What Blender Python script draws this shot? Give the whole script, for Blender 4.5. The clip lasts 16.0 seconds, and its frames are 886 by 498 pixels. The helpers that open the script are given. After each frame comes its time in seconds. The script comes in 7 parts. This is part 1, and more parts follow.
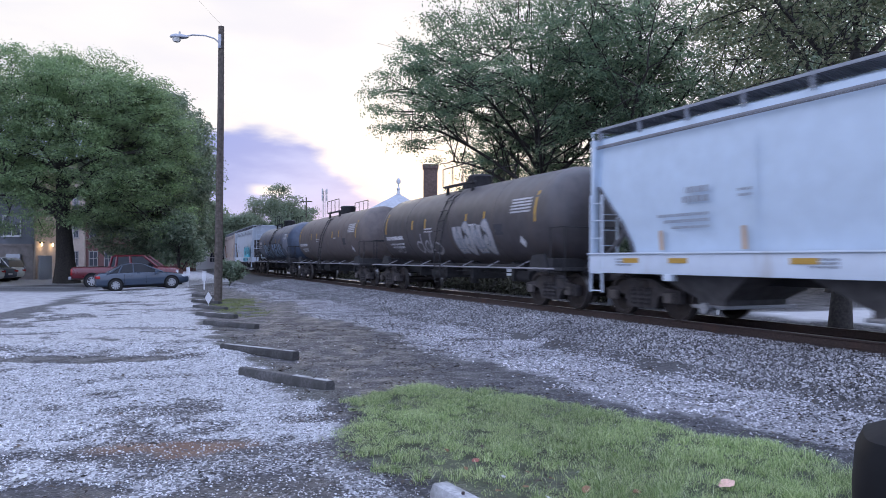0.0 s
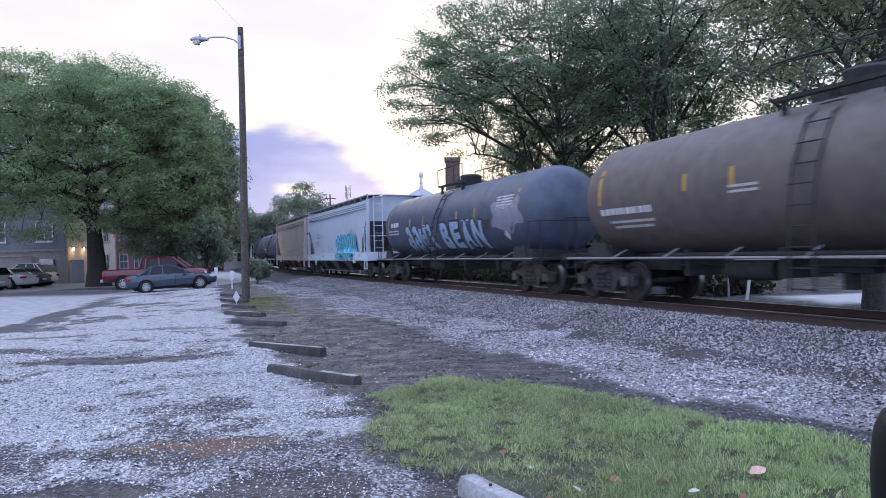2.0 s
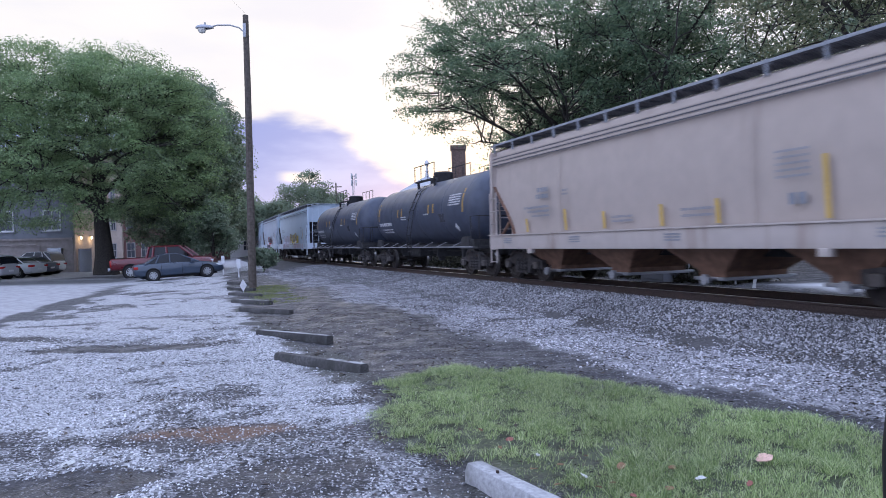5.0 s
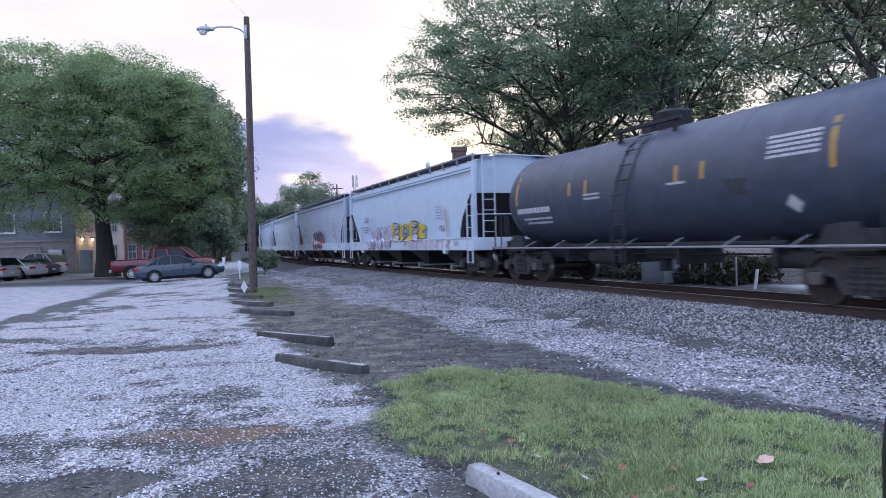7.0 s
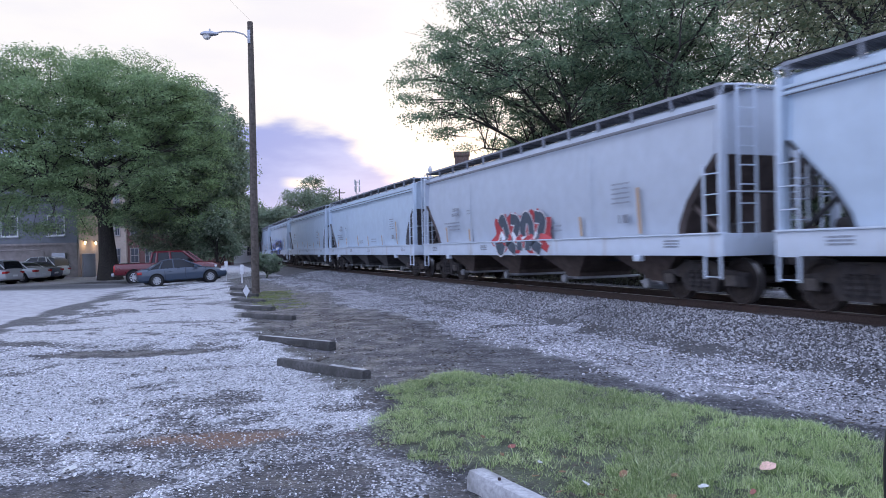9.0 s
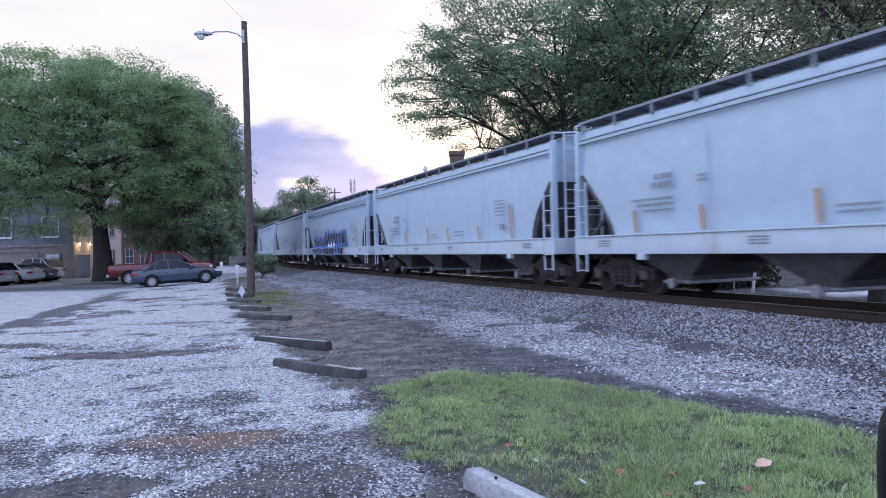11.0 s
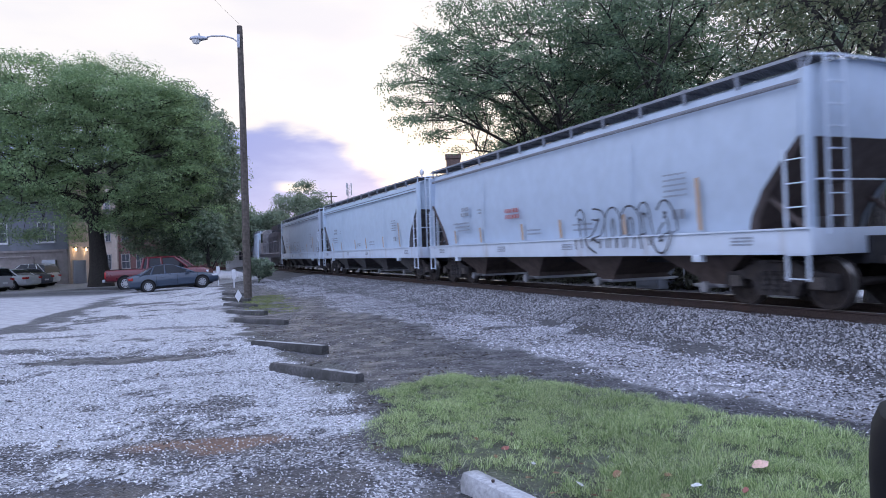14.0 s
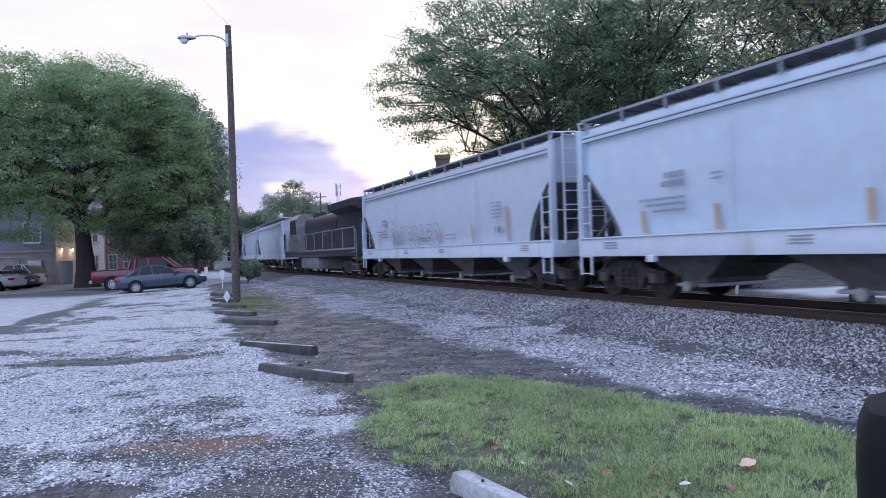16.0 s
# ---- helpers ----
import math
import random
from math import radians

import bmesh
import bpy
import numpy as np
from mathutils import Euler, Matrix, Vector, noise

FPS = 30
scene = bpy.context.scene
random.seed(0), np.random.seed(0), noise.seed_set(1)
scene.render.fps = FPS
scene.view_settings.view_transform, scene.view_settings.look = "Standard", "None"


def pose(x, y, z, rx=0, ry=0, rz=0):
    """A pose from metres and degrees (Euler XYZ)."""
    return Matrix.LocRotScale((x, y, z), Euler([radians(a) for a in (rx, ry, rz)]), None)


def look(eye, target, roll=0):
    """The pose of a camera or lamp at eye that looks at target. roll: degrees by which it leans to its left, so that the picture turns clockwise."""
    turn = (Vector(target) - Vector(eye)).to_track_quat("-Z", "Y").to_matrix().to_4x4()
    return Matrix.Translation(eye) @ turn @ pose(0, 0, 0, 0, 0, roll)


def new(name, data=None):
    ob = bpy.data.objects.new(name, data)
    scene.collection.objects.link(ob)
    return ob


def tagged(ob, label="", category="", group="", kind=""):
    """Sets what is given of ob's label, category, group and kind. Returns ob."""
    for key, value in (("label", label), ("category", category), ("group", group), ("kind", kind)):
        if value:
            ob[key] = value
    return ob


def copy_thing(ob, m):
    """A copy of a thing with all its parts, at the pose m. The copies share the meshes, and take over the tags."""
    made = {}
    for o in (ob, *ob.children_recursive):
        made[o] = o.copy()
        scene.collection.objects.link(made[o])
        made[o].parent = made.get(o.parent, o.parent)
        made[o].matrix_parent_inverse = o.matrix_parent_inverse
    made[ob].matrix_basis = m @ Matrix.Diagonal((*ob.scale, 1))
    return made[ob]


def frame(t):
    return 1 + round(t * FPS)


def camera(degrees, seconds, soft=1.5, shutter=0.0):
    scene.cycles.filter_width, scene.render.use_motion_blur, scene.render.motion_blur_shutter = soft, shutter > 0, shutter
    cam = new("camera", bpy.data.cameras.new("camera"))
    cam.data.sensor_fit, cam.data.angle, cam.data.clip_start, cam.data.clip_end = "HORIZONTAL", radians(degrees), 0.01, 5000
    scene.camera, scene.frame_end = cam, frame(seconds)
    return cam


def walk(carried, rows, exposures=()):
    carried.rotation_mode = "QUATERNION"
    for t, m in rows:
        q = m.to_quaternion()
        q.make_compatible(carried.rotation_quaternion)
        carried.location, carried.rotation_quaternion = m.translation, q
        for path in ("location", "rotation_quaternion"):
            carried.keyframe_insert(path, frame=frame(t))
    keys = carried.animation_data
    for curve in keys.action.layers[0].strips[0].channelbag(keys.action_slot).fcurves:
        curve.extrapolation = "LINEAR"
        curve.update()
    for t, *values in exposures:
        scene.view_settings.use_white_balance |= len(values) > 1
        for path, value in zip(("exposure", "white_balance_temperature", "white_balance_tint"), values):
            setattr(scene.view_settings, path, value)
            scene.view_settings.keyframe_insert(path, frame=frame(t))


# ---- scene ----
cam = camera(64.8, 16.0, soft=0.85, shutter=0.28)
walk(cam, [
    (0, pose(-0.010, 0.000, 1.700, 90.907, -0.285, -2.532)),
    (0.5, pose(0.000, 0.000, 1.700, 90.705, 0.339, -1.744)),
    (1, pose(0.010, 0.000, 1.700, 90.589, 0.762, -1.247)),
    (1.5, pose(0.016, 0.000, 1.700, 90.508, 1.088, -0.860)),
    (2, pose(0.021, 0.000, 1.700, 90.356, 1.399, -0.482)),
    (2.5, pose(0.018, 0.000, 1.700, 90.132, 1.644, -0.216)),
    (3, pose(0.014, 0.000, 1.700, 89.835, 1.688, -0.053)),
    (3.5, pose(0.012, 0.000, 1.700, 89.582, 1.600, -0.012)),
    (4, pose(0.011, 0.000, 1.700, 89.400, 1.469, -0.011)),
    (6.5, pose(0.015, 0.000, 1.700, 89.425, 1.519, 0.040)),
    (7, pose(0.015, 0.000, 1.700, 89.517, 1.513, 0.075)),
    (7.5, pose(0.015, 0.000, 1.700, 89.610, 1.461, 0.092)),
    (8, pose(0.016, 0.000, 1.700, 89.729, 1.374, 0.147)),
    (8.5, pose(0.017, 0.000, 1.700, 89.835, 1.314, 0.196)),
    (9, pose(0.018, 0.000, 1.700, 89.919, 1.302, 0.260)),
    (11.5, pose(0.021, 0.000, 1.700, 89.841, 1.667, -0.200)),
    (12, pose(0.022, 0.000, 1.700, 89.857, 1.668, -0.300)),
    (12.5, pose(0.024, 0.000, 1.700, 89.887, 1.708, -0.353)),
    (13, pose(0.025, 0.000, 1.700, 89.948, 1.746, -0.348)),
    (13.5, pose(0.026, 0.000, 1.700, 90.027, 1.823, -0.337)),
    (14, pose(0.028, 0.000, 1.700, 90.107, 1.932, -0.348)),
    (14.5, pose(0.029, 0.000, 1.700, 90.163, 1.976, -0.365)),
    (15, pose(0.029, 0.000, 1.700, 90.185, 1.955, -0.420)),
    (15.5, pose(0.029, 0.000, 1.700, 90.147, 1.983, -0.578)),
    (16, pose(0.026, 0.000, 1.694, 90.124, 1.956, -1.221)),
])

# ---- sky and light ----
world = bpy.data.worlds.new("dusk_sky")
scene.world = world
world.use_nodes = True


def build_sky():
    nt = world.node_tree
    nt.nodes.clear()
    N, L = nt.nodes.new, nt.links.new
    out, bg = N("ShaderNodeOutputWorld"), N("ShaderNodeBackground")
    L(bg.outputs[0], out.inputs[0])
    tc, sep = N("ShaderNodeTexCoord"), N("ShaderNodeSeparateXYZ")
    L(tc.outputs["Generated"], sep.inputs[0])

    def ramp(sock, a, b, lo=0.0, hi=1.0):
        if a > b:
            a, b, lo, hi = b, a, hi, lo
        m = N("ShaderNodeMapRange")
        m.interpolation_type = "SMOOTHSTEP"
        m.inputs[1].default_value, m.inputs[2].default_value = a, b
        m.inputs[3].default_value, m.inputs[4].default_value = lo, hi
        L(sock, m.inputs[0])
        return m.outputs[0]

    def calc(op, a, b):
        m = N("ShaderNodeMath")
        m.operation = op
        for k, v in enumerate((a, b)):
            if isinstance(v, (int, float)):
                m.inputs[k].default_value = v
            else:
                L(v, m.inputs[k])
        return m.outputs[0]

    def mix(f, a, b):
        m = N("ShaderNodeMix")
        m.data_type = "RGBA"
        for k, v in ((0, f), (6, a), (7, b)):
            if isinstance(v, (int, float)):
                m.inputs[k].default_value = v
            elif isinstance(v, tuple):
                m.inputs[k].default_value = (*v, 1)
            else:
                L(v, m.inputs[k])
        return m.outputs[2]

    x, y, z = sep.outputs
    mp, nz = N("ShaderNodeMapping"), N("ShaderNodeTexNoise")
    mp.inputs["Scale"].default_value = (5, 5, 16)
    L(tc.outputs["Generated"], mp.inputs[0])
    L(mp.outputs[0], nz.inputs["Vector"])
    nz.inputs["Scale"].default_value, nz.inputs["Detail"].default_value = 1.0, 6
    wob = calc("MULTIPLY", calc("SUBTRACT", nz.outputs[0], 0.5), 0.13)
    # bank of lilac cloud ahead, its upper edge falling to the right
    edge = calc("SUBTRACT", calc("ADD", calc("MULTIPLY", x, -0.85), 0.038), calc("ADD", z, wob))
    bank = calc("MULTIPLY", ramp(edge, -0.012, 0.02), ramp(calc("ADD", z, wob), 0.175, 0.145))
    bank = calc("MULTIPLY", bank, ramp(y, 0.2, 0.5))
    # a pale gap in the bank, low down
    dz = calc("ABSOLUTE", calc("ADD", calc("SUBTRACT", z, 0.096), calc("MULTIPLY", wob, 0.12)), 0.0)
    dx = calc("ABSOLUTE", calc("ADD", x, 0.197), 0.0)
    gap = calc("MULTIPLY", ramp(dz, 0.010, 0.002), ramp(dx, 0.036, 0.01))
    bank = calc("MULTIPLY", bank, calc("SUBTRACT", 1.0, calc("MULTIPLY", gap, 0.85)))
    sky = N("ShaderNodeTexSky")
    sky.sky_type, sky.sun_disc = "NISHITA", False
    sky.sun_elevation, sky.sun_rotation = radians(5), radians(2)
    pale = mix(ramp(nz.outputs[0], 0.3, 0.7), (0.90, 0.875, 0.95), (1.0, 0.965, 0.97))
    glow = mix(ramp(z, 0.04, 0.26), (1.10, 1.0, 0.90), pale)
    lilac = mix(ramp(nz.outputs[0], 0.36, 0.62), (0.31, 0.38, 0.80), (0.49, 0.56, 0.96))
    pink = mix(ramp(z, 0.015, 0.06), (0.74, 0.72, 0.95), lilac)
    seen = mix(bank, glow, pink)
    over = mix(ramp(z, 0.36, 0.85), seen, (1.27, 1.55, 2.40))
    back = mix(ramp(y, 0.15, -0.5), over, (1.15, 1.37, 2.11))
    both = mix(0.012, back, sky.outputs[0])
    L(both, bg.inputs[0])
    bg.inputs[1].default_value = 1.0


build_sky()
sun = new("sun", bpy.data.lights.new("sun", "SUN"))
sun.data.energy, sun.data.angle, sun.data.color = 0.5, radians(25), (1.0, 0.88, 0.74)
sun.matrix_world = look((0, 0, 0), (-0.05, -1, -0.25))
scene.view_settings.exposure = 0.0


# ---- materials ----
def shader(name, base, rough=0.7, metal=0.0, vary=0.25, grain=30.0, stain=None, stain_at=(0.55, 0.7), stain_scale=1.2,
           bump=0.3, bump_scale=None, streak=0.0, spec=0.5, coords="Object", rand=0.0, coat=0.0):
    """A procedural surface: base colour varied at two scales, with stains, streaks and fine relief."""
    m = bpy.data.materials.new(name)
    m.use_nodes = True
    nt = m.node_tree
    N, L = nt.nodes.new, nt.links.new
    p = nt.nodes["Principled BSDF"]
    p.inputs["Roughness"].default_value, p.inputs["Metallic"].default_value = rough, metal
    p.inputs["Specular IOR Level"].default_value = spec
    p.inputs["Coat Weight"].default_value = coat
    tc = N("ShaderNodeTexCoord")
    vec = tc.outputs[coords]
    fine, wide = N("ShaderNodeTexNoise"), N("ShaderNodeTexNoise")
    fine.inputs["Scale"].default_value, fine.inputs["Detail"].default_value = grain, 5
    wide.inputs["Scale"].default_value, wide.inputs["Detail"].default_value = stain_scale, 6
    L(vec, fine.inputs["Vector"])
    if streak:
        mp = N("ShaderNodeMapping")
        mp.inputs["Scale"].default_value = (streak, streak, 0.25)
        L(vec, mp.inputs[0])
        L(mp.outputs[0], wide.inputs["Vector"])
    else:
        L(vec, wide.inputs["Vector"])
    lo = tuple(c * (1 - vary) for c in base)
    hi = tuple(min(c * (1 + vary), 0.95) for c in base)

    def mix(f, a, b):
        k = N("ShaderNodeMix")
        k.data_type = "RGBA"
        for i, v in ((0, f), (6, a), (7, b)):
            if isinstance(v, (int, float)):
                k.inputs[i].default_value = v
            elif isinstance(v, tuple):
                k.inputs[i].default_value = (*v, 1)
            else:
                L(v, k.inputs[i])
        return k.outputs[2]

    def ramp(sock, a, b):
        k = N("ShaderNodeMapRange")
        k.inputs[1].default_value, k.inputs[2].default_value = a, b
        L(sock, k.inputs[0])
        return k.outputs[0]

    col = mix(ramp(fine.outputs[0], 0.3, 0.7), lo, hi)
    if stain:
        col = mix(ramp(wide.outputs[0], *stain_at), col, stain)
    else:
        col = mix(ramp(wide.outputs[0], 0.3, 0.75), col, mix(0.5, col, lo))
    if rand:
        oi = N("ShaderNodeObjectInfo")
        hs = N("ShaderNodeHueSaturation")
        L(col, hs.inputs["Color"])
        v = N("ShaderNodeMapRange")
        v.inputs[3].default_value, v.inputs[4].default_value = 1 - rand, 1 + rand
        L(oi.outputs["Random"], v.inputs[0])
        L(v.outputs[0], hs.inputs["Value"])
        col = hs.outputs[0]
    L(col, p.inputs["Base Color"])
    rr = N("ShaderNodeMapRange")
    rr.inputs[3].default_value, rr.inputs[4].default_value = max(rough - 0.12, 0.03), min(rough + 0.12, 1)
    L(wide.outputs[0], rr.inputs[0])
    L(rr.outputs[0], p.inputs["Roughness"])
    if bump:
        b = N("ShaderNodeBump")
        b.inputs["Strength"].default_value, b.inputs["Distance"].default_value = bump, 0.01
        if bump_scale:
            f2 = N("ShaderNodeTexNoise")
            f2.inputs["Scale"].default_value, f2.inputs["Detail"].default_value = bump_scale, 4
            L(vec, f2.inputs["Vector"])
            L(f2.outputs[0], b.inputs["Height"])
        else:
            L(fine.outputs[0], b.inputs["Height"])
        L(b.outputs[0], p.inputs["Normal"])
    return m


def glow_mat(name, col, power):
    m = shader(name, col, 0.4)
    p = m.node_tree.nodes["Principled BSDF"]
    p.inputs["Emission Color"].default_value, p.inputs["Emission Strength"].default_value = (*col, 1), power
    return m


def island_shader(name, cols, rough=0.8, translucent=0.0, spec=0.3):
    """Colour chosen per loose piece out of a row of colours; leaves let some light through."""
    m = bpy.data.materials.new(name)
    m.use_nodes = True
    nt = m.node_tree
    N, L = nt.nodes.new, nt.links.new
    p = nt.nodes["Principled BSDF"]
    g, r = N("ShaderNodeNewGeometry"), N("ShaderNodeValToRGB")
    L(g.outputs["Random Per Island"], r.inputs[0])
    while len(r.color_ramp.elements) < len(cols):
        r.color_ramp.elements.new(0.5)
    for k, c in enumerate(cols):
        e = r.color_ramp.elements[k]
        e.position, e.color = k / (len(cols) - 1), (*c, 1)
    tc, nz, mx = N("ShaderNodeTexCoord"), N("ShaderNodeTexNoise"), N("ShaderNodeHueSaturation")
    nz.inputs["Scale"].default_value = 0.5
    L(tc.outputs["Object"], nz.inputs["Vector"])
    mr = N("ShaderNodeMapRange")
    mr.inputs[1].default_value, mr.inputs[2].default_value, mr.inputs[3].default_value, mr.inputs[4].default_value = 0.3, 0.7, 0.75, 1.25
    L(nz.outputs[0], mr.inputs[0])
    L(r.outputs[0], mx.inputs["Color"])
    L(mr.outputs[0], mx.inputs["Value"])
    L(mx.outputs[0], p.inputs["Base Color"])
    p.inputs["Roughness"].default_value, p.inputs["Specular IOR Level"].default_value = rough, spec
    if translucent:
        t, a = N("ShaderNodeBsdfTranslucent"), N("ShaderNodeMixShader")
        a.inputs[0].default_value = translucent
        L(mx.outputs[0], t.inputs[0])
        L(p.outputs[0], a.inputs[1])
        L(t.outputs[0], a.inputs[2])
        L(a.outputs[0], nt.nodes["Material Output"].inputs[0])
    return m


M = {}
# Bed colour is kept dark to paint the shade between the loose stones.
M["ballast"] = shader("ballast_bed", (0.06, 0.058, 0.06), 0.9, vary=0.6, grain=18, bump=1.0, bump_scale=22, stain=(0.12, 0.115, 0.12), stain_at=(0.5, 0.75), stain_scale=0.7)
M["rail"] = shader("rusty_rail_steel", (0.058, 0.040, 0.036), 0.8, 0.2, stain=(0.085, 0.05, 0.04))
M["railtop"] = shader("worn_rail_head", (0.34, 0.33, 0.34), 0.3, 0.9, vary=0.15)
M["tie"] = shader("creosoted_timber", (0.06, 0.045, 0.04), 0.9, vary=0.5, grain=12, bump=0.8, rand=0.3)
M["stop"] = shader("weathered_concrete", (0.075, 0.072, 0.072), 0.9, vary=0.4, grain=25, bump=0.7, stain=(0.045, 0.044, 0.042), stain_at=(0.4, 0.7), stain_scale=4, rand=0.25)
M["kerb"] = shader("pale_concrete", (0.36, 0.36, 0.37), 0.9, vary=0.25, grain=30, bump=0.6, stain=(0.2, 0.2, 0.19), stain_at=(0.5, 0.7), stain_scale=3)
M["pole"] = shader("grey_brown_pole_timber", (0.10, 0.082, 0.068), 0.9, vary=0.5, grain=9, streak=14, bump=0.8)
M["galv"] = shader("galvanised_metal", (0.36, 0.37, 0.40), 0.45, 0.6, vary=0.2)
M["lens"] = shader("lamp_glass", (0.62, 0.60, 0.55), 0.2, vary=0.1)
M["wood"] = shader("tree_bark", (0.040, 0.034, 0.030), 0.95, vary=0.6, grain=14, streak=6, bump=1.0)
M["truck"] = shader("grimy_cast_steel", (0.050, 0.044, 0.045), 0.85, 0.1, vary=0.5, grain=8, stain=(0.072, 0.058, 0.053), stain_scale=3)
M["wheel"] = shader("rusty_wheel_steel", (0.045, 0.036, 0.034), 0.7, 0.3, vary=0.4, grain=8)
M["tread"] = shader("polished_tread", (0.30, 0.29, 0.29), 0.35, 0.9, vary=0.1)
M["under"] = shader("dark_underframe", (0.03, 0.029, 0.032), 0.85, vary=0.4, grain=8)
M["grating"] = shader("roof_walk_grating", (0.10, 0.105, 0.12), 0.6, 0.2, vary=0.3)
M["yellow"] = shader("faded_yellow_sheeting", (0.48, 0.28, 0.05), 0.6, vary=0.15)
M["mark_white"] = shader("white_stencil", (0.62, 0.62, 0.64), 0.7, vary=0.2)
M["stencil_dark"] = shader("faded_dark_stencil", (0.25, 0.27, 0.31), 0.7, vary=0.3)
M["mark_black"] = shader("black_stencil", (0.05, 0.05, 0.06), 0.7, vary=0.3)
M["mark_red"] = shader("red_stencil", (0.42, 0.12, 0.11), 0.7, vary=0.2)
M["glass"] = shader("dark_car_glass", (0.012, 0.015, 0.02), 0.08, vary=0.1, bump=0, spec=0.3)
M["rubber"] = shader("tyre_rubber", (0.018, 0.018, 0.019), 0.85, vary=0.3)
M["alloy"] = shader("alloy_rim", (0.45, 0.46, 0.48), 0.3, 0.8, vary=0.1)
M["black"] = shader("black_plastic", (0.008, 0.008, 0.009), 0.75, vary=0.2, bump=0.1, spec=0.2)
M["redlens"] = shader("red_tail_lens", (0.35, 0.02, 0.02), 0.2, vary=0.1, bump=0)
M["headlens"] = shader("clear_head_lens", (0.6, 0.62, 0.65), 0.12, vary=0.1, bump=0)


# ---- mesh helpers ----
def bm_box(bm, x0, x1, y0, y1, z0, z1, bevel=0.0):
    vs = [bm.verts.new((x, y, z)) for x in (x0, x1) for y in (y0, y1) for z in (z0, z1)]
    fs = [bm.faces.new([vs[i] for i in f]) for f in ((0, 1, 3, 2), (4, 6, 7, 5), (0, 4, 5, 1), (2, 3, 7, 6), (0, 2, 6, 4), (1, 5, 7, 3))]
    if bevel:
        es = list({e for f in fs for e in f.edges})
        bmesh.ops.bevel(bm, geom=es, offset=bevel, segments=2, affect="EDGES", profile=0.6)


def bm_rings(bm, rings, caps=(True, True), closed=True):
    """Skin over rows of equally many points."""
    rows = [[bm.verts.new(p) for p in ring] for ring in rings]
    n = len(rows[0])
    for a, b in zip(rows, rows[1:]):
        for k in range(n if closed else n - 1):
            bm.faces.new((a[k], a[(k + 1) % n], b[(k + 1) % n], b[k]))
    if caps[0]:
        bm.faces.new(rows[0][::-1])
    if caps[1]:
        bm.faces.new(rows[-1])
    return rows


def bm_rod(bm, a, b, r, r2=None, seg=8):
    a, b = Vector(a), Vector(b)
    d = (b - a).normalized()
    e = d.orthogonal().normalized()
    f = d.cross(e)
    r2 = r if r2 is None else r2
    ring = lambda c, q: [c + (e * math.cos(k * math.tau / seg) + f * math.sin(k * math.tau / seg)) * q for k in range(seg)]
    bm_rings(bm, [ring(a, r), ring(b, r2)])


def bm_path(bm, pts, r, seg=6):
    pts = [Vector(p) for p in pts]
    rings = []
    for i, p in enumerate(pts):
        d = (pts[min(i + 1, len(pts) - 1)] - pts[max(i - 1, 0)]).normalized()
        e = d.cross(Vector((0.13, 0.31, 0.94))).normalized()
        f = d.cross(e)
        rad = r[i] if isinstance(r, (list, tuple)) else r
        rings.append([p + (e * math.cos(k * math.tau / seg) + f * math.sin(k * math.tau / seg)) * rad for k in range(seg)])
    bm_rings(bm, rings)


def bm_prism(bm, pts, lo, hi, axis="y"):
    """A flat outline of (u, v) points drawn out along one axis."""
    put = {"y": lambda u, v, w: (u, w, v), "x": lambda u, v, w: (w, u, v), "z": lambda u, v, w: (u, v, w)}[axis]
    bm_rings(bm, [[put(u, v, lo) for u, v in pts], [put(u, v, hi) for u, v in pts]])


def mesh_of(name, bm, material, sharp=35):
    bmesh.ops.recalc_face_normals(bm, faces=bm.faces)
    me = bpy.data.meshes.new(name)
    bm.to_mesh(me)
    bm.free()
    me.polygons.foreach_set("use_smooth", [True] * len(me.polygons))
    me.set_sharp_from_angle(angle=radians(sharp))
    me.materials.append(material)
    return me


def part(name, bm, material, parent, label=""):
    """One mesh object under a thing or part. bm: a bmesh, or a mesh to share."""
    me = bm if isinstance(bm, bpy.types.Mesh) else mesh_of(name, bm, material)
    ob = new(name, me)
    ob.parent = parent
    return tagged(ob, label)


def thing(name, label, category, group="", kind="", m=None):
    ob = tagged(new(name), label, category, group, kind)
    ob.empty_display_size = 0.2
    if m is not None:
        ob.matrix_basis = m
    return ob


def boxpart(name, dims, material, parent, label="", bevel=0.0):
    bm = bmesh.new()
    bm_box(bm, *dims, bevel)
    return part(name, bm, material, parent, label)


def soup(name, verts, faces, material, smooth=False):
    """A mesh from numpy arrays of points and of equally sized faces."""
    me = bpy.data.meshes.new(name)
    verts, faces = np.asarray(verts, np.float32), np.asarray(faces, np.int32)
    n = faces.shape[1]
    me.vertices.add(len(verts))
    me.vertices.foreach_set("co", verts.ravel())
    me.loops.add(faces.size)
    me.loops.foreach_set("vertex_index", faces.ravel())
    me.polygons.add(len(faces))
    me.polygons.foreach_set("loop_start", np.arange(0, faces.size, n, dtype=np.int32))
    me.polygons.foreach_set("loop_total", np.full(len(faces), n, np.int32))
    me.polygons.foreach_set("use_smooth", np.full(len(faces), smooth))
    me.update(calc_edges=True)
    me.materials.append(material)
    return me


# ---- plan of the track ----
U = Vector((-0.374, 0.92742, 0))      # along the track, away from the eye
NRM = Vector((0.92742, 0.374, 0))     # across it, towards the far side
MID, RAIL_Z = 11.45, 0.46             # centre line from the eye, top of rail
HEAD = math.degrees(math.atan2(U.y, U.x))


def bend(s):
    """Sideways offset and slope of the gentle right-hand curve far down the line."""
    a, b = max(s - 35, 0), max(s - 150, 0)
    a = min(a, 115)
    return a * a / 1800 + b * 115 / 900, a / 900


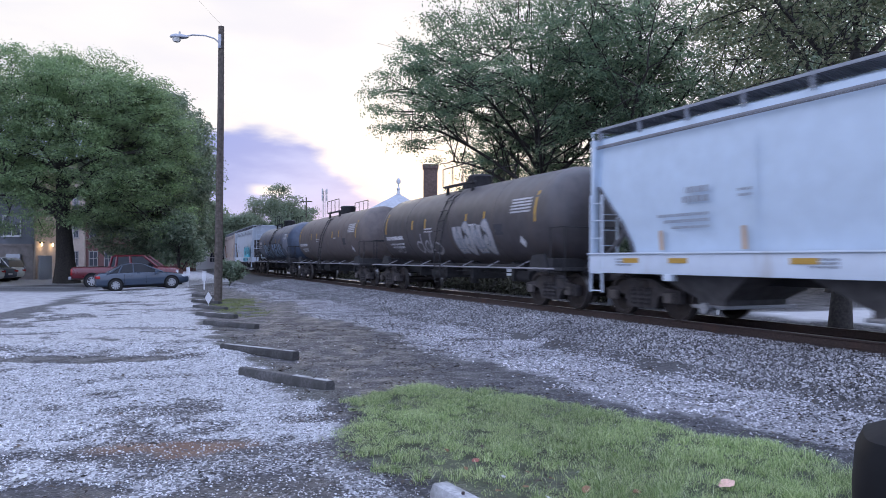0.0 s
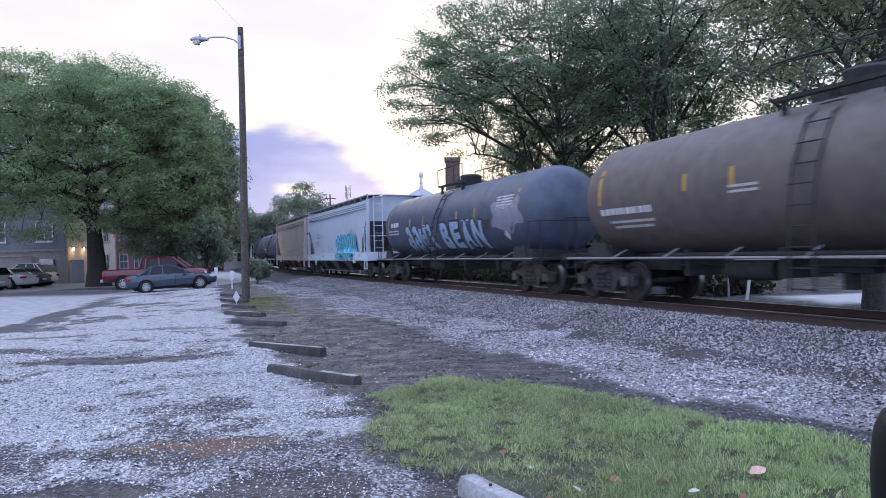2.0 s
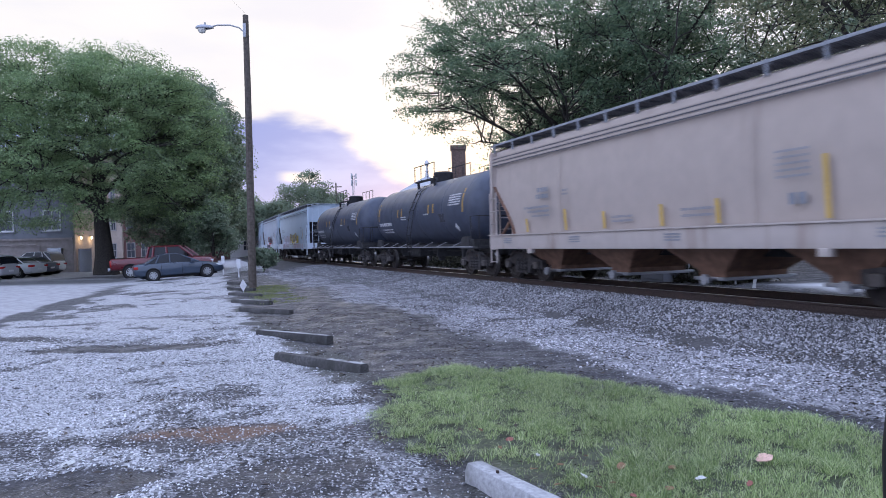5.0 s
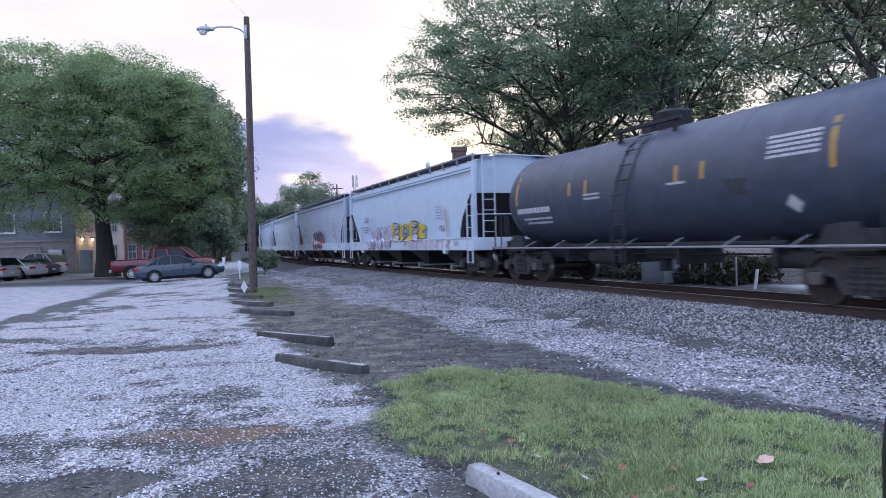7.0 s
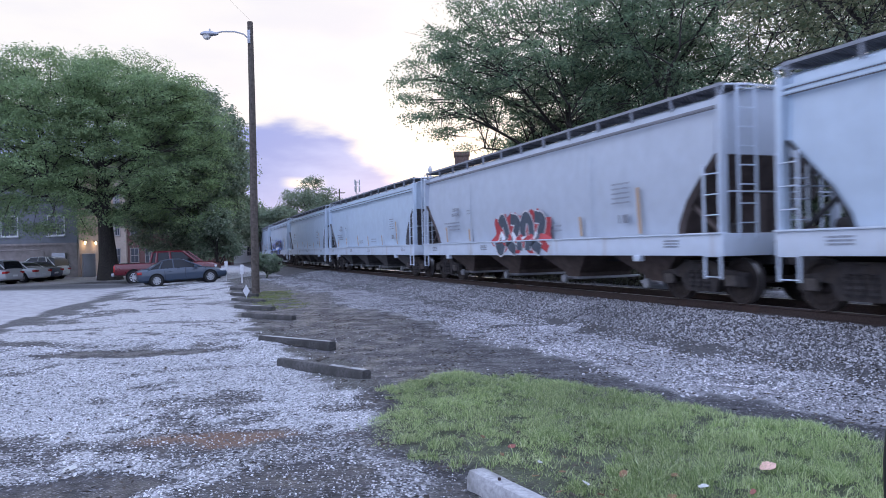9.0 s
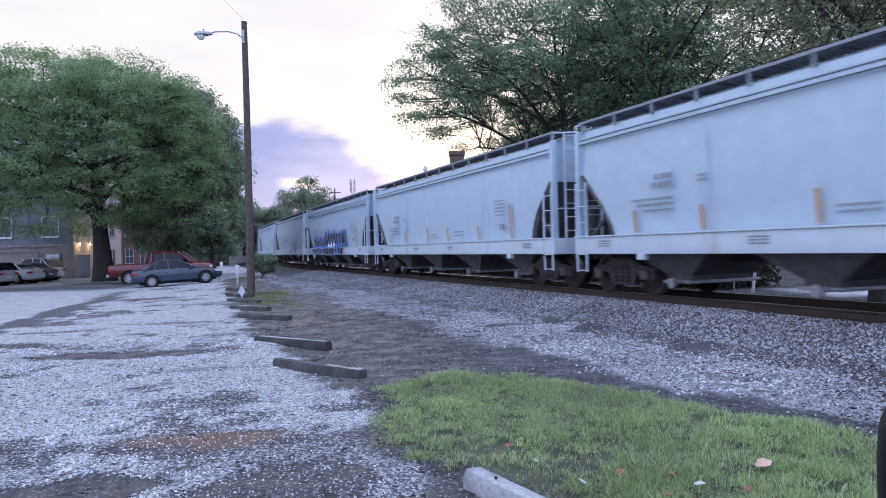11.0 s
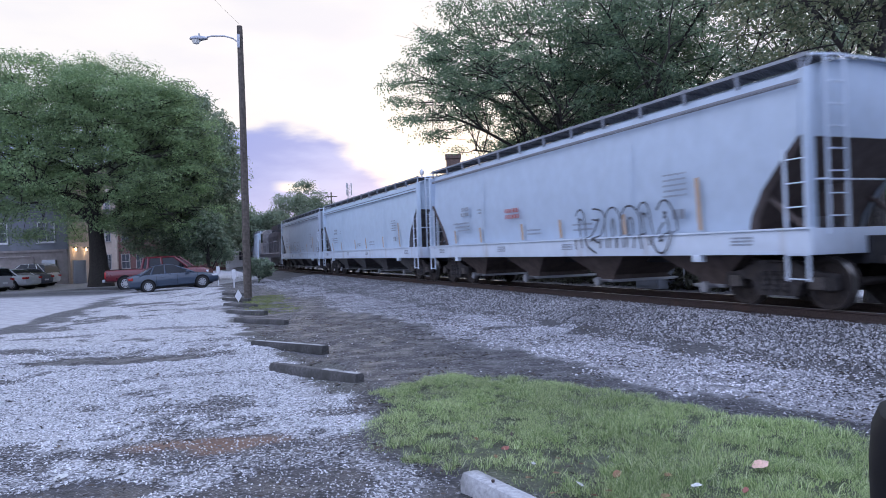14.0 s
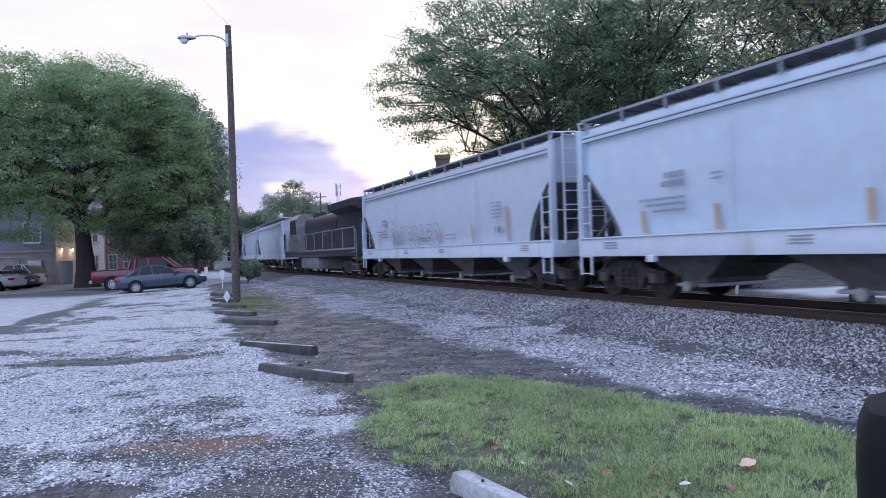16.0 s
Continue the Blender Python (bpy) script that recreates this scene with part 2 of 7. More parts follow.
def on_track(s, lat=0.0, z=0.0):
    o, k = bend(s)
    return U * (s + lat * -k) + NRM * (MID + o + lat) + Vector((0, 0, z))


def track_pose(s, z=RAIL_Z):
    return Matrix.Translation(on_track(s, 0, z)) @ pose(0, 0, 0, 0, 0, HEAD - math.degrees(math.atan(bend(s)[1])))


def run(t):
    """How far the train has come at t seconds."""
    return 14.741 * t - 0.0043 * (t - 8) ** 2 + 0.00092 * (t - 8) ** 3


# ---- ground ----
GRASS = [(-0.57, 8.96), (0.08, 9.39), (1.2, 9.01), (2.01, 8.05), (2.72, 7.3), (3.4, 6.2), (4.0, 5.2), (4.3, 3.2), (1.6, 2.6), (1.0, 4.3), (0.42, 5.0), (-0.26, 5.87), (-0.68, 6.77)]
LOT_EDGE = [(2.5, 2.2), (0.13, 4.64), (-0.25, 5.71), (-0.59, 7.1), (-1.01, 8.26), (-1.93, 10.4), (-2.97, 12.71), (-4.99, 17.73), (-6.28, 21.43), (-12.08, 38.69), (-13.5, 43)]


def poly_dist(px, py, poly, closed=True):
    """Distance to a line of points; for a closed outline negative inside."""
    d = np.full(px.shape, 1e9)
    inside = np.zeros(px.shape, bool)
    n = len(poly)
    for k in range(n if closed else n - 1):
        (ax, ay), (bx, by) = poly[k], poly[(k + 1) % n]
        ex, ey = bx - ax, by - ay
        f = np.clip(((px - ax) * ex + (py - ay) * ey) / (ex * ex + ey * ey), 0, 1)
        d = np.minimum(d, np.hypot(px - ax - f * ex, py - ay - f * ey))
        if closed:
            hit = ((ay > py) != (by > py)) & (px < (bx - ax) * (py - ay) / (by - ay + 1e-12) + ax)
            inside ^= hit
    return np.where(inside, -d, d) if closed else d


def value_noise(px, py, size, seed):
    """Smooth random field in 0..1 with features of the given size."""
    rng = np.random.default_rng(seed)
    tab = rng.random((256, 256))
    x, y = px / size + 1000, py / size + 1000
    i, j = np.floor(x).astype(int), np.floor(y).astype(int)
    u, v = x - i, y - j
    u, v = u * u * (3 - 2 * u), v * v * (3 - 2 * v)
    g = lambda a, b: tab[a % 256, b % 256]
    return (g(i, j) * (1 - u) + g(i + 1, j) * u) * (1 - v) + (g(i, j + 1) * (1 - u) + g(i + 1, j + 1) * u) * v


def rough_noise(px, py, size, seed):
    return sum(value_noise(px, py, size / 2 ** k, seed + k) * 0.5 ** k for k in range(4)) / 1.875


def step(x, a, b):
    f = np.clip((x - a) / (b - a), 0, 1)
    return f * f * (3 - 2 * f)


def blob(px, py, cx, cy, rx, ry, turn=0.0):
    c, s = math.cos(turn), math.sin(turn)
    dx, dy = px - cx, py - cy
    return np.hypot((dx * c + dy * s) / rx, (-dx * s + dy * c) / ry)


def lot_side(px, py):
    """Positive on the parking side of the line of wheel stops."""
    lx = np.interp(py, [p[1] for p in LOT_EDGE], [p[0] for p in LOT_EDGE])
    return lx - px


def kerb_line(py):
    """Where the gravel meets the wet tar strip along the old pavement."""
    return np.interp(py, [5, 15, 20, 23.3, 28, 33, 36, 48], [-7.0, -9.7, -11.0, -11.9, -13.0, -14.5, -16.5, -18.5])


def ground_zones(px, py):
    """Shares of white chippings, bare dark soil, wet pavement and loose ballast on the ground."""
    q = px * NRM.x + py * NRM.y
    big, mid, fine = rough_noise(px, py, 2.6, 3), rough_noise(px, py, 0.9, 11), rough_noise(px, py, 0.3, 23)
    side = lot_side(px, py)
    white = step(side + (mid - 0.5) * 1.6, -0.25, 0.6)
    soil = np.zeros_like(px)
    for cx, cy, rx, ry, turn, k in ((-5.4, 12.3, 2.0, 0.5, 0.1, 1.2), (-2.2, 6.4, 1.2, 0.45, 0.1, 0.75), (-2.95, 5.05, 1.05, 0.42, 0.1, 1.35), (-0.5, 5.3, 1.5, 0.8, 0.4, 0.5),
                                    (-1.2, 6.0, 1.4, 0.7, 0.2, 0.55), (-4.2, 6.2, 0.7, 0.2, 0.2, 1.1), (-1.1, 5.2, 1.0, 0.5, 0.3, 0.85), (-3.5, 10.4, 1.2, 0.25, 0.2, 0.5), (-8.5, 13.6, 2.2, 0.5, -0.3, 0.7),
                                    (-0.9, 7.7, 0.7, 0.35, 0.0, 0.6), (-6.5, 17.5, 1.8, 0.35, 0.1, 0.5), (-4.6, 14.8, 1.0, 0.3, 0.2, 0.5), (-7.6, 24.0, 1.7, 1.0, 0.4, 0.45), (-11.6, 27.6, 1.9, 0.8, 0.2, 0.8), (-8.9, 16.2, 1.2, 0.4, 0.3, 0.6)):
        soil = np.maximum(soil, k * step(blob(px, py, cx, cy, rx, ry, turn) + (mid - 0.5) * 1.3 + (fine - 0.5) * 0.7, 1.15, 0.6))
    soil = np.maximum(soil, 0.62 * step(big * 0.28 + mid * 0.34 + fine * 0.38, 0.50, 0.62) * step(side, -0.2, 0.8))
    soil = np.maximum(soil, (0.14 + 0.45 * mid) * step(py + (big - 0.5) * 4, 7.4, 5.4))
    q2 = px * NRM.x + py * NRM.y
    soil = np.maximum(soil, step(q2, 13.2, 14.2))
    # trodden soil between the stops and the ballast
    path = step(-side + (mid - 0.5) * 1.4, 0.0, 0.5) * step(6.6 - q + (mid - 0.5) * 1.2, -0.3, 0.5)
    path *= step(py, 4.2, 5.5)
    soil = np.maximum(soil, path)
    spill = step(q + (big - 0.5) * 2.2 + (fine - 0.5) * 1.0, 5.1, 6.3) * step(-side, -0.2, 0.8) * step(q, 14.0, 13.0)
    # a strip of bare brown soil along the grass, between it and the spilled stones
    rim = poly_dist(px, py, GRASS) + (mid - 0.5) * 0.7 + (fine - 0.5) * 0.3
    strip = step(rim, 0.75, 0.35) * step(-side, 0.2, 1.0)
    spill = spill * (1 - 0.9 * strip)
    soil = np.maximum(soil, strip)
    # patches of dark earth lying through the spilled stones
    patch = step(rough_noise(px * 0.8 + py * 0.3, py * 2.2 - px * 0.8, 1.1, 67), 0.56, 0.66) * step(q, 9.2, 8.2) * step(-side, 0.0, 1.0)
    spill = spill * (1 - 0.85 * patch)
    soil = np.maximum(soil, 0.9 * patch)
    # old pavement and wet asphalt on the far left of the lot
    kerb_x = kerb_line(py)
    pave = step(kerb_x - px + (mid - 0.5) * 0.9 + (fine - 0.5) * 0.5, 0.0, 0.3)
    pave = np.maximum(pave, step(-px * 0.8 + py * 0.6 + (mid - 0.5) * 1.0, 38.5, 39.5) * step(q, 5, 3))
    pave = np.maximum(pave, step(py, 49, 50.5) * step(q, 2, 0))
    # bare earth round the foot of the oak
    earth = step(blob(px, py, -21.0, 45.0, 4.2, 2.6, 0.1) + (mid - 0.5) * 0.5, 1.1, 0.8)
    pave, soil = pave * (1 - earth), np.maximum(soil, earth)
    along = px * U.x + py * U.y
    road = step(q + (mid - 0.5), 16.0, 17.0) * step(along + (mid - 0.5) * 2, 15.8, 14.2)
    return white, soil, pave, spill, road, big, mid, fine


def ground_height(px, py):
    q = px * NRM.x + py * NRM.y
    near = step(np.hypot(px, py), 60, 30)
    z = ((rough_noise(px, py, 1.8, 3) - 0.5) * 0.10 + (rough_noise(px, py, 0.4, 51) - 0.5) * 0.035) * near
    z = z + 0.12 * step(px, -15.2, -12.2) * step(py, 32, 38) * step(q, 6, 3)
    return z + 0.22 * step(q, 13.5, 17.0)


def ground_material():
    m = bpy.data.materials.new("gravel_lot_ground")
    m.use_nodes = True
    nt = m.node_tree
    N, L = nt.nodes.new, nt.links.new
    p = nt.nodes["Principled BSDF"]
    tc = N("ShaderNodeTexCoord")

    def attr(name):
        a = N("ShaderNodeAttribute")
        a.attribute_name = name
        return a.outputs["Fac"]

    def noise_tex(scale, detail=4):
        n = N("ShaderNodeTexNoise")
        n.inputs["Scale"].default_value, n.inputs["Detail"].default_value = scale, detail
        L(tc.outputs["Object"], n.inputs["Vector"])
        return n.outputs[0]

    def mix(f, a, b):
        k = N("ShaderNodeMix")
        k.data_type = "RGBA"
        for i, v in ((0, f), (6, a), (7, b)):
            if isinstance(v, (int, float)):
                k.inputs[i].default_value = v
            elif isinstance(v, tuple):
                k.inputs[i].default_value = (*v, 1)
            else:
                L(v, k.inputs[i])
        return k.outputs[2]

    def ramp(sock, a, b, lo=0.0, hi=1.0):
        k = N("ShaderNodeMapRange")
        for i, v in enumerate((a, b, lo, hi)):
            k.inputs[i + 1].default_value = v
        L(sock, k.inputs[0])
        return k.outputs[0]

    def calc(op, a, b):
        k = N("ShaderNodeMath")
        k.operation, k.use_clamp = op, True
        for i, v in enumerate((a, b)):
            if isinstance(v, (int, float)):
                k.inputs[i].default_value = v
            else:
                L(v, k.inputs[i])
        return k.outputs[0]

    vor = N("ShaderNodeTexVoronoi")
    vor.inputs["Scale"].default_value = 38
    L(tc.outputs["Object"], vor.inputs["Vector"])
    bw = N("ShaderNodeRGBToBW")
    L(vor.outputs["Color"], bw.inputs[0])
    stone = bw.outputs[0]
    n1, n2, n3 = noise_tex(9), noise_tex(60), noise_tex(2.2, 6)
    chip = mix(ramp(stone, 0.1, 0.9), (0.16, 0.16, 0.168), (0.58, 0.58, 0.60))
    chip = mix(ramp(n1, 0.57, 0.68), chip, (0.12, 0.115, 0.11))
    soil = mix(ramp(n1, 0.35, 0.7), (0.020, 0.019, 0.021), (0.064, 0.061, 0.067))
    soil = mix(ramp(calc("MULTIPLY", stone, n2), 0.37, 0.47), soil, (0.24, 0.24, 0.26))
    soil = mix(calc("MULTIPLY", attr("rusty"), 0.8), soil, (0.17, 0.095, 0.06))
    bal = mix(ramp(stone, 0.1, 0.95), (0.085, 0.083, 0.088), (0.50, 0.49, 0.515))
    bal = mix(ramp(n1, 0.6, 0.75), bal, (0.09, 0.085, 0.085))
    pave = mix(ramp(n3, 0.4, 0.62), (0.40, 0.395, 0.41), (0.30, 0.295, 0.305))
    pave = mix(attr("tar"), pave, mix(ramp(n1, 0.3, 0.7), (0.055, 0.054, 0.058), (0.10, 0.10, 0.105)))
    road = mix(ramp(n3, 0.35, 0.65), (0.66, 0.66, 0.68), (0.54, 0.54, 0.56))
    far = mix(ramp(n3, 0.35, 0.65), (0.10, 0.11, 0.07), (0.16, 0.15, 0.12))
    # chippings thin out into the soil stone by stone
    wmask = ramp(calc("SUBTRACT", attr("white"), calc("MULTIPLY", calc("SUBTRACT", stone, 0.0), 0.35)), 0.05, 0.45)
    col = mix(wmask, mix(0.25, soil, far), chip)
    smask = ramp(calc("SUBTRACT", attr("spill"), calc("MULTIPLY", stone, 0.4)), 0.02, 0.4)
    dark = ramp(calc("SUBTRACT", attr("soil"), calc("MULTIPLY", stone, 0.42)), 0.02, 0.42)
    col = mix(dark, col, soil)
    col = mix(smask, col, bal)
    col = mix(attr("pave"), col, pave)
    col = mix(attr("road"), col, road)
    col = mix(attr("turf"), col, mix(ramp(n1, 0.35, 0.65), (0.035, 0.040, 0.020), (0.07, 0.085, 0.04)))
    L(col, p.inputs["Base Color"])
    wet = ramp(calc("MULTIPLY", attr("soil"), ramp(n3, 0.3, 0.7)), 0.2, 0.8, 0.9, 0.5)
    L(wet, p.inputs["Roughness"])
    b = N("ShaderNodeBump")
    b.inputs["Strength"].default_value, b.inputs["Distance"].default_value = 0.9, 0.02
    L(calc("ADD", vor.outputs["Distance"], calc("MULTIPLY", n1, 0.6)), b.inputs["Height"])
    L(b.outputs[0], p.inputs["Normal"])
    return m


def build_ground():
    def axis(lo, hi, fine, far):
        a = list(np.arange(lo, hi, fine))
        s, g = fine, []
        v = hi
        while v < far:
            g.append(v)
            s *= 1.22
            v += s
        g.append(far)
        s, h, v = fine, [], lo
        while v > -far:
            s *= 1.22
            v -= s
            h.append(v)
        return np.array(sorted(h) + a + g)

    xs, ys = axis(-14, 11, 0.085, 2500), axis(3.2, 24, 0.085, 2500)
    gx, gy = np.meshgrid(xs, ys)
    px, py = gx.ravel(), gy.ravel()
    z = ground_height(px, py)
    white, soil, pave, spill, road, big, mid, fine = ground_zones(px, py)
    z -= 0.05 * soil * step(np.hypot(px, py), 60, 30) * 0.6
    far = step(np.hypot(px + 10, py - 25), 45, 65)
    white, soil, spill = white * (1 - far), soil * (1 - far), spill * (1 - far)
    n, k = len(ys), len(xs)
    idx = np.arange(n * k).reshape(n, k)
    faces = np.stack([idx[:-1, :-1], idx[:-1, 1:], idx[1:, 1:], idx[1:, :-1]], -1).reshape(-1, 4)
    me = soup("ground", np.stack([px, py, z], 1), faces, ground_material(), True)
    turf = step(poly_dist(px, py, GRASS) + (mid - 0.5) * 0.5, 0.1, -0.25) * 0.92
    rusty = step(blob(px, py, -2.2, 6.5, 0.9, 0.3, 0.1) + (fine - 0.5) * 1.5, 1.1, 0.5)
    kx = kerb_line(py)
    tar = step(kx - px + (mid - 0.5) * 0.3, 1.15, 0.95) * step(py, 36, 32)
    tar = np.maximum(tar, step(py + (mid - 0.5) * 2, 35, 37) * step(py + (mid - 0.5) * 2, 45, 42))
    for name, v in (("tar", tar), ("white", white), ("soil", soil), ("pave", pave), ("spill", spill), ("road", road), ("turf", turf), ("rusty", rusty)):
        me.attributes.new(name, "FLOAT", "POINT").data.foreach_set("value", v.astype(np.float32))
    tagged(new("ground", me), "white gravel and dark wet soil parking lot ground", "ground", kind="structure")


build_ground()


def sweep(bm, outline, s0, s1, ds):
    """Draw a cross-section of (sideways, height) points out along the track."""
    rings, s = [], s0
    while s <= s1 + 1e-6:
        rings.append([on_track(s, a, b) for a, b in outline])
        s += ds
    bm_rings(bm, rings)


def build_track():
    bed = thing("railway_track", "single railway track with rusty rails on grey ballast", "railway track", kind="structure")
    bm = bmesh.new()
    sweep(bm, [(-4.2, -0.1), (-3.9, 0.0), (-3.2, 0.07), (-2.3, 0.19), (-1.75, 0.265), (-1.3, 0.285), (0, 0.285), (1.3, 0.285), (1.75, 0.265), (3.4, 0.1), (3.4, -0.1)], -30, 330, 3)
    part("ballast_bed", bm, M["ballast"], bed, "grey ballast bed, darkened for the shade between stones")
    for side in (-1, 1):
        bm = bmesh.new()
        c = side * 0.7525
        sweep(bm, [(c + a, b) for a, b in ((-0.07, 0.287), (-0.07, 0.3), (-0.012, 0.318), (-0.012, 0.415), (-0.036, 0.428), (-0.036, 0.453), (0.036, 0.453), (0.036, 0.428), (0.012, 0.415), (0.012, 0.318), (0.07, 0.3), (0.07, 0.287))], -30, 330, 3)
        rail = part("rail", bm, M["rail"], bed, "rust-brown steel rail")
        bm = bmesh.new()
        sweep(bm, [(c - 0.03, 0.4535), (c - 0.03, 0.459), (c + 0.03, 0.459), (c + 0.03, 0.4535)], -30, 330, 3)
        part("rail_head", bm, M["railtop"], rail, "worn bright running surface")
    bm = bmesh.new()
    bm_box(bm, -0.115, 0.115, -1.3, 1.3, 0.14, 0.294, 0.012)
    tie = mesh_of("sleeper", bm, M["tie"])
    rng = random.Random(5)
    for k in range(270):
        s = -14 + k * 0.535
        ob = part("sleeper", tie, None, bed)
        ob.matrix_basis = track_pose(s + rng.uniform(-0.02, 0.02), rng.uniform(-0.008, 0.006)) @ pose(0, rng.uniform(-0.05, 0.05), 0, 0, 0, rng.uniform(-1, 1))
    return bed


track_bed = build_track()


def stone_cloud(name, pts, sizes, material, seed, flat=0.65):
    """Many small angular stones as one mesh: jittered six-faced lumps."""
    rng = np.random.default_rng(seed)
    base = np.array([(1, 0.1, -0.2), (-0.1, 1, -0.2), (-1, -0.1, -0.2), (0.1, -1, -0.2), (0.35, 0.1, 0.95), (-0.35, -0.1, 0.95)], float)
    tri = np.array([(0, 1, 4), (1, 5, 4), (1, 2, 5), (2, 3, 5), (3, 4, 5), (3, 0, 4)])
    n = len(pts)
    v = base[None] * rng.uniform(0.6, 1.25, (n, 6, 1)) + rng.uniform(-0.35, 0.35, (n, 6, 3))
    a = rng.uniform(0, math.tau, n)
    c, s = np.cos(a)[:, None], np.sin(a)[:, None]
    t = rng.uniform(-0.5, 0.5, n)[:, None]
    x, y, z = v[..., 0], v[..., 1], v[..., 2] * flat
    z = z + t * x
    v = np.stack([x * c - y * s, x * s + y * c, z], -1) * sizes[:, None, None] + pts[:, None]
    f = tri[None] + 6 * np.arange(n)[:, None, None]
    return soup(name, v.reshape(-1, 3), f.reshape(-1, 3), material)


M["chips"] = island_shader("white_grey_chippings", [(0.10, 0.10, 0.105), (0.30, 0.30, 0.315), (0.54, 0.54, 0.56), (0.74, 0.74, 0.76)], 0.85)
M["stones"] = island_shader("grey_ballast_stones", [(0.044, 0.043, 0.046), (0.155, 0.151, 0.158), (0.295, 0.288, 0.299), (0.487, 0.480, 0.494)], 0.9)
M["spilled"] = island_shader("pale_spilled_stones", [(0.09, 0.088, 0.094), (0.24, 0.235, 0.25), (0.46, 0.45, 0.475), (0.74, 0.73, 0.75)], 0.85)


def build_stones():
    rng = np.random.default_rng(8)
    # loose chippings of the lot, thickest near by
    n = 175000
    r = 4.2 + 11.5 * rng.random(n) ** 1.25
    a = rng.uniform(-0.62, 0.62, n)
    x, y = r * np.sin(a), r * np.cos(a)
    white, soil, pave, spill, road, *_ = ground_zones(x, y)
    turf = poly_dist(x, y, GRASS)
    keep = (rng.random(n) < np.clip(white * 0.75 * (1 - 0.95 * soil) + 0.018, 0, 1) * (1 - 0.9 * pave)) & ((turf > 0.05) | (rng.random(n) < 0.04)) & (spill < 0.5)
    x, y, r, soil = x[keep], y[keep], r[keep], soil[keep]
    size = rng.uniform(0.0035, 0.012, len(x)) * (0.8 + r / 18)
    z = ground_height(x, y) - 0.03 * soil + size * 0.15
    me = stone_cloud("gravel", np.stack([x, y, z], 1), size, M["chips"], 4)
    tagged(new("gravel", me), "loose white and grey gravel chippings on the lot", "gravel", kind="stuff")
    # ballast stones on the shoulder and their spill
    n = 180000
    s = -1 + 50 * rng.random(n) ** 1.5
    lat = rng.uniform(-7.0, -0.9, n)
    x = U.x * s + NRM.x * (MID + lat)
    y = U.y * s + NRM.y * (MID + lat)
    bed = np.interp(lat, [-4.2, -3.9, -3.2, -2.3, -1.75, -1.3, 0], [-0.1, 0.0, 0.07, 0.19, 0.265, 0.285, 0.285])
    spill = ground_zones(x, y)[3]
    keep = rng.random(n) < np.where(lat > -3.3, 1.0, spill * 0.95) * (1 - 0.72 * step(s, 13, 32))
    gap = rough_noise(x, y, 0.8, 77)
    keep &= ((lat > -3.3) | (gap < 0.74)) & (poly_dist(x, y, GRASS) > 0.05)
    x, y, bed, lat, s = x[keep], y[keep], bed[keep], lat[keep], s[keep]
    size = rng.uniform(0.014, 0.031, len(x)) * np.where(lat > -3.4, 1.0, 0.72) * (0.85 + s / 60)
    z = np.maximum(bed, ground_height(x, y)) + size * 0.2
    off = np.array([bend(k)[0] for k in s])
    x, y = x + NRM.x * off, y + NRM.y * off
    low = (lat < -3.65 + (rough_noise(x, y, 0.9, 83) - 0.5) * 1.6) & (s + 6 * rough_noise(x, y, 2.0, 84) < 20)
    p = np.stack([x, y, z], 1)
    me = stone_cloud("ballast_stones", p[~low], size[~low], M["stones"], 6, 0.75)
    tagged(new("ballast_stones", me), "angular grey ballast stones beside the track", "ballast", kind="stuff")
    me = stone_cloud("spilled_stones", p[low], size[low], M["spilled"], 7, 0.6)
    tagged(new("spilled_stones", me), "pale stones spilled at the foot of the ballast", "ballast", kind="stuff")


build_stones()


def blades(name, x, y, z, h, wide, lean, material, seed, way=None):
    """Bent tapered grass blades as one mesh; way: the direction that each leans in."""
    rng = np.random.default_rng(seed)
    n = len(x)
    a, b = rng.uniform(0, math.tau, n), rng.uniform(0, math.tau, n)
    if way is not None:
        b = way + rng.normal(0, 0.5, n)
    l = lean * rng.random(n) * h
    base = np.stack([x, y, z], 1)
    side = np.stack([np.cos(a), np.sin(a), 0 * a], 1) * wide[:, None]
    tip = np.stack([np.cos(b) * l, np.sin(b) * l, h], 1)
    midp = np.stack([np.cos(b) * l * 0.3, np.sin(b) * l * 0.3, h * 0.6], 1)
    v = np.stack([base - side, base + side, base + midp + side * 0.7, base + midp - side * 0.7, base + tip], 1)
    f = np.array([(0, 1, 2), (0, 2, 3), (3, 2, 4)])[None] + 5 * np.arange(n)[:, None, None]
    return soup(name, v.reshape(-1, 3), f.reshape(-1, 3), material)


M["grass"] = island_shader("fresh_grass", [(0.170, 0.227, 0.104), (0.308, 0.391, 0.173), (0.488, 0.577, 0.277), (0.679, 0.721, 0.461)], 0.5, 0.5)
M["dullgrass"] = island_shader("short_dull_grass", [(0.13, 0.16, 0.06), (0.18, 0.22, 0.08), (0.25, 0.27, 0.12)], 0.7, 0.3)


M["tuft"] = island_shader("long_grass_blades", [(0.127, 0.185, 0.080), (0.265, 0.360, 0.150), (0.445, 0.546, 0.242), (0.700, 0.742, 0.484)], 0.45, 0.5)


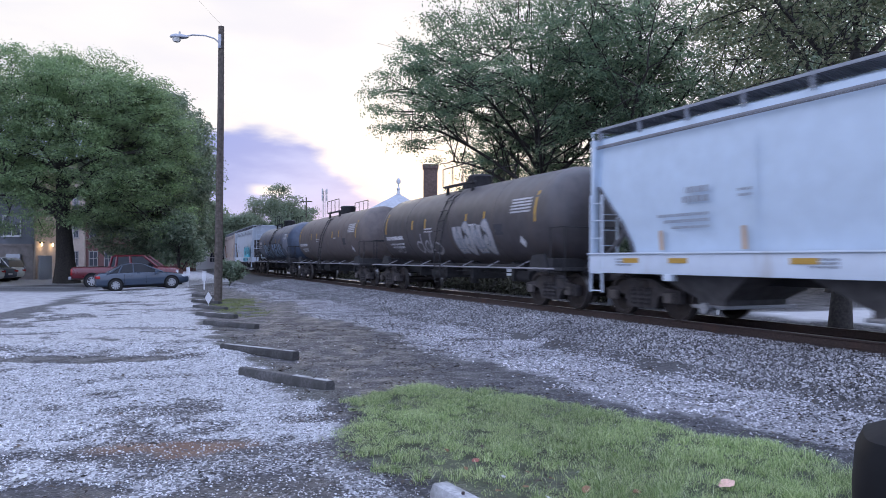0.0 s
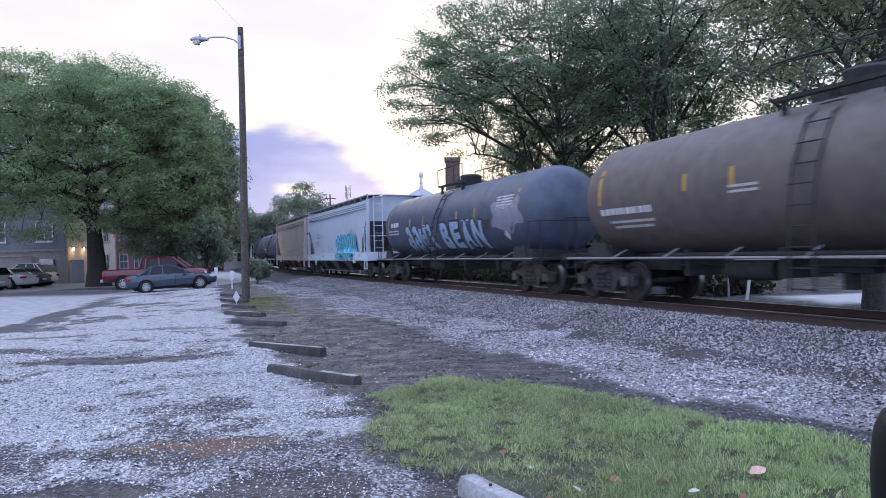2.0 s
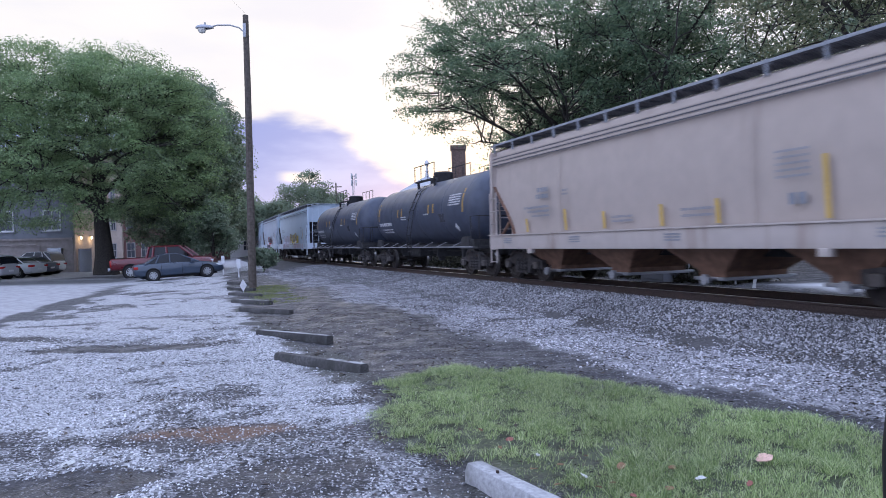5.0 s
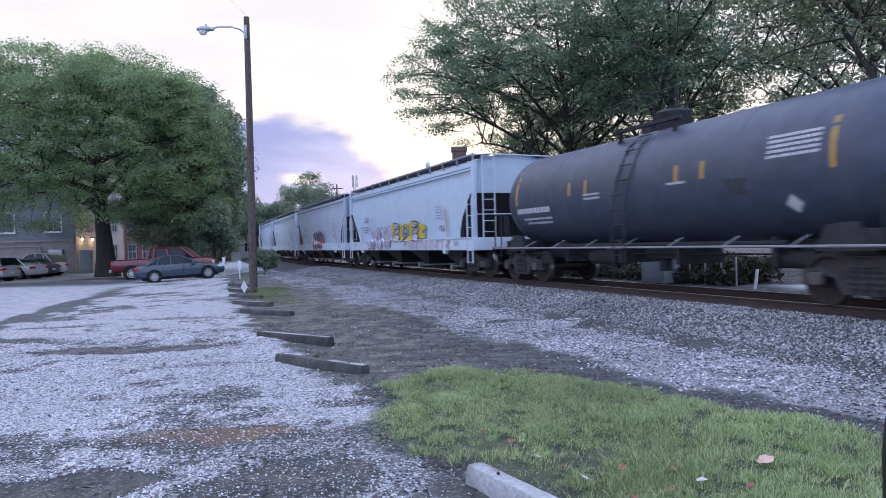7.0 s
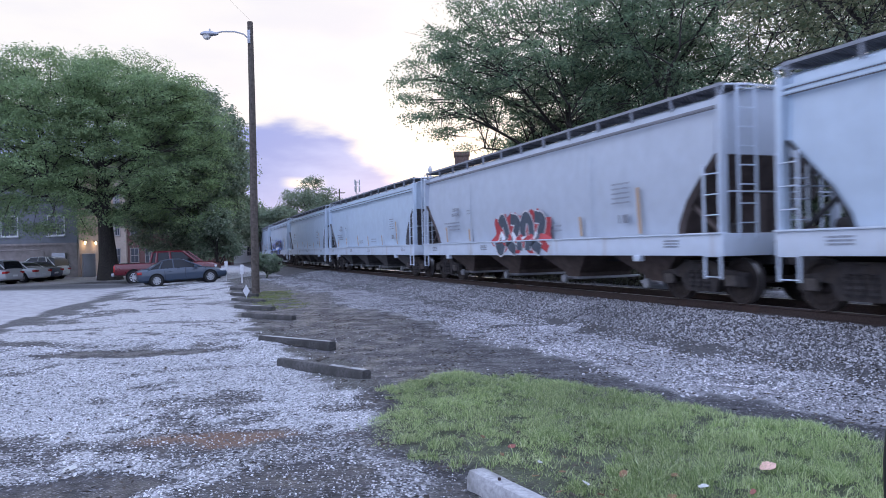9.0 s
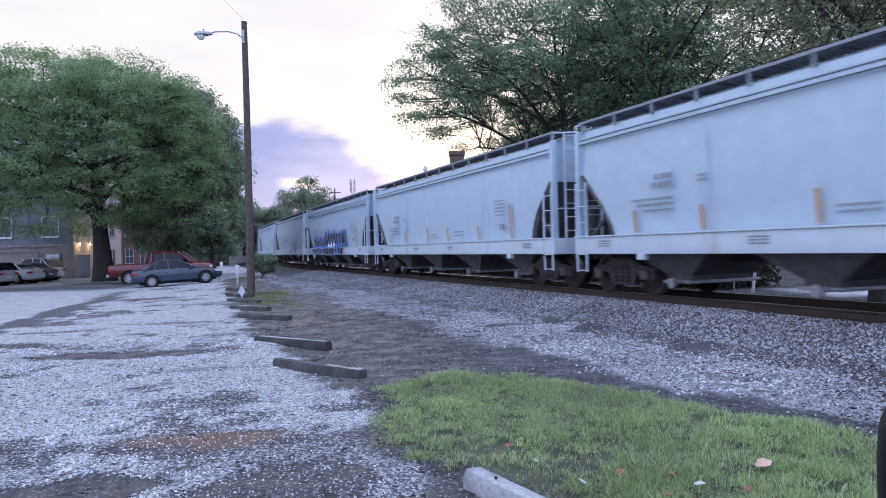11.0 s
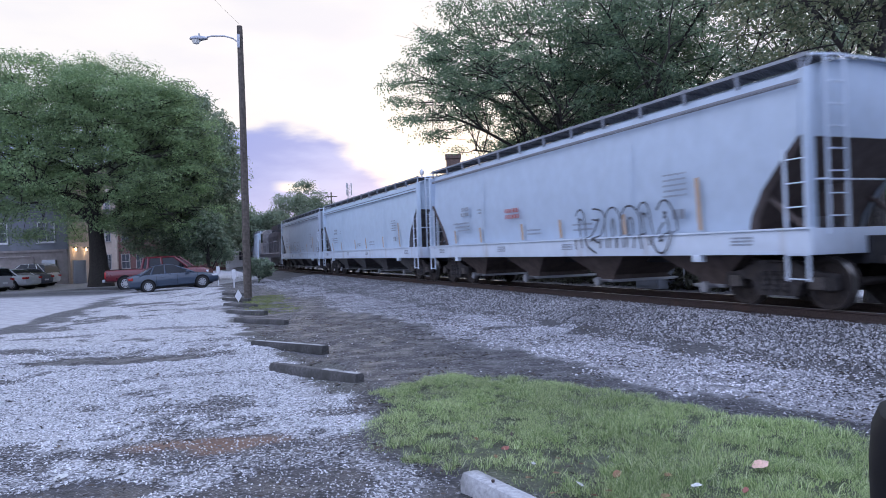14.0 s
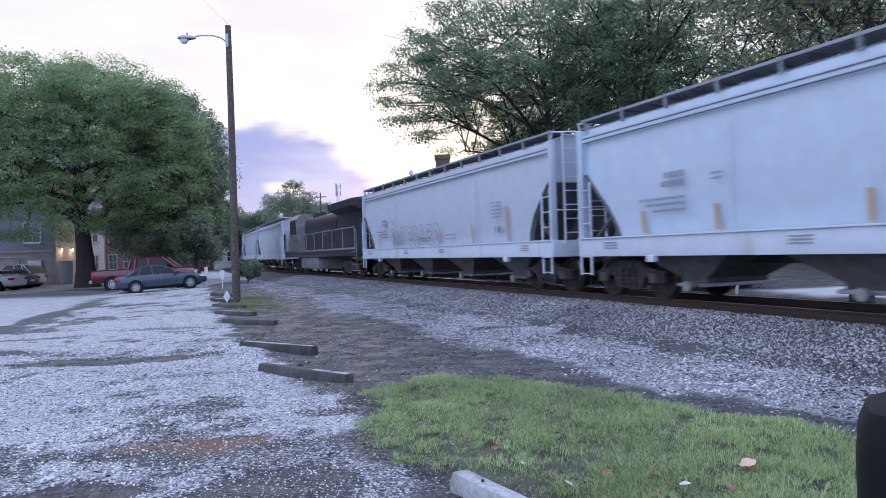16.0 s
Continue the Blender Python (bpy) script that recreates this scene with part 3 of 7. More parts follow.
def build_grass():
    rng = np.random.default_rng(12)

    def cover(x, y):
        """How thickly the grass stands: thin at the ragged rim and in bare spots."""
        mid, fine = rough_noise(x, y, 0.7, 31), rough_noise(x, y, 0.22, 37)
        inside = step(poly_dist(x, y, GRASS) + (mid - 0.5) * 0.8 + (fine - 0.5) * 0.3, 0.06, -0.18)
        worn = 0.22 * step(y, 6.9, 5.6) * step(x, 1.7, 0.3)
        return inside * (0.10 + 0.90 * step(mid * 0.55 + fine * 0.45 + worn, 0.70, 0.57))

    # short sward
    n = 215000
    x, y = rng.uniform(-1.2, 4.6, n), rng.uniform(2.5, 9.8, n)
    keep = rng.random(n) < cover(x, y)
    x, y = x[keep], y[keep]
    lush = rough_noise(x, y, 0.3, 43)
    h = (0.014 + 0.032 * step(lush, 0.38, 0.62)) * rng.uniform(0.6, 1.3, len(x))
    me = blades("grass", x, y, ground_height(x, y), h, rng.uniform(0.0014, 0.0032, len(x)), 2.1, M["grass"], 3)
    tagged(new("grass", me), "patch of fresh green unmown grass beside gravel", "grass", kind="stuff")
    # taller tufts that lean outwards
    n = 5200
    cx, cy = rng.uniform(-1.0, 4.5, n), rng.uniform(2.6, 9.6, n)
    keep = rng.random(n) < cover(cx, cy) * (0.25 + 0.75 * step(rough_noise(cx, cy, 0.45, 47), 0.42, 0.6))
    cx, cy = cx[keep], cy[keep]
    tall = rng.uniform(0.04, 0.095, len(cx)) * (0.75 + 0.5 * step(cy, 7.5, 4.5))
    cnt = rng.integers(14, 46, len(cx))
    k = np.repeat(np.arange(len(cx)), cnt)
    a, r = rng.uniform(0, math.tau, len(k)), rng.random(len(k)) ** 0.6 * 0.05
    x, y = cx[k] + np.cos(a) * r, cy[k] + np.sin(a) * r
    h = tall[k] * rng.uniform(0.5, 1.1, len(k))
    me = blades("grass_tufts", x, y, ground_height(x, y), h, rng.uniform(0.0016, 0.0036, len(k)), 2.0, M["tuft"], 9, a)
    tagged(new("grass_tufts", me), "taller leaning tufts of fresh green grass", "grass", kind="stuff")
    # thin turf round the foot of the pole
    n = 26000
    x, y = rng.uniform(-8.6, -4.0, n), rng.uniform(19, 31, n)
    d = poly_dist(x, y, [(-8.2, 30), (-6.8, 30), (-4.6, 23), (-4.4, 20.5), (-5.4, 20.5), (-7.0, 25)])
    keep = (rng.random(n) < step(d, 0.3, -0.4)) & (rough_noise(x, y, 0.9, 41) < 0.6)
    x, y = x[keep], y[keep]
    me = blades("turf", x, y, ground_height(x, y), rng.uniform(0.02, 0.05, len(x)), rng.uniform(0.004, 0.010, len(x)), 1.0, M["dullgrass"], 4)
    tagged(new("turf", me), "thin green turf round the pole foot", "grass", kind="stuff")


build_grass()


# ---- lot furniture ----
def wheel_stop(a, b, label, material, high=0.098, wide=0.16, worn=None):
    a, b = Vector((*a, 0)), Vector((*b, 0))
    d = b - a
    ob = thing("wheel_stop", label, "wheel stop", "wheel stops along the lot", m=Matrix.Translation((a + b) / 2) @ pose(0, 0, 0, 0, 0, math.degrees(math.atan2(d.y, d.x))))
    rng = random.Random(int(a.y * 100))
    h = d.length / 2
    bm = bmesh.new()
    rings = []
    for k in range(15):
        f = -h + 2 * h * k / 14
        w, t = wide * rng.uniform(0.985, 1.01), high * rng.uniform(0.97, 1.01)
        rings.append([(f, -w / 2, -0.06), (f, -w / 2, t * 0.55), (f, -w * 0.36, t * 0.97), (f, -w * 0.3, t), (f, w * 0.3, t * rng.uniform(0.96, 1)), (f, w * 0.36, t * 0.95), (f, w / 2, t * 0.55), (f, w / 2, -0.06)])
    bm_rings(bm, rings)
    part("block", bm, material, ob)
    # Pale worn top on the darkened block also paints in the top light.
    if worn:
        bm = bmesh.new()
        c0, c1 = worn
        rings = []
        for k in range(9):
            f = -h + 2 * h * (c0 + (c1 - c0) * k / 8)
            w = wide * rng.uniform(0.46, 0.66)
            rings.append([(f, -w / 2, high * 0.9), (f, -w / 2, high + 0.004), (f, w / 2, high + 0.004), (f, w / 2, high * 0.9)])
        bm_rings(bm, rings)
        part("worn_top", bm, M["kerb"], ob, "pale worn concrete top, lightened for the light on it")
    for s in (-0.55, 0.55):
        bm = bmesh.new()
        bm_rod(bm, (s * h * 1.2, 0, high * 0.8), (s * h * 1.2, 0, high + 0.012), 0.012)
        part("anchor_pin", bm, M["rail"], ob, "rusty steel pin")
    return ob


STOPS = [((-2.52, 10.55), (-1.08, 9.30)), ((-3.58, 13.45), (-2.02, 12.28)), ((-5.42, 18.6), (-3.84, 17.5)), ((-6.5, 21.5), (-5.1, 20.5)),
         ((-7.6, 24.8), (-6.2, 23.6)), ((-8.7, 28.2), (-7.3, 26.9)), ((-10.0, 32.4), (-8.5, 31.2))]
for k, (a, b) in enumerate(STOPS):
    wheel_stop(a, b, "weathered mossy concrete wheel stop on gravel" if k else "cracked dark concrete wheel stop on gravel", M["stop"], worn=((0.62, 0.995), (0.04, 0.97), None, (0.2, 0.9), None, (0.1, 0.6), None)[k])
wheel_stop((0.20, 5.00), (1.05, 3.55), "pale concrete wheel stop beside grass", M["kerb"], 0.115, 0.17)


def pole_and_lamp():
    ob = thing("utility_pole", "tall weathered timber pole with street lamp arm", "utility pole", m=pose(-7.81, 28.52, 0))
    bm = bmesh.new()
    bm_path(bm, [(0, 0, -0.3), (0.0, 0, 2), (0.02, 0, 5), (0.03, 0, 8), (0.02, 0, 11.12)], [0.165, 0.16, 0.145, 0.13, 0.115], 14)
    part("pole", bm, M["pole"], ob)
    bm = bmesh.new()
    bm_path(bm, [(0, 0, 10.4), (-0.25, -0.03, 10.62), (-0.6, -0.06, 10.72), (-1.1, -0.1, 10.72), (-1.35, -0.12, 10.66)], 0.03, 8)
    arm = part("lamp_arm", bm, M["galv"], ob, "grey metal arm")
    bm = bmesh.new()
    bm_box(bm, -0.06, 0.06, -0.17, -0.1, 10.2, 10.75, 0.01)
    part("bracket", bm, M["galv"], arm)
    bm = bmesh.new()
    rings = []
    for x, w, h in ((-1.25, 0.05, 0.05), (-1.35, 0.1, 0.09), (-1.55, 0.16, 0.13), (-1.75, 0.18, 0.13), (-1.92, 0.14, 0.09), (-1.98, 0.05, 0.03)):
        rings.append([(x, -0.12 + w * math.cos(k * math.tau / 12), 10.62 + h * max(math.sin(k * math.tau / 12), -0.35)) for k in range(12)])
    bm_rings(bm, rings)
    part("lamp_housing", bm, M["galv"], ob, "grey cobra-head lamp housing")
    bm = bmesh.new()
    rings = []
    for z, r in ((10.58, 0.15), (10.5, 0.14), (10.43, 0.1), (10.4, 0.03)):
        rings.append([(-1.72 + r * 1.2 * math.cos(k * math.tau / 12), -0.12 + r * math.sin(k * math.tau / 12), z) for k in range(12)])
    bm_rings(bm, rings)
    part("lamp_lens", bm, M["lens"], ob, "unlit clear lamp bowl")
    bm = bmesh.new()
    bm_rod(bm, (-1.6, -0.12, 10.74), (-1.6, -0.12, 10.84), 0.035)
    part("photocell", bm, M["galv"], ob)
    bm = bmesh.new()
    pts = []
    for k in range(21):
        f = k / 20
        pts.append((0.02 + 9.0 * f * 0.02, -27 * f, 11.2 - 1.3 * 4 * f * (1 - f) + 3.2 * f))
    bm_path(bm, pts, 0.004, 4)
    part("overhead_cable", bm, M["black"], ob, "thin black cable")


pole_and_lamp()


def marker_sign():
    ob = thing("marker_post", "thin post with white diamond marker by the pole", "marker", m=pose(-7.35, 25.6, 0))
    bm = bmesh.new()
    bm_rod(bm, (0, 0, -0.1), (0, 0, 0.42), 0.012)
    part("stake", bm, M["galv"], ob)
    bm = bmesh.new()
    bm_prism(bm, [(0, 0.06), (0.13, 0.29), (0, 0.52), (-0.13, 0.29)], -0.03, -0.02)
    part("diamond_plate", bm, M["mark_white"], ob, "white diamond plate")
    ob = thing("marker_stake", "short white flat marker stake", "marker", m=pose(-11.0, 37.5, 0))
    bm = bmesh.new()
    bm_box(bm, -0.1, 0.1, -0.02, 0.02, 0.55, 1.05, 0.01)
    bm_box(bm, -0.03, 0.03, -0.02, 0.02, -0.1, 0.56)
    part("flat_stake", bm, M["mark_white"], ob)
    copy_thing(ob, pose(-13.1, 41.5, 0.15))


marker_sign()


def litter():
    rng = random.Random(3)
    for k, (x, y, s, mat) in enumerate(((2.32, 5.09, 0.075, "leaf_pale"), (-3.04, 5.58, 0.06, "leaf_white"), (1.25, 5.0, 0.038, "leaf_brown"), (0.52, 5.75, 0.036, "leaf_red"), (0.95, 4.85, 0.034, "leaf_white"),
                                        (1.72, 4.72, 0.04, "leaf_white"), (0.62, 5.0, 0.035, "leaf_brown"), (0.75, 4.7, 0.035, "leaf_brown"), (1.45, 4.55, 0.035, "leaf_brown"),
                                        (0.83, 5.1, 0.026, "leaf_brown"), (1.0, 4.6, 0.028, "leaf_red"), (1.12, 4.7, 0.024, "leaf_brown"), (0.7, 5.35, 0.028, "leaf_white"), (0.9, 5.45, 0.022, "leaf_brown"), (1.3, 4.3, 0.028, "leaf_brown"),
                                        (1.18, 4.42, 0.024, "leaf_red"), (0.42, 5.5, 0.024, "leaf_brown"), (1.6, 4.95, 0.03, "leaf_brown"), (2.0, 4.6, 0.03, "leaf_red"), (0.3, 6.1, 0.024, "leaf_brown"), (1.05, 5.25, 0.022, "leaf_red"))):
        if mat not in M:
            col = {"leaf_pale": (0.66, 0.42, 0.34), "leaf_white": (0.52, 0.52, 0.50), "leaf_brown": (0.24, 0.13, 0.07), "leaf_red": (0.26, 0.09, 0.07)}[mat]
            M[mat] = shader(mat, col, 0.8, vary=0.25, grain=60)
        bm = bmesh.new()
        outline = []
        for j in range(10):
            a = j * math.tau / 10
            r = s * (0.55 + 0.45 * abs(math.cos(a))) * rng.uniform(0.8, 1.15)
            outline.append((r * math.cos(a), r * math.sin(a)))
        lo = [bm.verts.new((u, v, 0.25 * abs(v))) for u, v in outline]
        hi = [bm.verts.new((u, v, 0.25 * abs(v) + 0.002)) for u, v in outline]
        bm.faces.new(hi)
        bm.faces.new(lo[::-1])
        for j in range(10):
            bm.faces.new((lo[j], lo[(j + 1) % 10], hi[(j + 1) % 10], hi[j]))
        ob = new("fallen_leaf", mesh_of("fallen_leaf", bm, M[mat]))
        up = 0.05 if x > 0 else 0.012
        ob.matrix_basis = pose(x, y, float(ground_height(np.array([x]), np.array([y]))[0]) + up, rng.uniform(0, 25), rng.uniform(-25, 10), rng.uniform(0, 360))
        tagged(ob, {"leaf_pale": "pale pink dry leaf lying on grass", "leaf_white": "pale curled dry leaf on the ground", "leaf_brown": "brown dry leaf lying on grass", "leaf_red": "dark red dry leaf on grass"}[mat], "leaf", "fallen leaves")


litter()


def debris():
    """Dark sodden leaves and bark bits strewn over soil and ballast foot."""
    rng = np.random.default_rng(19)
    n = 26000
    x, y = rng.uniform(-7, 9, n), rng.uniform(4.6, 19, n)
    white, soil, pave, spill, road, big, mid, fine = ground_zones(x, y)
    q = x * NRM.x + y * NRM.y
    drift = step(rough_noise(x, y, 0.5, 91), 0.48, 0.64)
    share = np.where(lot_side(x, y) < 0, 0.10 + 0.9 * drift, 0.04 + 0.55 * soil * drift)
    keep = (rng.random(n) < share) & (q < MID - 2.0) & ((poly_dist(x, y, GRASS) > -0.1) | ((y < 6.4) & (x < 1.4) & (rng.random(n) < 0.5)))
    x, y, q = x[keep], y[keep], q[keep]
    n = len(x)
    z = np.maximum(ground_height(x, y), np.interp(q - MID, [-4.2, -3.9, -3.2, -2.3, -1.75], [-0.1, 0.0, 0.07, 0.19, 0.265])) + 0.016
    a, s = rng.uniform(0, math.tau, n), rng.uniform(0.014, 0.045, n)
    d = np.stack([np.cos(a), np.sin(a), rng.uniform(-0.15, 0.3, n)], 1) * s[:, None]
    e = np.stack([-np.sin(a), np.cos(a), rng.uniform(-0.3, 0.3, n)], 1) * (s * rng.uniform(0.25, 0.6, n))[:, None]
    p = np.stack([x, y, z], 1)
    lift = np.stack([0 * x, 0 * x, 0.25 * s], 1)
    v = np.stack([p - d, p - e + lift, p + d, p + e + lift], 1)
    f = np.array([(0, 1, 2), (0, 2, 3)])[None] + 4 * np.arange(n)[:, None, None]
    mat = island_shader("sodden_dead_leaves", [(0.018, 0.015, 0.014), (0.035, 0.028, 0.024), (0.06, 0.046, 0.036), (0.11, 0.085, 0.065)], 0.6)
    tagged(new("dead_leaves", soup("dead_leaves", v.reshape(-1, 3), f.reshape(-1, 3), mat)), "sodden dark dead leaves strewn over soil", "dead leaves", kind="stuff")


debris()


def stand_in_post():
    # Stand-in for the dark corner shape, taken to be a car's door mirror.
    ob = thing("bollard", "black rounded post standing in for a dark near shape", "bollard", m=pose(0.728, 0.960, -0.012, 0, 0, -32))
    bm = bmesh.new()
    outline = lambda w, d: [(w * math.copysign(abs(math.cos(a)) ** 0.5, math.cos(a)), d * math.copysign(abs(math.sin(a)) ** 0.5, math.sin(a))) for a in [k * math.tau / 24 for k in range(24)]]
    rings = [[(x, y, z) for x, y in outline(w, w)] for z, w in ((0.0, 0.1), (1.39, 0.1), (1.435, 0.096), (1.462, 0.085), (1.475, 0.06), (1.478, 0.02))]
    bm_rings(bm, rings)
    part("post", bm, M["black"], ob)
    boxpart("base_plate", (-0.15, 0.15, -0.15, 0.15, -0.02, 0.03), M["black"], ob, bevel=0.01)


stand_in_post()


# ---- trees ----
def branch_tubes(paths, seg=6):
    """One mesh of tapered tubes; paths: rows of (points, radii)."""
    V, F, base = [], [], 0
    for pts, rad in paths:
        pts = np.asarray(pts, float)
        d = np.gradient(pts, axis=0)
        d /= np.linalg.norm(d, axis=1, keepdims=True) + 1e-9
        e = np.cross(d, (0.21, 0.34, 0.11))
        e /= np.linalg.norm(e, axis=1, keepdims=True) + 1e-9
        f = np.cross(d, e)
        a = np.arange(seg) * math.tau / seg
        ring = pts[:, None] + (np.cos(a)[None, :, None] * e[:, None] + np.sin(a)[None, :, None] * f[:, None]) * np.asarray(rad)[:, None, None]
        V.append(ring.reshape(-1, 3))
        n = len(pts)
        i = np.arange(n - 1)[:, None] * seg + np.arange(seg)[None]
        j = np.arange(n - 1)[:, None] * seg + (np.arange(seg)[None] + 1) % seg
        F.append((np.stack([i, j, j + seg, i + seg], -1) + base).reshape(-1, 4))
        base += n * seg
    return np.concatenate(V), np.concatenate(F)


def tree(label, at, height, trunk_r, fork, crown, centre, leaf_mat, seed, limbs=11, subs=9, leaves=70000, leaf=0.16, clump=0.75, droop=0.0, hollow=0.5, low=-0.55, flat=False, tier=0.55, shell=0, category="tree"):
    """crown: half sizes of the leafy body; centre: its middle above the foot. Limbs reach from the fork into it, branches from
    the limbs, and leaves sit in clumps on the branch ends."""
    rng = np.random.default_rng(seed)
    ob = thing("tree", label, category, "", m=pose(*at))
    paths, ends, big_end = [], [], []
    t = np.linspace(0, 1, 9)
    wob = np.cumsum(rng.normal(0, 0.05 * height / 15, (9, 2)), axis=0) * t[:, None]
    tall = min(centre[2] + crown[2] * 0.55, height * 0.86)
    trunk = np.stack([wob[:, 0] + t * centre[0] * 0.7, wob[:, 1] + t * centre[1] * 0.7, t * tall - 0.3 * (1 - t)], 1)
    flare = trunk_r * (1 + 0.5 * np.exp(-t * 14)) * (1 - 0.82 * t)
    paths.append((trunk, flare))

    def curve(a, b, sag, n=7):
        u = np.linspace(0, 1, n)[:, None]
        mid = (a + b) / 2 + np.array([0, 0, sag]) + rng.normal(0, 0.06, 3) * np.linalg.norm(b - a)
        return (1 - u) ** 2 * a + 2 * u * (1 - u) * mid + u * u * b

    def reach(d):
        """How far out a direction lies: a ball, or one with a broad flat underside."""
        ball = np.linalg.norm(d, axis=-1)
        broad = (np.linalg.norm(d[..., :2], axis=-1) ** 5 + np.abs(d[..., 2]) ** 5) ** 0.2
        return np.where(flat & (d[..., 2] < 0), broad, ball)

    def in_crown(r0, r1):
        d = rng.normal(0, 1, 3)
        d /= np.linalg.norm(d)
        d[2] = d[2] if d[2] > low else -d[2] * 0.6
        d /= reach(d)
        r = r0 + (r1 - r0) * math.sqrt(rng.random())
        lump = 1 + 0.09 * math.sin(3 * math.atan2(d[1], d[0]) + seed) + 0.06 * math.sin(5 * d[2] + 2 * seed)
        return np.array(centre) + d * np.array(crown) * r * lump

    for k in range(limbs):
        f = fork + (0.93 - fork) * (k / limbs) ** 1.1
        z0 = f * tall
        a = np.array([np.interp(z0, trunk[:, 2], trunk[:, c]) for c in range(3)])
        ang = k * 2.4 + rng.uniform(-0.4, 0.4)
        lift = (-0.6 if flat else -0.25) + (1.5 if flat else 1.15) * (k / limbs)
        wide = math.sqrt(max(1 - 0.7 * lift * lift, 0.1))
        b = np.array(centre) + np.array([math.cos(ang) * crown[0] * wide, math.sin(ang) * crown[1] * wide, lift * crown[2] - droop * 0.3]) * rng.uniform(0.6, 0.82)
        limb = curve(a, b, 0.1 * np.linalg.norm(b - a))
        r0 = trunk_r * (0.46 - 0.26 * k / limbs)
        paths.append((limb, np.linspace(r0, r0 * 0.3, 7)))
        for j in range(subs):
            u = rng.uniform(0.3, 1.0)
            c = np.array([np.interp(u * 6, range(7), limb[:, q]) for q in range(3)])
            for _ in range(14):
                e = in_crown(hollow, 1.0)
                if np.linalg.norm(e - c) < 0.62 * max(crown):
                    break
            else:
                e = c + rng.normal(0, 0.16, 3) * np.array(crown)
            sub = curve(c, e, 0.06 * np.linalg.norm(e - c))
            paths.append((sub, np.linspace(r0 * 0.28, 0.012, 7)))
            ends.append(e)
            big_end.append(True)
            for _ in range(4):
                g = sub[rng.integers(3, 7)]
                e2 = g + rng.normal(0, 0.13, 3) * np.array(crown) * np.array([1, 1, 0.6])
                out = float(reach((e2 - np.array(centre)) / np.array(crown)))
                e2 = np.array(centre) + (e2 - np.array(centre)) / max(out / 1.04, 1)
                tw = curve(g, e2, 0.0)
                paths.append((tw, np.linspace(r0 * 0.1 + 0.006, 0.006, 7)))
                ends.append(e2)
                big_end.append(False)
    # outer boughs spread evenly over the crown's surface, each hung on the nearest branch
    knots = np.concatenate([way[2:] for way, _ in paths[1:]])
    for k in range(shell):
        h = 1 - (1 - low) * (k + 0.5) / shell
        az = k * 2.39996 + rng.uniform(-0.15, 0.15)
        d = np.array([math.cos(az) * math.sqrt(1 - h * h), math.sin(az) * math.sqrt(1 - h * h), h])
        lump = 1 + 0.05 * math.sin(3 * az + seed) + 0.05 * math.sin(7 * h + 2 * az)
        e = np.array(centre) + d / reach(d) * np.array(crown) * rng.uniform(0.84, 0.97) * lump
        g = knots[np.argmin(np.linalg.norm(knots - (e * 0.8 + np.array(centre) * 0.2), axis=1))]
        paths.append((curve(g, e, 0.0), np.linspace(0.035, 0.008, 7)))
        ends.append(e)
        big_end.append(True)
    V, F = branch_tubes(paths)
    part("trunk", soup("trunk", V, F, M["wood"], True), None, ob, "dark bark trunk and limbs")
    # keep the outline whole: ends that strayed outside are drawn back in
    ends = np.array(ends)
    rel = (ends - np.array(centre)) / np.array(crown)
    far = reach(rel)[:, None]
    ends = np.array(centre) + np.where(far > 1.0, rel / far * rng.uniform(0.72, 1.04, far.shape), rel) * np.array(crown)
    # each branch end carries a flattened pad of leaves, thick on top and thin below
    big = np.array(big_end)
    radius = clump * np.where(big, rng.uniform(0.95, 1.5, len(ends)), rng.uniform(0.5, 1.0, len(ends)))
    w = radius ** 2 * rng.uniform(0.6, 1.3, len(ends))
    cnt = np.maximum((leaves * w / w.sum()).astype(int), 3)
    cen, rad = np.repeat(ends, cnt, axis=0), np.repeat(radius, cnt)[:, None]
    n = len(cen)
    o = rng.normal(0, 1, (n, 3))
    o /= np.linalg.norm(o, axis=1, keepdims=True)
    under = o[:, 2] < -0.15
    o[under & (rng.random(n) < 0.6), 2] *= -1
    ph = np.repeat(rng.uniform(0, math.tau, len(ends)), cnt)
    az = np.arctan2(o[:, 1], o[:, 0])
    ragged = 1 + 0.28 * np.sin(3 * az + ph) + 0.18 * np.sin(5 * az + 2.3 * ph)
    depth = rng.random(n) ** 0.42 * np.where(rng.random(n) < 0.05, rng.uniform(1.0, 1.4, n), 1.0)
    off = o * rad * (depth * ragged)[:, None] * np.array([1.0, 1.0, tier])
    off[:, 2] -= droop * 0.22 * (off[:, 0] ** 2 + off[:, 1] ** 2) / clump
    p = cen + off
    # leaf: a folded rhombus of two triangles sharing the midrib, its face turned outwards and up
    size = leaf * rng.uniform(0.6, 1.3, n)[:, None]
    face = o * np.array([0.55, 0.55, 0.8]) + np.array([0, 0, 0.45]) + rng.normal(0, 0.42, (n, 3))
    face /= np.linalg.norm(face, axis=1, keepdims=True)
    d = np.cross(face, rng.normal(0, 1, (n, 3)))
    d /= np.linalg.norm(d, axis=1, keepdims=True)
    s = np.cross(face, d)
    fold = face * 0.12
    v = np.stack([p, p + (d * 0.5 + s * 0.36 + fold) * size, p + d * size, p + (d * 0.5 - s * 0.36 + fold) * size], 1)
    f = np.array([(0, 1, 2), (0, 2, 3)])[None] + 4 * np.arange(n)[:, None, None]
    part("crown", soup("crown", v.reshape(-1, 3), f.reshape(-1, 3), leaf_mat), None, ob, "crown of small green leaves")
    return ob


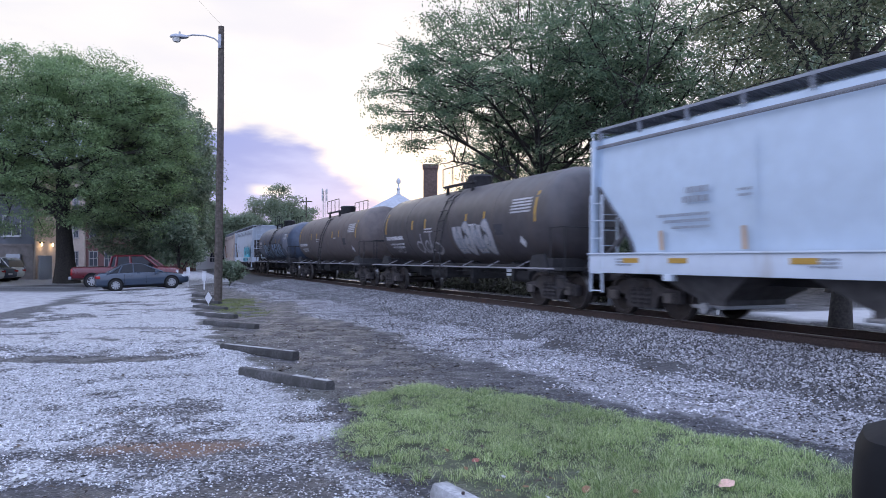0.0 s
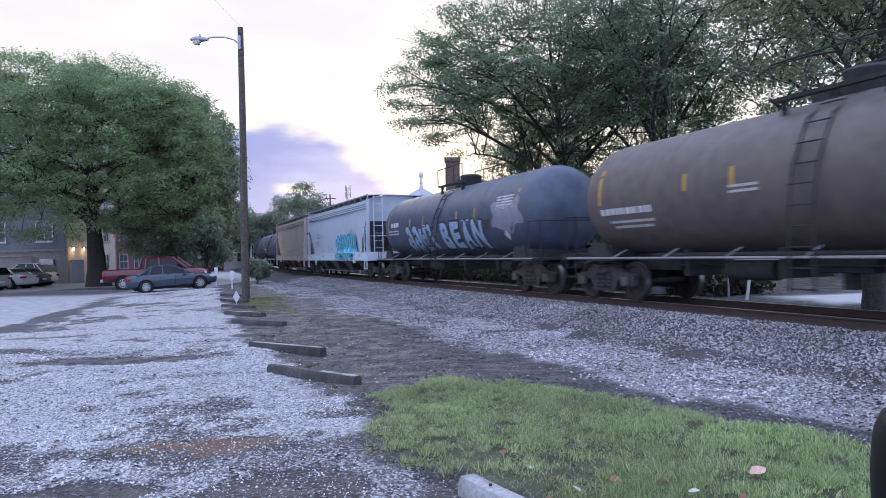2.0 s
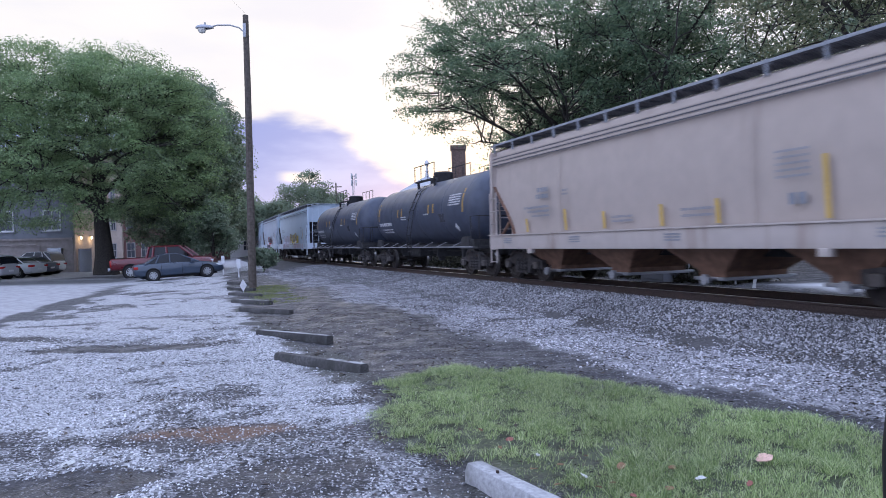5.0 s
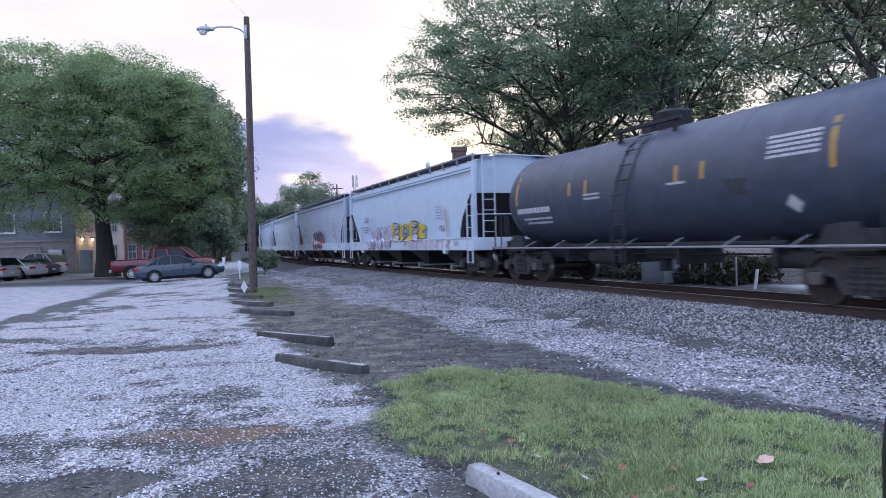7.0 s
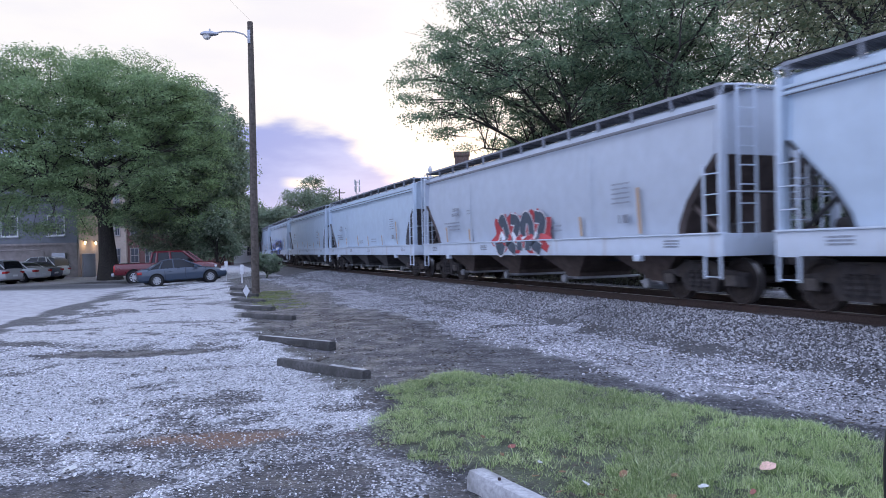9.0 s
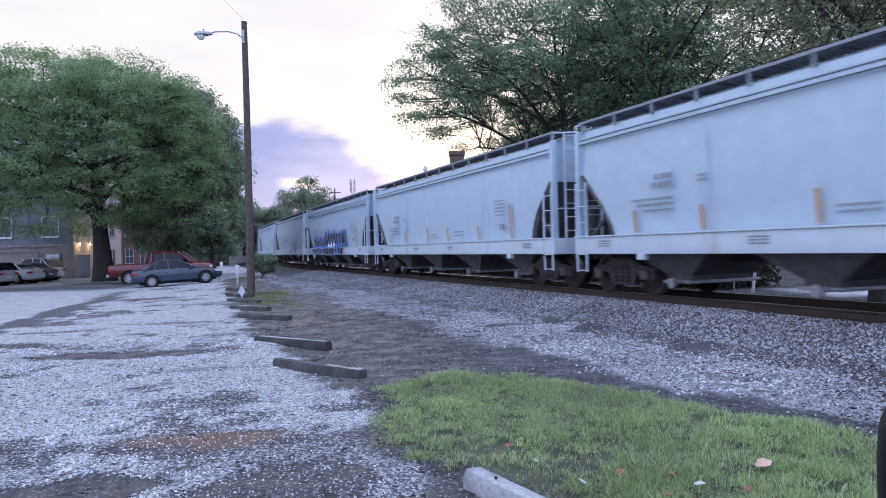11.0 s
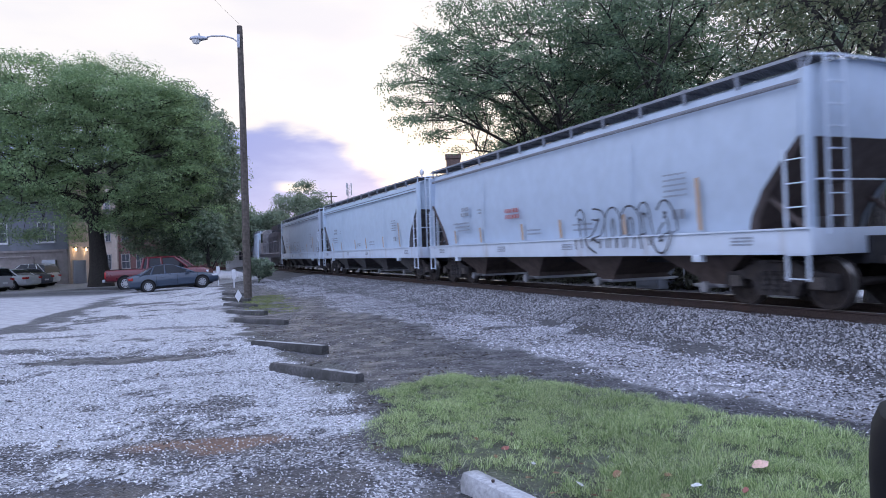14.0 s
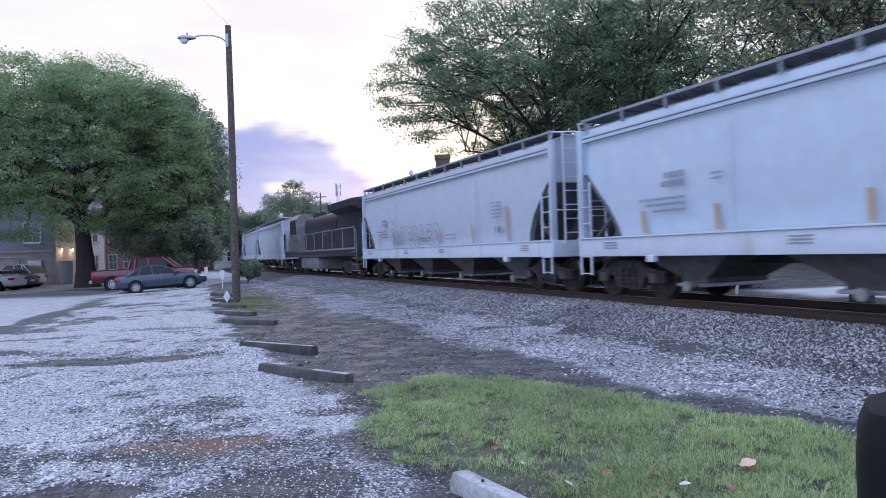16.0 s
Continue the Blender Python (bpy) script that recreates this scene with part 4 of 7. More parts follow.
M["leaf_oak"] = island_shader("mid_green_leaves", [(0.143, 0.208, 0.118), (0.201, 0.288, 0.149), (0.269, 0.372, 0.186), (0.366, 0.473, 0.248)], 0.5, 0.62)
M["leaf_dark"] = island_shader("dark_glossy_leaves", [(0.125, 0.175, 0.119), (0.175, 0.241, 0.158), (0.234, 0.307, 0.198), (0.366, 0.410, 0.317)], 0.32, 0.5, 0.6)
M["leaf_tall"] = island_shader("tall_tree_leaves", [(0.098, 0.155, 0.103), (0.144, 0.213, 0.133), (0.196, 0.276, 0.169), (0.265, 0.345, 0.211)], 0.45, 0.66)
M["leaf_broad"] = island_shader("broad_olive_leaves", [(0.11, 0.14, 0.085), (0.17, 0.205, 0.12), (0.24, 0.265, 0.155), (0.34, 0.33, 0.22)], 0.4, 0.6)
# Far leaf tones are lightened to paint in the haze of distance.
M["leaf_far"] = island_shader("hazy_distant_leaves", [(0.17, 0.22, 0.16), (0.22, 0.275, 0.19), (0.28, 0.33, 0.235)], 0.8, 0.5)


def at_view(x, dist):
    """A place on the ground in the direction given by its tangent to the right, dist metres ahead."""
    return x * dist, dist


def build_trees():
    tree("broad round-crowned oak with mid-green leaves", (-23.4, 48.5, 0), 17.5, 0.62, 0.30, (9.5, 8.0, 6.9), (-1.3, 0, 9.1), M["leaf_oak"], 2, limbs=15, subs=11, leaves=265000, leaf=0.135, clump=0.98, droop=0.5, hollow=0.55, low=-0.74, flat=True, tier=0.42, shell=270)
    tree("dense dark magnolia behind the parked cars", (-20.0, 54.5, 0), 15, 0.4, 0.08, (4.7, 4.6, 6.9), (0, 0, 8.2), M["leaf_dark"], 5, limbs=18, subs=10, leaves=105000, leaf=0.22, clump=0.72, hollow=0.55, low=-0.97, flat=True, tier=0.8, shell=150)
    tree("small dark bushy tree beside the parking lot", (-15.6, 47.5, 0), 5, 0.14, 0.1, (1.45, 1.3, 2.4), (0, 0, 2.6), M["leaf_dark"], 15, limbs=8, subs=6, leaves=14000, leaf=0.17, clump=0.42, tier=0.7)
    # trees behind the train
    tree("tall spreading tree with airy drooping foliage", (8.0, 40.0, 0.2), 18, 0.36, 0.22, (9.7, 8.0, 8.3), (-1.4, 0, 9.3), M["leaf_tall"], 8, limbs=18, subs=11, leaves=118000, leaf=0.125, clump=0.74, droop=0.45, hollow=0.3, low=-0.16, tier=0.4, shell=160)
    tree("tall upright tree with forking limbs behind the railway", (12.4, 37.0, 0.22), 21, 0.34, 0.2, (6.4, 6.5, 8.4), (-0.6, 0, 11.2), M["leaf_tall"], 14, limbs=15, subs=10, leaves=60000, leaf=0.135, clump=0.7, droop=0.3, hollow=0.3, low=-0.95, tier=0.45, shell=130)
    tree("round dense green tree beyond the railway", (6.9, 46.0, 0.2), 11, 0.22, 0.15, (4.2, 4.0, 4.3), (0, 0, 6.3), M["leaf_tall"], 23, limbs=11, subs=8, leaves=30000, leaf=0.14, clump=0.7, hollow=0.4, low=-0.9, tier=0.5, shell=70)
    tree("broad-leaved tree close behind the railway", (10.1, 16.1, 0.2), 18, 0.19, 0.34, (4.6, 4.2, 4.9), (1.9, 1.9, 9.4), M["leaf_broad"], 11, limbs=15, subs=9, leaves=42000, leaf=0.115, clump=0.5, droop=0.2, hollow=0.35, low=-0.85, tier=0.6, shell=90)
    tree("dark dense evergreen behind the railway", (21.0, 33.5, 0.22), 18, 0.45, 0.15, (6.8, 6.5, 7.6), (0, 0, 9.6), M["leaf_dark"], 17, limbs=14, subs=10, leaves=26000, leaf=0.20, clump=0.8, hollow=0.4, low=-0.9, tier=0.6)
    # distance
    for k, (tx, d, h, w) in enumerate(((-0.195, 118, 14.2, 5.6), (-0.165, 132, 12.5, 6.0), (-0.235, 150, 10, 6), (-0.27, 96, 9, 4.5), (-0.31, 110, 12, 6), (-0.35, 120, 11, 6), (-0.12, 160, 9, 6))):
        x, y = at_view(tx, d)
        tree("distant round-topped green tree", (x, y, 0), h, 0.3, 0.2, (w, w, h * 0.42), (0, 0, h * 0.56), M["leaf_far"], 30 + k, limbs=9, subs=6, leaves=19000, leaf=0.27, clump=1.15, tier=0.6)
    tree("low dark roadside shrub near the track", (-11.6, 45.0, 0), 1.6, 0.06, 0.1, (1.0, 0.8, 0.75), (0, 0, 0.85), M["leaf_dark"], 44, limbs=7, subs=5, leaves=6000, leaf=0.13, clump=0.25, category="shrub")


build_trees()


# ---- train ----
M["axle_cap"] = shader("worn_axle_box_steel", (0.12, 0.105, 0.10), 0.7, 0.2, vary=0.4, grain=10)
MESH = {}


def shared(key, make, material):
    if key not in MESH:
        bm = bmesh.new()
        make(bm)
        MESH[key] = mesh_of(key, bm, material)
    return MESH[key]


def make_wheel(bm, side):
    prof = ((0.0, -0.06), (0.12, -0.075), (0.17, -0.03), (0.34, -0.02), (0.38, -0.065), (0.455, -0.065), (0.458, 0.055), (0.485, 0.06), (0.485, 0.085), (0.40, 0.085), (0.34, 0.03), (0.16, 0.03), (0.13, 0.08), (0.0, 0.08))
    c = side * 0.79
    rings = [[(r * math.cos(k * math.tau / 28), c - side * o, r * math.sin(k * math.tau / 28)) for k in range(28)] for r, o in prof if r > 0]
    bm_rings(bm, rings)


def wheelset(parent, x):
    ob = part("wheelset", shared("axle", lambda bm: bm_rod(bm, (0, -0.98, 0), (0, 0.98, 0), 0.075, seg=12), M["wheel"]), None, parent, "pair of rusty steel wheels on an axle")
    ob.location = (x, 0, 0.457)
    return ob


def wheelset_mesh():
    bm = bmesh.new()
    bm_rod(bm, (0, -0.98, 0), (0, 0.98, 0), 0.075, seg=12)
    for s in (-1, 1):
        make_wheel(bm, s)
        for k in range(6):
            a = k * math.tau / 6
            bm_rod(bm, (0.24 * math.cos(a), s * 0.80, 0.24 * math.sin(a)), (0.24 * math.cos(a), s * 0.825, 0.24 * math.sin(a)), 0.025, seg=6)
    me = mesh_of("wheelset", bm, M["wheel"])
    me.materials.append(M["tread"])
    for p in me.polygons:
        r = math.hypot(p.center.x, p.center.z)
        if abs(p.normal.y) < 0.5 and 0.44 < r < 0.47:
            p.material_index = 1
    return me


MESH["axle"] = wheelset_mesh()
AXLES = []


def truck(car, x, axles=2):
    """A freight bogie: cast side frames, springs, bolster and wheelsets."""
    half = 0.89 if axles == 2 else 1.85

    def frames(bm):
        for s in (1,):
            y0, y1 = s * 0.93, s * 1.07
            top = [(-half - 0.3, 0.36), (-half - 0.3, 0.62), (-half + 0.15, 0.68), (-0.36, 0.86), (0.36, 0.86), (half - 0.15, 0.68), (half + 0.3, 0.62), (half + 0.3, 0.36),
                   (half + 0.12, 0.34), (half - 0.1, 0.52), (half - 0.32, 0.50), (0.42, 0.22), (-0.42, 0.22), (-half + 0.32, 0.50), (-half + 0.1, 0.52), (-half - 0.12, 0.34)]
            bm_prism(bm, top, min(y0, y1), max(y0, y1))

    def spring(bm):
        rings = []
        for j in range(9):
            rings.append([((0.08 if j % 2 else 0.06) * math.cos(k * math.tau / 10), (0.08 if j % 2 else 0.06) * math.sin(k * math.tau / 10), 0.29 + j * 0.047) for k in range(10)])
        bm_rings(bm, rings)

    ob = part("truck", shared("bolster", lambda bm: bm_box(bm, -0.2, 0.2, -1.12, 1.12, 0.66, 0.82, 0.04), M["truck"]), None, car, "grimy cast steel bogie")
    ob.location = (x, 0, 0)
    for s in (1, -1):
        part("side_frame", shared("side_frame%d" % axles, frames, M["truck"]), None, ob).rotation_euler.z = 0 if s > 0 else math.pi
        for k in (-1, 1):
            part("axle_box", shared("axle_box", lambda bm: bm_box(bm, -0.13, 0.13, -0.06, 0.06, 0.36, 0.57, 0.03), M["axle_cap"]), None, ob).location = (k * half, s * 1.10, 0)
        for k in (-0.22, 0, 0.22):
            part("spring", shared("spring", spring, M["truck"]), None, ob).location = (k, s * 1.07, 0)
    for k in (-1, 1):
        part("brake_beam", shared("brake_beam", lambda bm: bm_box(bm, -0.06, 0.06, -0.9, 0.9, 0.28, 0.42, 0.02), M["truck"]), None, ob).location.x = k * (half - 0.52)
    for a in ((-half, half) if axles == 2 else (-half, 0, half)):
        AXLES.append(wheelset(ob, a))
    return ob


def coupler(car, xe, d):
    def make(bm):
        bm_box(bm, 0, 0.62, -0.07, 0.07, 0.76, 0.90, 0.02)
        bm_box(bm, 0.5, 0.78, -0.16, 0.13, 0.70, 0.98, 0.05)
        bm_path(bm, [(0.0, 0.3, 0.78), (0.2, 0.3, 0.62), (0.45, 0.26, 0.52), (0.72, 0.2, 0.55)], 0.03)
    ob = part("coupler", shared("coupler", make, M["truck"]), None, car)
    ob.matrix_basis = pose(xe, 0, 0, 0, 0, 0 if d > 0 else 180)


def reflectors(car, y, z0, z1, xs, w=0.09, mat="yellow"):
    for x in xs:
        boxpart("reflector", (x - w / 2, x + w / 2, min(y, y + 0.006), max(y, y + 0.006), z0, z1), M[mat], car, "faded yellow reflector strip")


def side_y(z):
    """Half width of a hopper's bowed side sheet."""
    return 1.47 + 0.075 * math.sin(math.pi * min(max((z - 1.4) / 2.5, 0), 1))


def tank_y(radius, zc):
    return lambda z: math.sqrt(max(radius ** 2 - (z - zc) ** 2, 0.01))


def decal(bm, pts, surf, lift):
    """A flat outline in (x, z), laid on a side surface; drawn as a fan of thin quads."""
    cx, cz = sum(p[0] for p in pts) / len(pts), sum(p[1] for p in pts) / len(pts)
    rows = [[(cx + (x - cx) * f, cz + (z - cz) * f) for x, z in pts] for f in (0.02, 0.5, 1.0)]
    vs = [[bm.verts.new((x, surf(z) + lift, z)) for x, z in row] for row in rows]
    n = len(pts)
    for a, b in zip(vs, vs[1:]):
        for k in range(n):
            bm.faces.new((a[k], a[(k + 1) % n], b[(k + 1) % n], b[k]))
    bm.faces.new(vs[0])


def ribbon(bm, pts, width, surf, lift):
    prev = None
    for i, (x, z) in enumerate(pts):
        x2, z2 = pts[min(i + 1, len(pts) - 1)]
        x1, z1 = pts[max(i - 1, 0)]
        dx, dz = x2 - x1, z2 - z1
        l = math.hypot(dx, dz) + 1e-6
        ox, oz = -dz / l * width / 2, dx / l * width / 2
        pair = [bm.verts.new((x + k * ox, surf(z + k * oz) + lift, z + k * oz)) for k in (1, -1)]
        if prev:
            bm.faces.new((prev[0], pair[0], pair[1], prev[1]))
        prev = pair


def spline(pts, n=8):
    out = []
    P = [pts[0]] + list(pts) + [pts[-1]]
    for i in range(1, len(P) - 2):
        for k in range(n):
            t = k / n
            out.append(tuple(0.5 * (2 * P[i][c] + (P[i + 1][c] - P[i - 1][c]) * t + (2 * P[i - 1][c] - 5 * P[i][c] + 4 * P[i + 1][c] - P[i + 2][c]) * t * t
                                    + (3 * P[i][c] - P[i - 1][c] - 3 * P[i + 1][c] + P[i + 2][c]) * t ** 3) for c in (0, 1)))
    out.append(pts[-1])
    return out


def paint(name, col):
    if name not in M:
        M[name] = shader(name, col, 0.6, vary=0.2, grain=12, stain_scale=4)
    return M[name]


def graffiti(car, surf, x0, x1, z0, z1, cloud, fill, line, seed, letters=5, edge=None, cloud2=None, spiky=0.2, grow=1.0):
    """Sprayed lettering as plain shapes: a cloud behind, plump filled strokes, outlines over them."""
    rng = random.Random(seed)
    ob = None

    def layer(name, make, material, parent, label=""):
        bm = bmesh.new()
        make(bm)
        return part(name, bm, material, parent, label)

    w = (x1 - x0) / letters

    def clouds(bm, lift=0.006):
        for k in range(letters + 1):
            cx = x0 + (x1 - x0) * (k + 0.5) / (letters + 1)
            n = 22
            ph = rng.uniform(0, 6)
            pts = []
            for j in range(n):
                a = j * math.tau / n
                r = 1 + spiky * math.sin(5 * a + ph) + rng.uniform(-spiky, spiky) * 0.7
                pts.append((cx + math.cos(a) * w * 0.78 * grow * r, max(1.03, (z0 + z1) / 2 + math.sin(a) * (z1 - z0) * 0.52 * grow * r)))
            decal(bm, pts, surf, lift + 0.0006 * k)

    if cloud:
        ob = layer("graffiti_cloud", clouds, cloud, car, "sprayed graffiti background")
    if cloud2:
        layer("graffiti_patch", lambda bm: [decal(bm, [(x0 + w * (k + 0.5) + math.cos(a * math.tau / 9) * w * rng.uniform(0.1, 0.35), z1 - 0.1 + math.sin(a * math.tau / 9) * rng.uniform(0.08, 0.22)) for a in range(9)], surf, 0.0115 + 0.0004 * k) for k in range(letters)], cloud2, ob or car, "second graffiti colour")
    strokes = []
    for k in range(letters):
        cx = x0 + w * (k + 0.5)
        h = z1 - z0
        kind = rng.choice(("arch", "bar", "ess", "loop", "zig"))
        a, b = cx - w * 0.3, cx + w * 0.3
        j = lambda s=0.05: rng.uniform(-s, s) * h
        lo, hi = z0 + h * 0.06, z1 - h * 0.1
        pts = {"arch": [(a, lo), (a + j(), hi - 0.2 * h), (cx, hi + j()), (b, hi - 0.25 * h), (b + j(), lo)],
               "bar": [(cx - 0.1 * w + j(), lo), (cx + j(), (lo + hi) / 2), (cx + 0.1 * w, hi), (b, hi - 0.1 * h)],
               "ess": [(b, hi), (a, hi - 0.1 * h), (cx, (lo + hi) / 2 + j()), (b, lo + 0.2 * h), (a, lo)],
               "loop": [(b, hi - 0.15 * h), (cx, hi), (a, (lo + hi) / 2), (cx, lo), (b, lo + 0.2 * h), (cx, (lo + hi) / 2)],
               "zig": [(a, hi), (a + 0.1 * w, lo), (cx, (lo + hi) / 2 + 0.1 * h), (b - 0.1 * w, lo), (b, hi)]}[kind]
        strokes.append(spline(pts))
    wide = min(w * 0.43, (z1 - z0) * 0.36)
    for i, s in enumerate(strokes):
        base = ob or car
        if edge:
            base = layer("graffiti_outline", lambda bm: ribbon(bm, s, wide * 1.28, surf, 0.014 + 0.0005 * i), edge, base, "pale graffiti outline")
        if fill:
            layer("graffiti_stroke", lambda bm: ribbon(bm, s, wide, surf, 0.018 + 0.0005 * i), fill, ob or car, "plump sprayed letter stroke")
        for sgn in (1, -1) if line else ():
            q = []
            for m in range(len(s)):
                (xa, za), (xb, zb) = s[max(m - 1, 0)], s[min(m + 1, len(s) - 1)]
                l = math.hypot(xb - xa, zb - za) + 1e-6
                q.append((s[m][0] - sgn * (zb - za) / l * wide * 0.5, s[m][1] + sgn * (xb - xa) / l * wide * 0.5))
            layer("graffiti_line", lambda bm: ribbon(bm, q, 0.045, surf, 0.022 + 0.0005 * i), line, ob or car, "thin graffiti outline")


def scrawl(car, surf, x0, x1, z0, z1, material, pen):
    """A hasty sprayed word in looping strokes; u runs from x1 down to x0."""
    for way in (((0.22, 0.55), (0.08, 0.62), (0.0, 0.4), (0.1, 0.15), (0.22, 0.35), (0.26, 0.95), (0.24, 0.4), (0.34, 0.1)),
                ((0.42, 0.6), (0.34, 0.4), (0.42, 0.15), (0.54, 0.35), (0.5, 0.62), (0.42, 0.6)),
                ((0.58, 0.4), (0.68, 1.0), (0.62, 0.55), (0.64, 0.15), (0.8, 0.1), (0.98, 0.3), (0.9, 0.5), (0.76, 0.6))):
        bm = bmesh.new()
        ribbon(bm, spline([(x1 - u * (x1 - x0), z0 + v * (z1 - z0)) for u, v in way]), pen, surf, 0.012)
        part("graffiti_stroke", bm, material, car, "pale looping spray stroke")


def lettering(car, surf, text, x0, x1, z0, z1, fill, line, lean=0.12, fat=0.035):
    """Readable sprayed letters, each one a part, bent onto the side; the text runs from x1 down to x0."""
    w = (x1 - x0) / len(text)
    for k, ch in enumerate(text):
        under = None
        for name, material, grow, lift in (("letter_outline", line, fat * 2.1, 0.016), ("letter", fill, fat, 0.022)):
            cu = bpy.data.curves.new("letter", "FONT")
            cu.body, cu.size, cu.offset, cu.resolution_u = ch, 1.0, grow, 6
            ob = bpy.data.objects.new("letter", cu)
            me = bpy.data.meshes.new_from_object(ob)
            bpy.data.objects.remove(ob)
            bpy.data.curves.remove(cu)
            bm = bmesh.new()
            bm.from_mesh(me)
            bpy.data.meshes.remove(me)
            bmesh.ops.remove_doubles(bm, verts=bm.verts, dist=1e-4)
            us, vs = [v.co.x for v in bm.verts], [v.co.y for v in bm.verts]
            if under is None:
                under, box = car, (min(us), max(us), min(vs), max(vs))
            for v in bm.verts:
                a, b = (v.co.x - box[0]) / (box[1] - box[0]), (v.co.y - box[2]) / (box[3] - box[2])
                b += 0.05 * math.sin(5 * a + 2 * k)
                v.co = (x1 - w * (k + 0.04 + 0.98 * a) - lean * w * (b - 0.5), 0, z0 + (z1 - z0) * b)
            for j in range(1, 12):
                geom = bm.verts[:] + bm.edges[:] + bm.faces[:]
                bmesh.ops.bisect_plane(bm, geom=geom, plane_co=(0, 0, z0 + (z1 - z0) * (j / 12 * 1.2 - 0.1)), plane_no=(0, 0, 1))
            for v in bm.verts:
                v.co.y = surf(v.co.z) + lift + 0.0006 * k
            under = part(name, bm, material, under, "sprayed graffiti letter" if name == "letter" else "dark edge of a graffiti letter")


def stencil(car, surf, rows, material, label="stencilled markings"):
    """Plain bars in place of small lettering; rows: (x from, x to, z, height)."""
    rng = random.Random(int(rows[0][0] * 97) + len(rows))
    for x0, x1, z, h in rows:
        bm = bmesh.new()
        x = x0
        while x < x1 - 0.02:
            l = min(h * rng.uniform(0.7, 1.6), x1 - x)
            pts = [(x, z), (x + l * 0.7, z), (x + l * 0.7, z + h), (x, z + h)]
            vs = [bm.verts.new((a, surf(b) + 0.005, b)) for a, b in pts]
            bm.faces.new(vs)
            x += l
        part("marking", bm, material, car, label)


def hopper(label, length, paint_mat, sill_mat, seed, bays=4, ribs=2, end_mat=None, stripe=None):
    """A covered hopper wagon; the origin is on the rail top at its middle, x along the track, +y the near side."""
    car = thing("hopper_wagon", label, "railway wagon", "wagons of the freight train")
    rng = random.Random(seed)
    end_mat = end_mat or paint_mat
    xe = length / 2 - 0.62
    zt = 4.02

    def xend(z):
        """Where the side sheet ends at a height: upright, then cut back in a curve over the end platform."""
        return xe - 0.12 - float(np.interp(z, (1.3, 1.65, 2.1, 2.95), (1.18, 1.08, 0.80, 0.0)))

    # body: sheets, slope ends and roof in one skin
    bm = bmesh.new()
    rings = []
    for z in (1.30, 1.40, 1.65, 2.1, 2.4, 2.7, 2.95, 3.2, 3.45, 3.7, zt):
        x, y, r = xend(z), side_y(z), 0.10
        ring = []
        for sx, sy in ((1, 1), (-1, 1), (-1, -1), (1, -1)):
            ring.append((sx * (x - (r if sx * sy > 0 else 0)), sy * (y - (0 if sx * sy > 0 else r)), z))
            ring.append((sx * (x - (0 if sx * sy > 0 else r)), sy * (y - (r if sx * sy > 0 else 0)), z))
        rings.append(ring)
    for f, z in ((0.985, zt + 0.03), (0.72, zt + 0.17), (0.38, zt + 0.25), (0.02, zt + 0.27)):
        rings.append([(p[0], p[1] * f, z) for p in rings[10]])
    bm_rings(bm, rings)
    hull = part("body", bm, paint_mat, car)
    # Slope ends take the dark end colour, so their shade is painted in.
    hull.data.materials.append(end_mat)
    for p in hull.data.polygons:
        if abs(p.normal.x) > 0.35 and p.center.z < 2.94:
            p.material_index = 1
    # two welded seams show as slight ribs
    n = 2
    for k in range(n):
        bm = bmesh.new()
        x = -xend(2.2) + 2 * xend(2.2) * (k + 0.5) / n
        rows = [[(x - 0.02, side_y(z) - 0.006, z), (x + 0.02, side_y(z) - 0.006, z), (x + 0.012, side_y(z) + 0.0015, z), (x - 0.012, side_y(z) + 0.0015, z)] for z in (1.42, 2.0, 2.6, 3.1, 3.45)]
        bm_rings(bm, rows)
        part("side_seam", bm, paint_mat, car)
    for k in range(ribs):
        z = 3.84 - k * 0.105
        for sy in (-1, 1):
            y = sy * side_y(z)
            boxpart("top_rail", (-xe + 0.1, xe - 0.1, min(y, y + sy * 0.02), max(y, y + sy * 0.02), z, z + 0.055), stripe or paint_mat, car, "raised rail along the top", bevel=0.006)
            # Dark strip paints the shadow line that the raised rail would cast.
            boxpart("chord_groove", (-xe + 0.1, xe - 0.1, min(y, y + sy * 0.008), max(y, y + sy * 0.008), z - 0.024, z - 0.002), M["chord_shade"], car, "thin painted shadow line under the rail")
    for sy in (-1, 1):
        bm = bmesh.new()
        y0, y1 = sorted((sy * 1.50, sy * 1.60))
        bm_box(bm, -xe, xe, y0, y1, 0.97, 1.39, 0.012)
        y0, y1 = sorted((sy * 1.42, sy * 1.64))
        bm_box(bm, -xe, xe, y0, y1, 1.385, 1.42, 0.006)
        part("side_sill", bm, sill_mat, car, "broad pale side sill")
    bm = bmesh.new()
    bm_box(bm, -xe - 0.1, xe + 0.1, -0.3, 0.3, 0.78, 1.25)
    bm_box(bm, -xe, xe, -1.5, 1.5, 1.24, 1.30)
    part("centre_sill", bm, M["under"], car, "dark centre sill and floor")
    # bays, in the end colour that carries the shade under the wagon
    span = 2 * (xend(2.1) - 0.25)
    w = span / bays
    for k in range(bays):
        cx = -span / 2 + w * (k + 0.5)
        bm = bmesh.new()
        bm_rings(bm, [[(cx + a * w * 0.46, b * 1.38, 1.24) for a, b in ((-1, -1), (1, -1), (1, 1), (-1, 1))],
                      [(cx + a * 0.36, b * 0.85, 0.48) for a, b in ((-1, -1), (1, -1), (1, 1), (-1, 1))],
                      [(cx + a * 0.36, b * 0.85, 0.36) for a, b in ((-1, -1), (1, -1), (1, 1), (-1, 1))]])
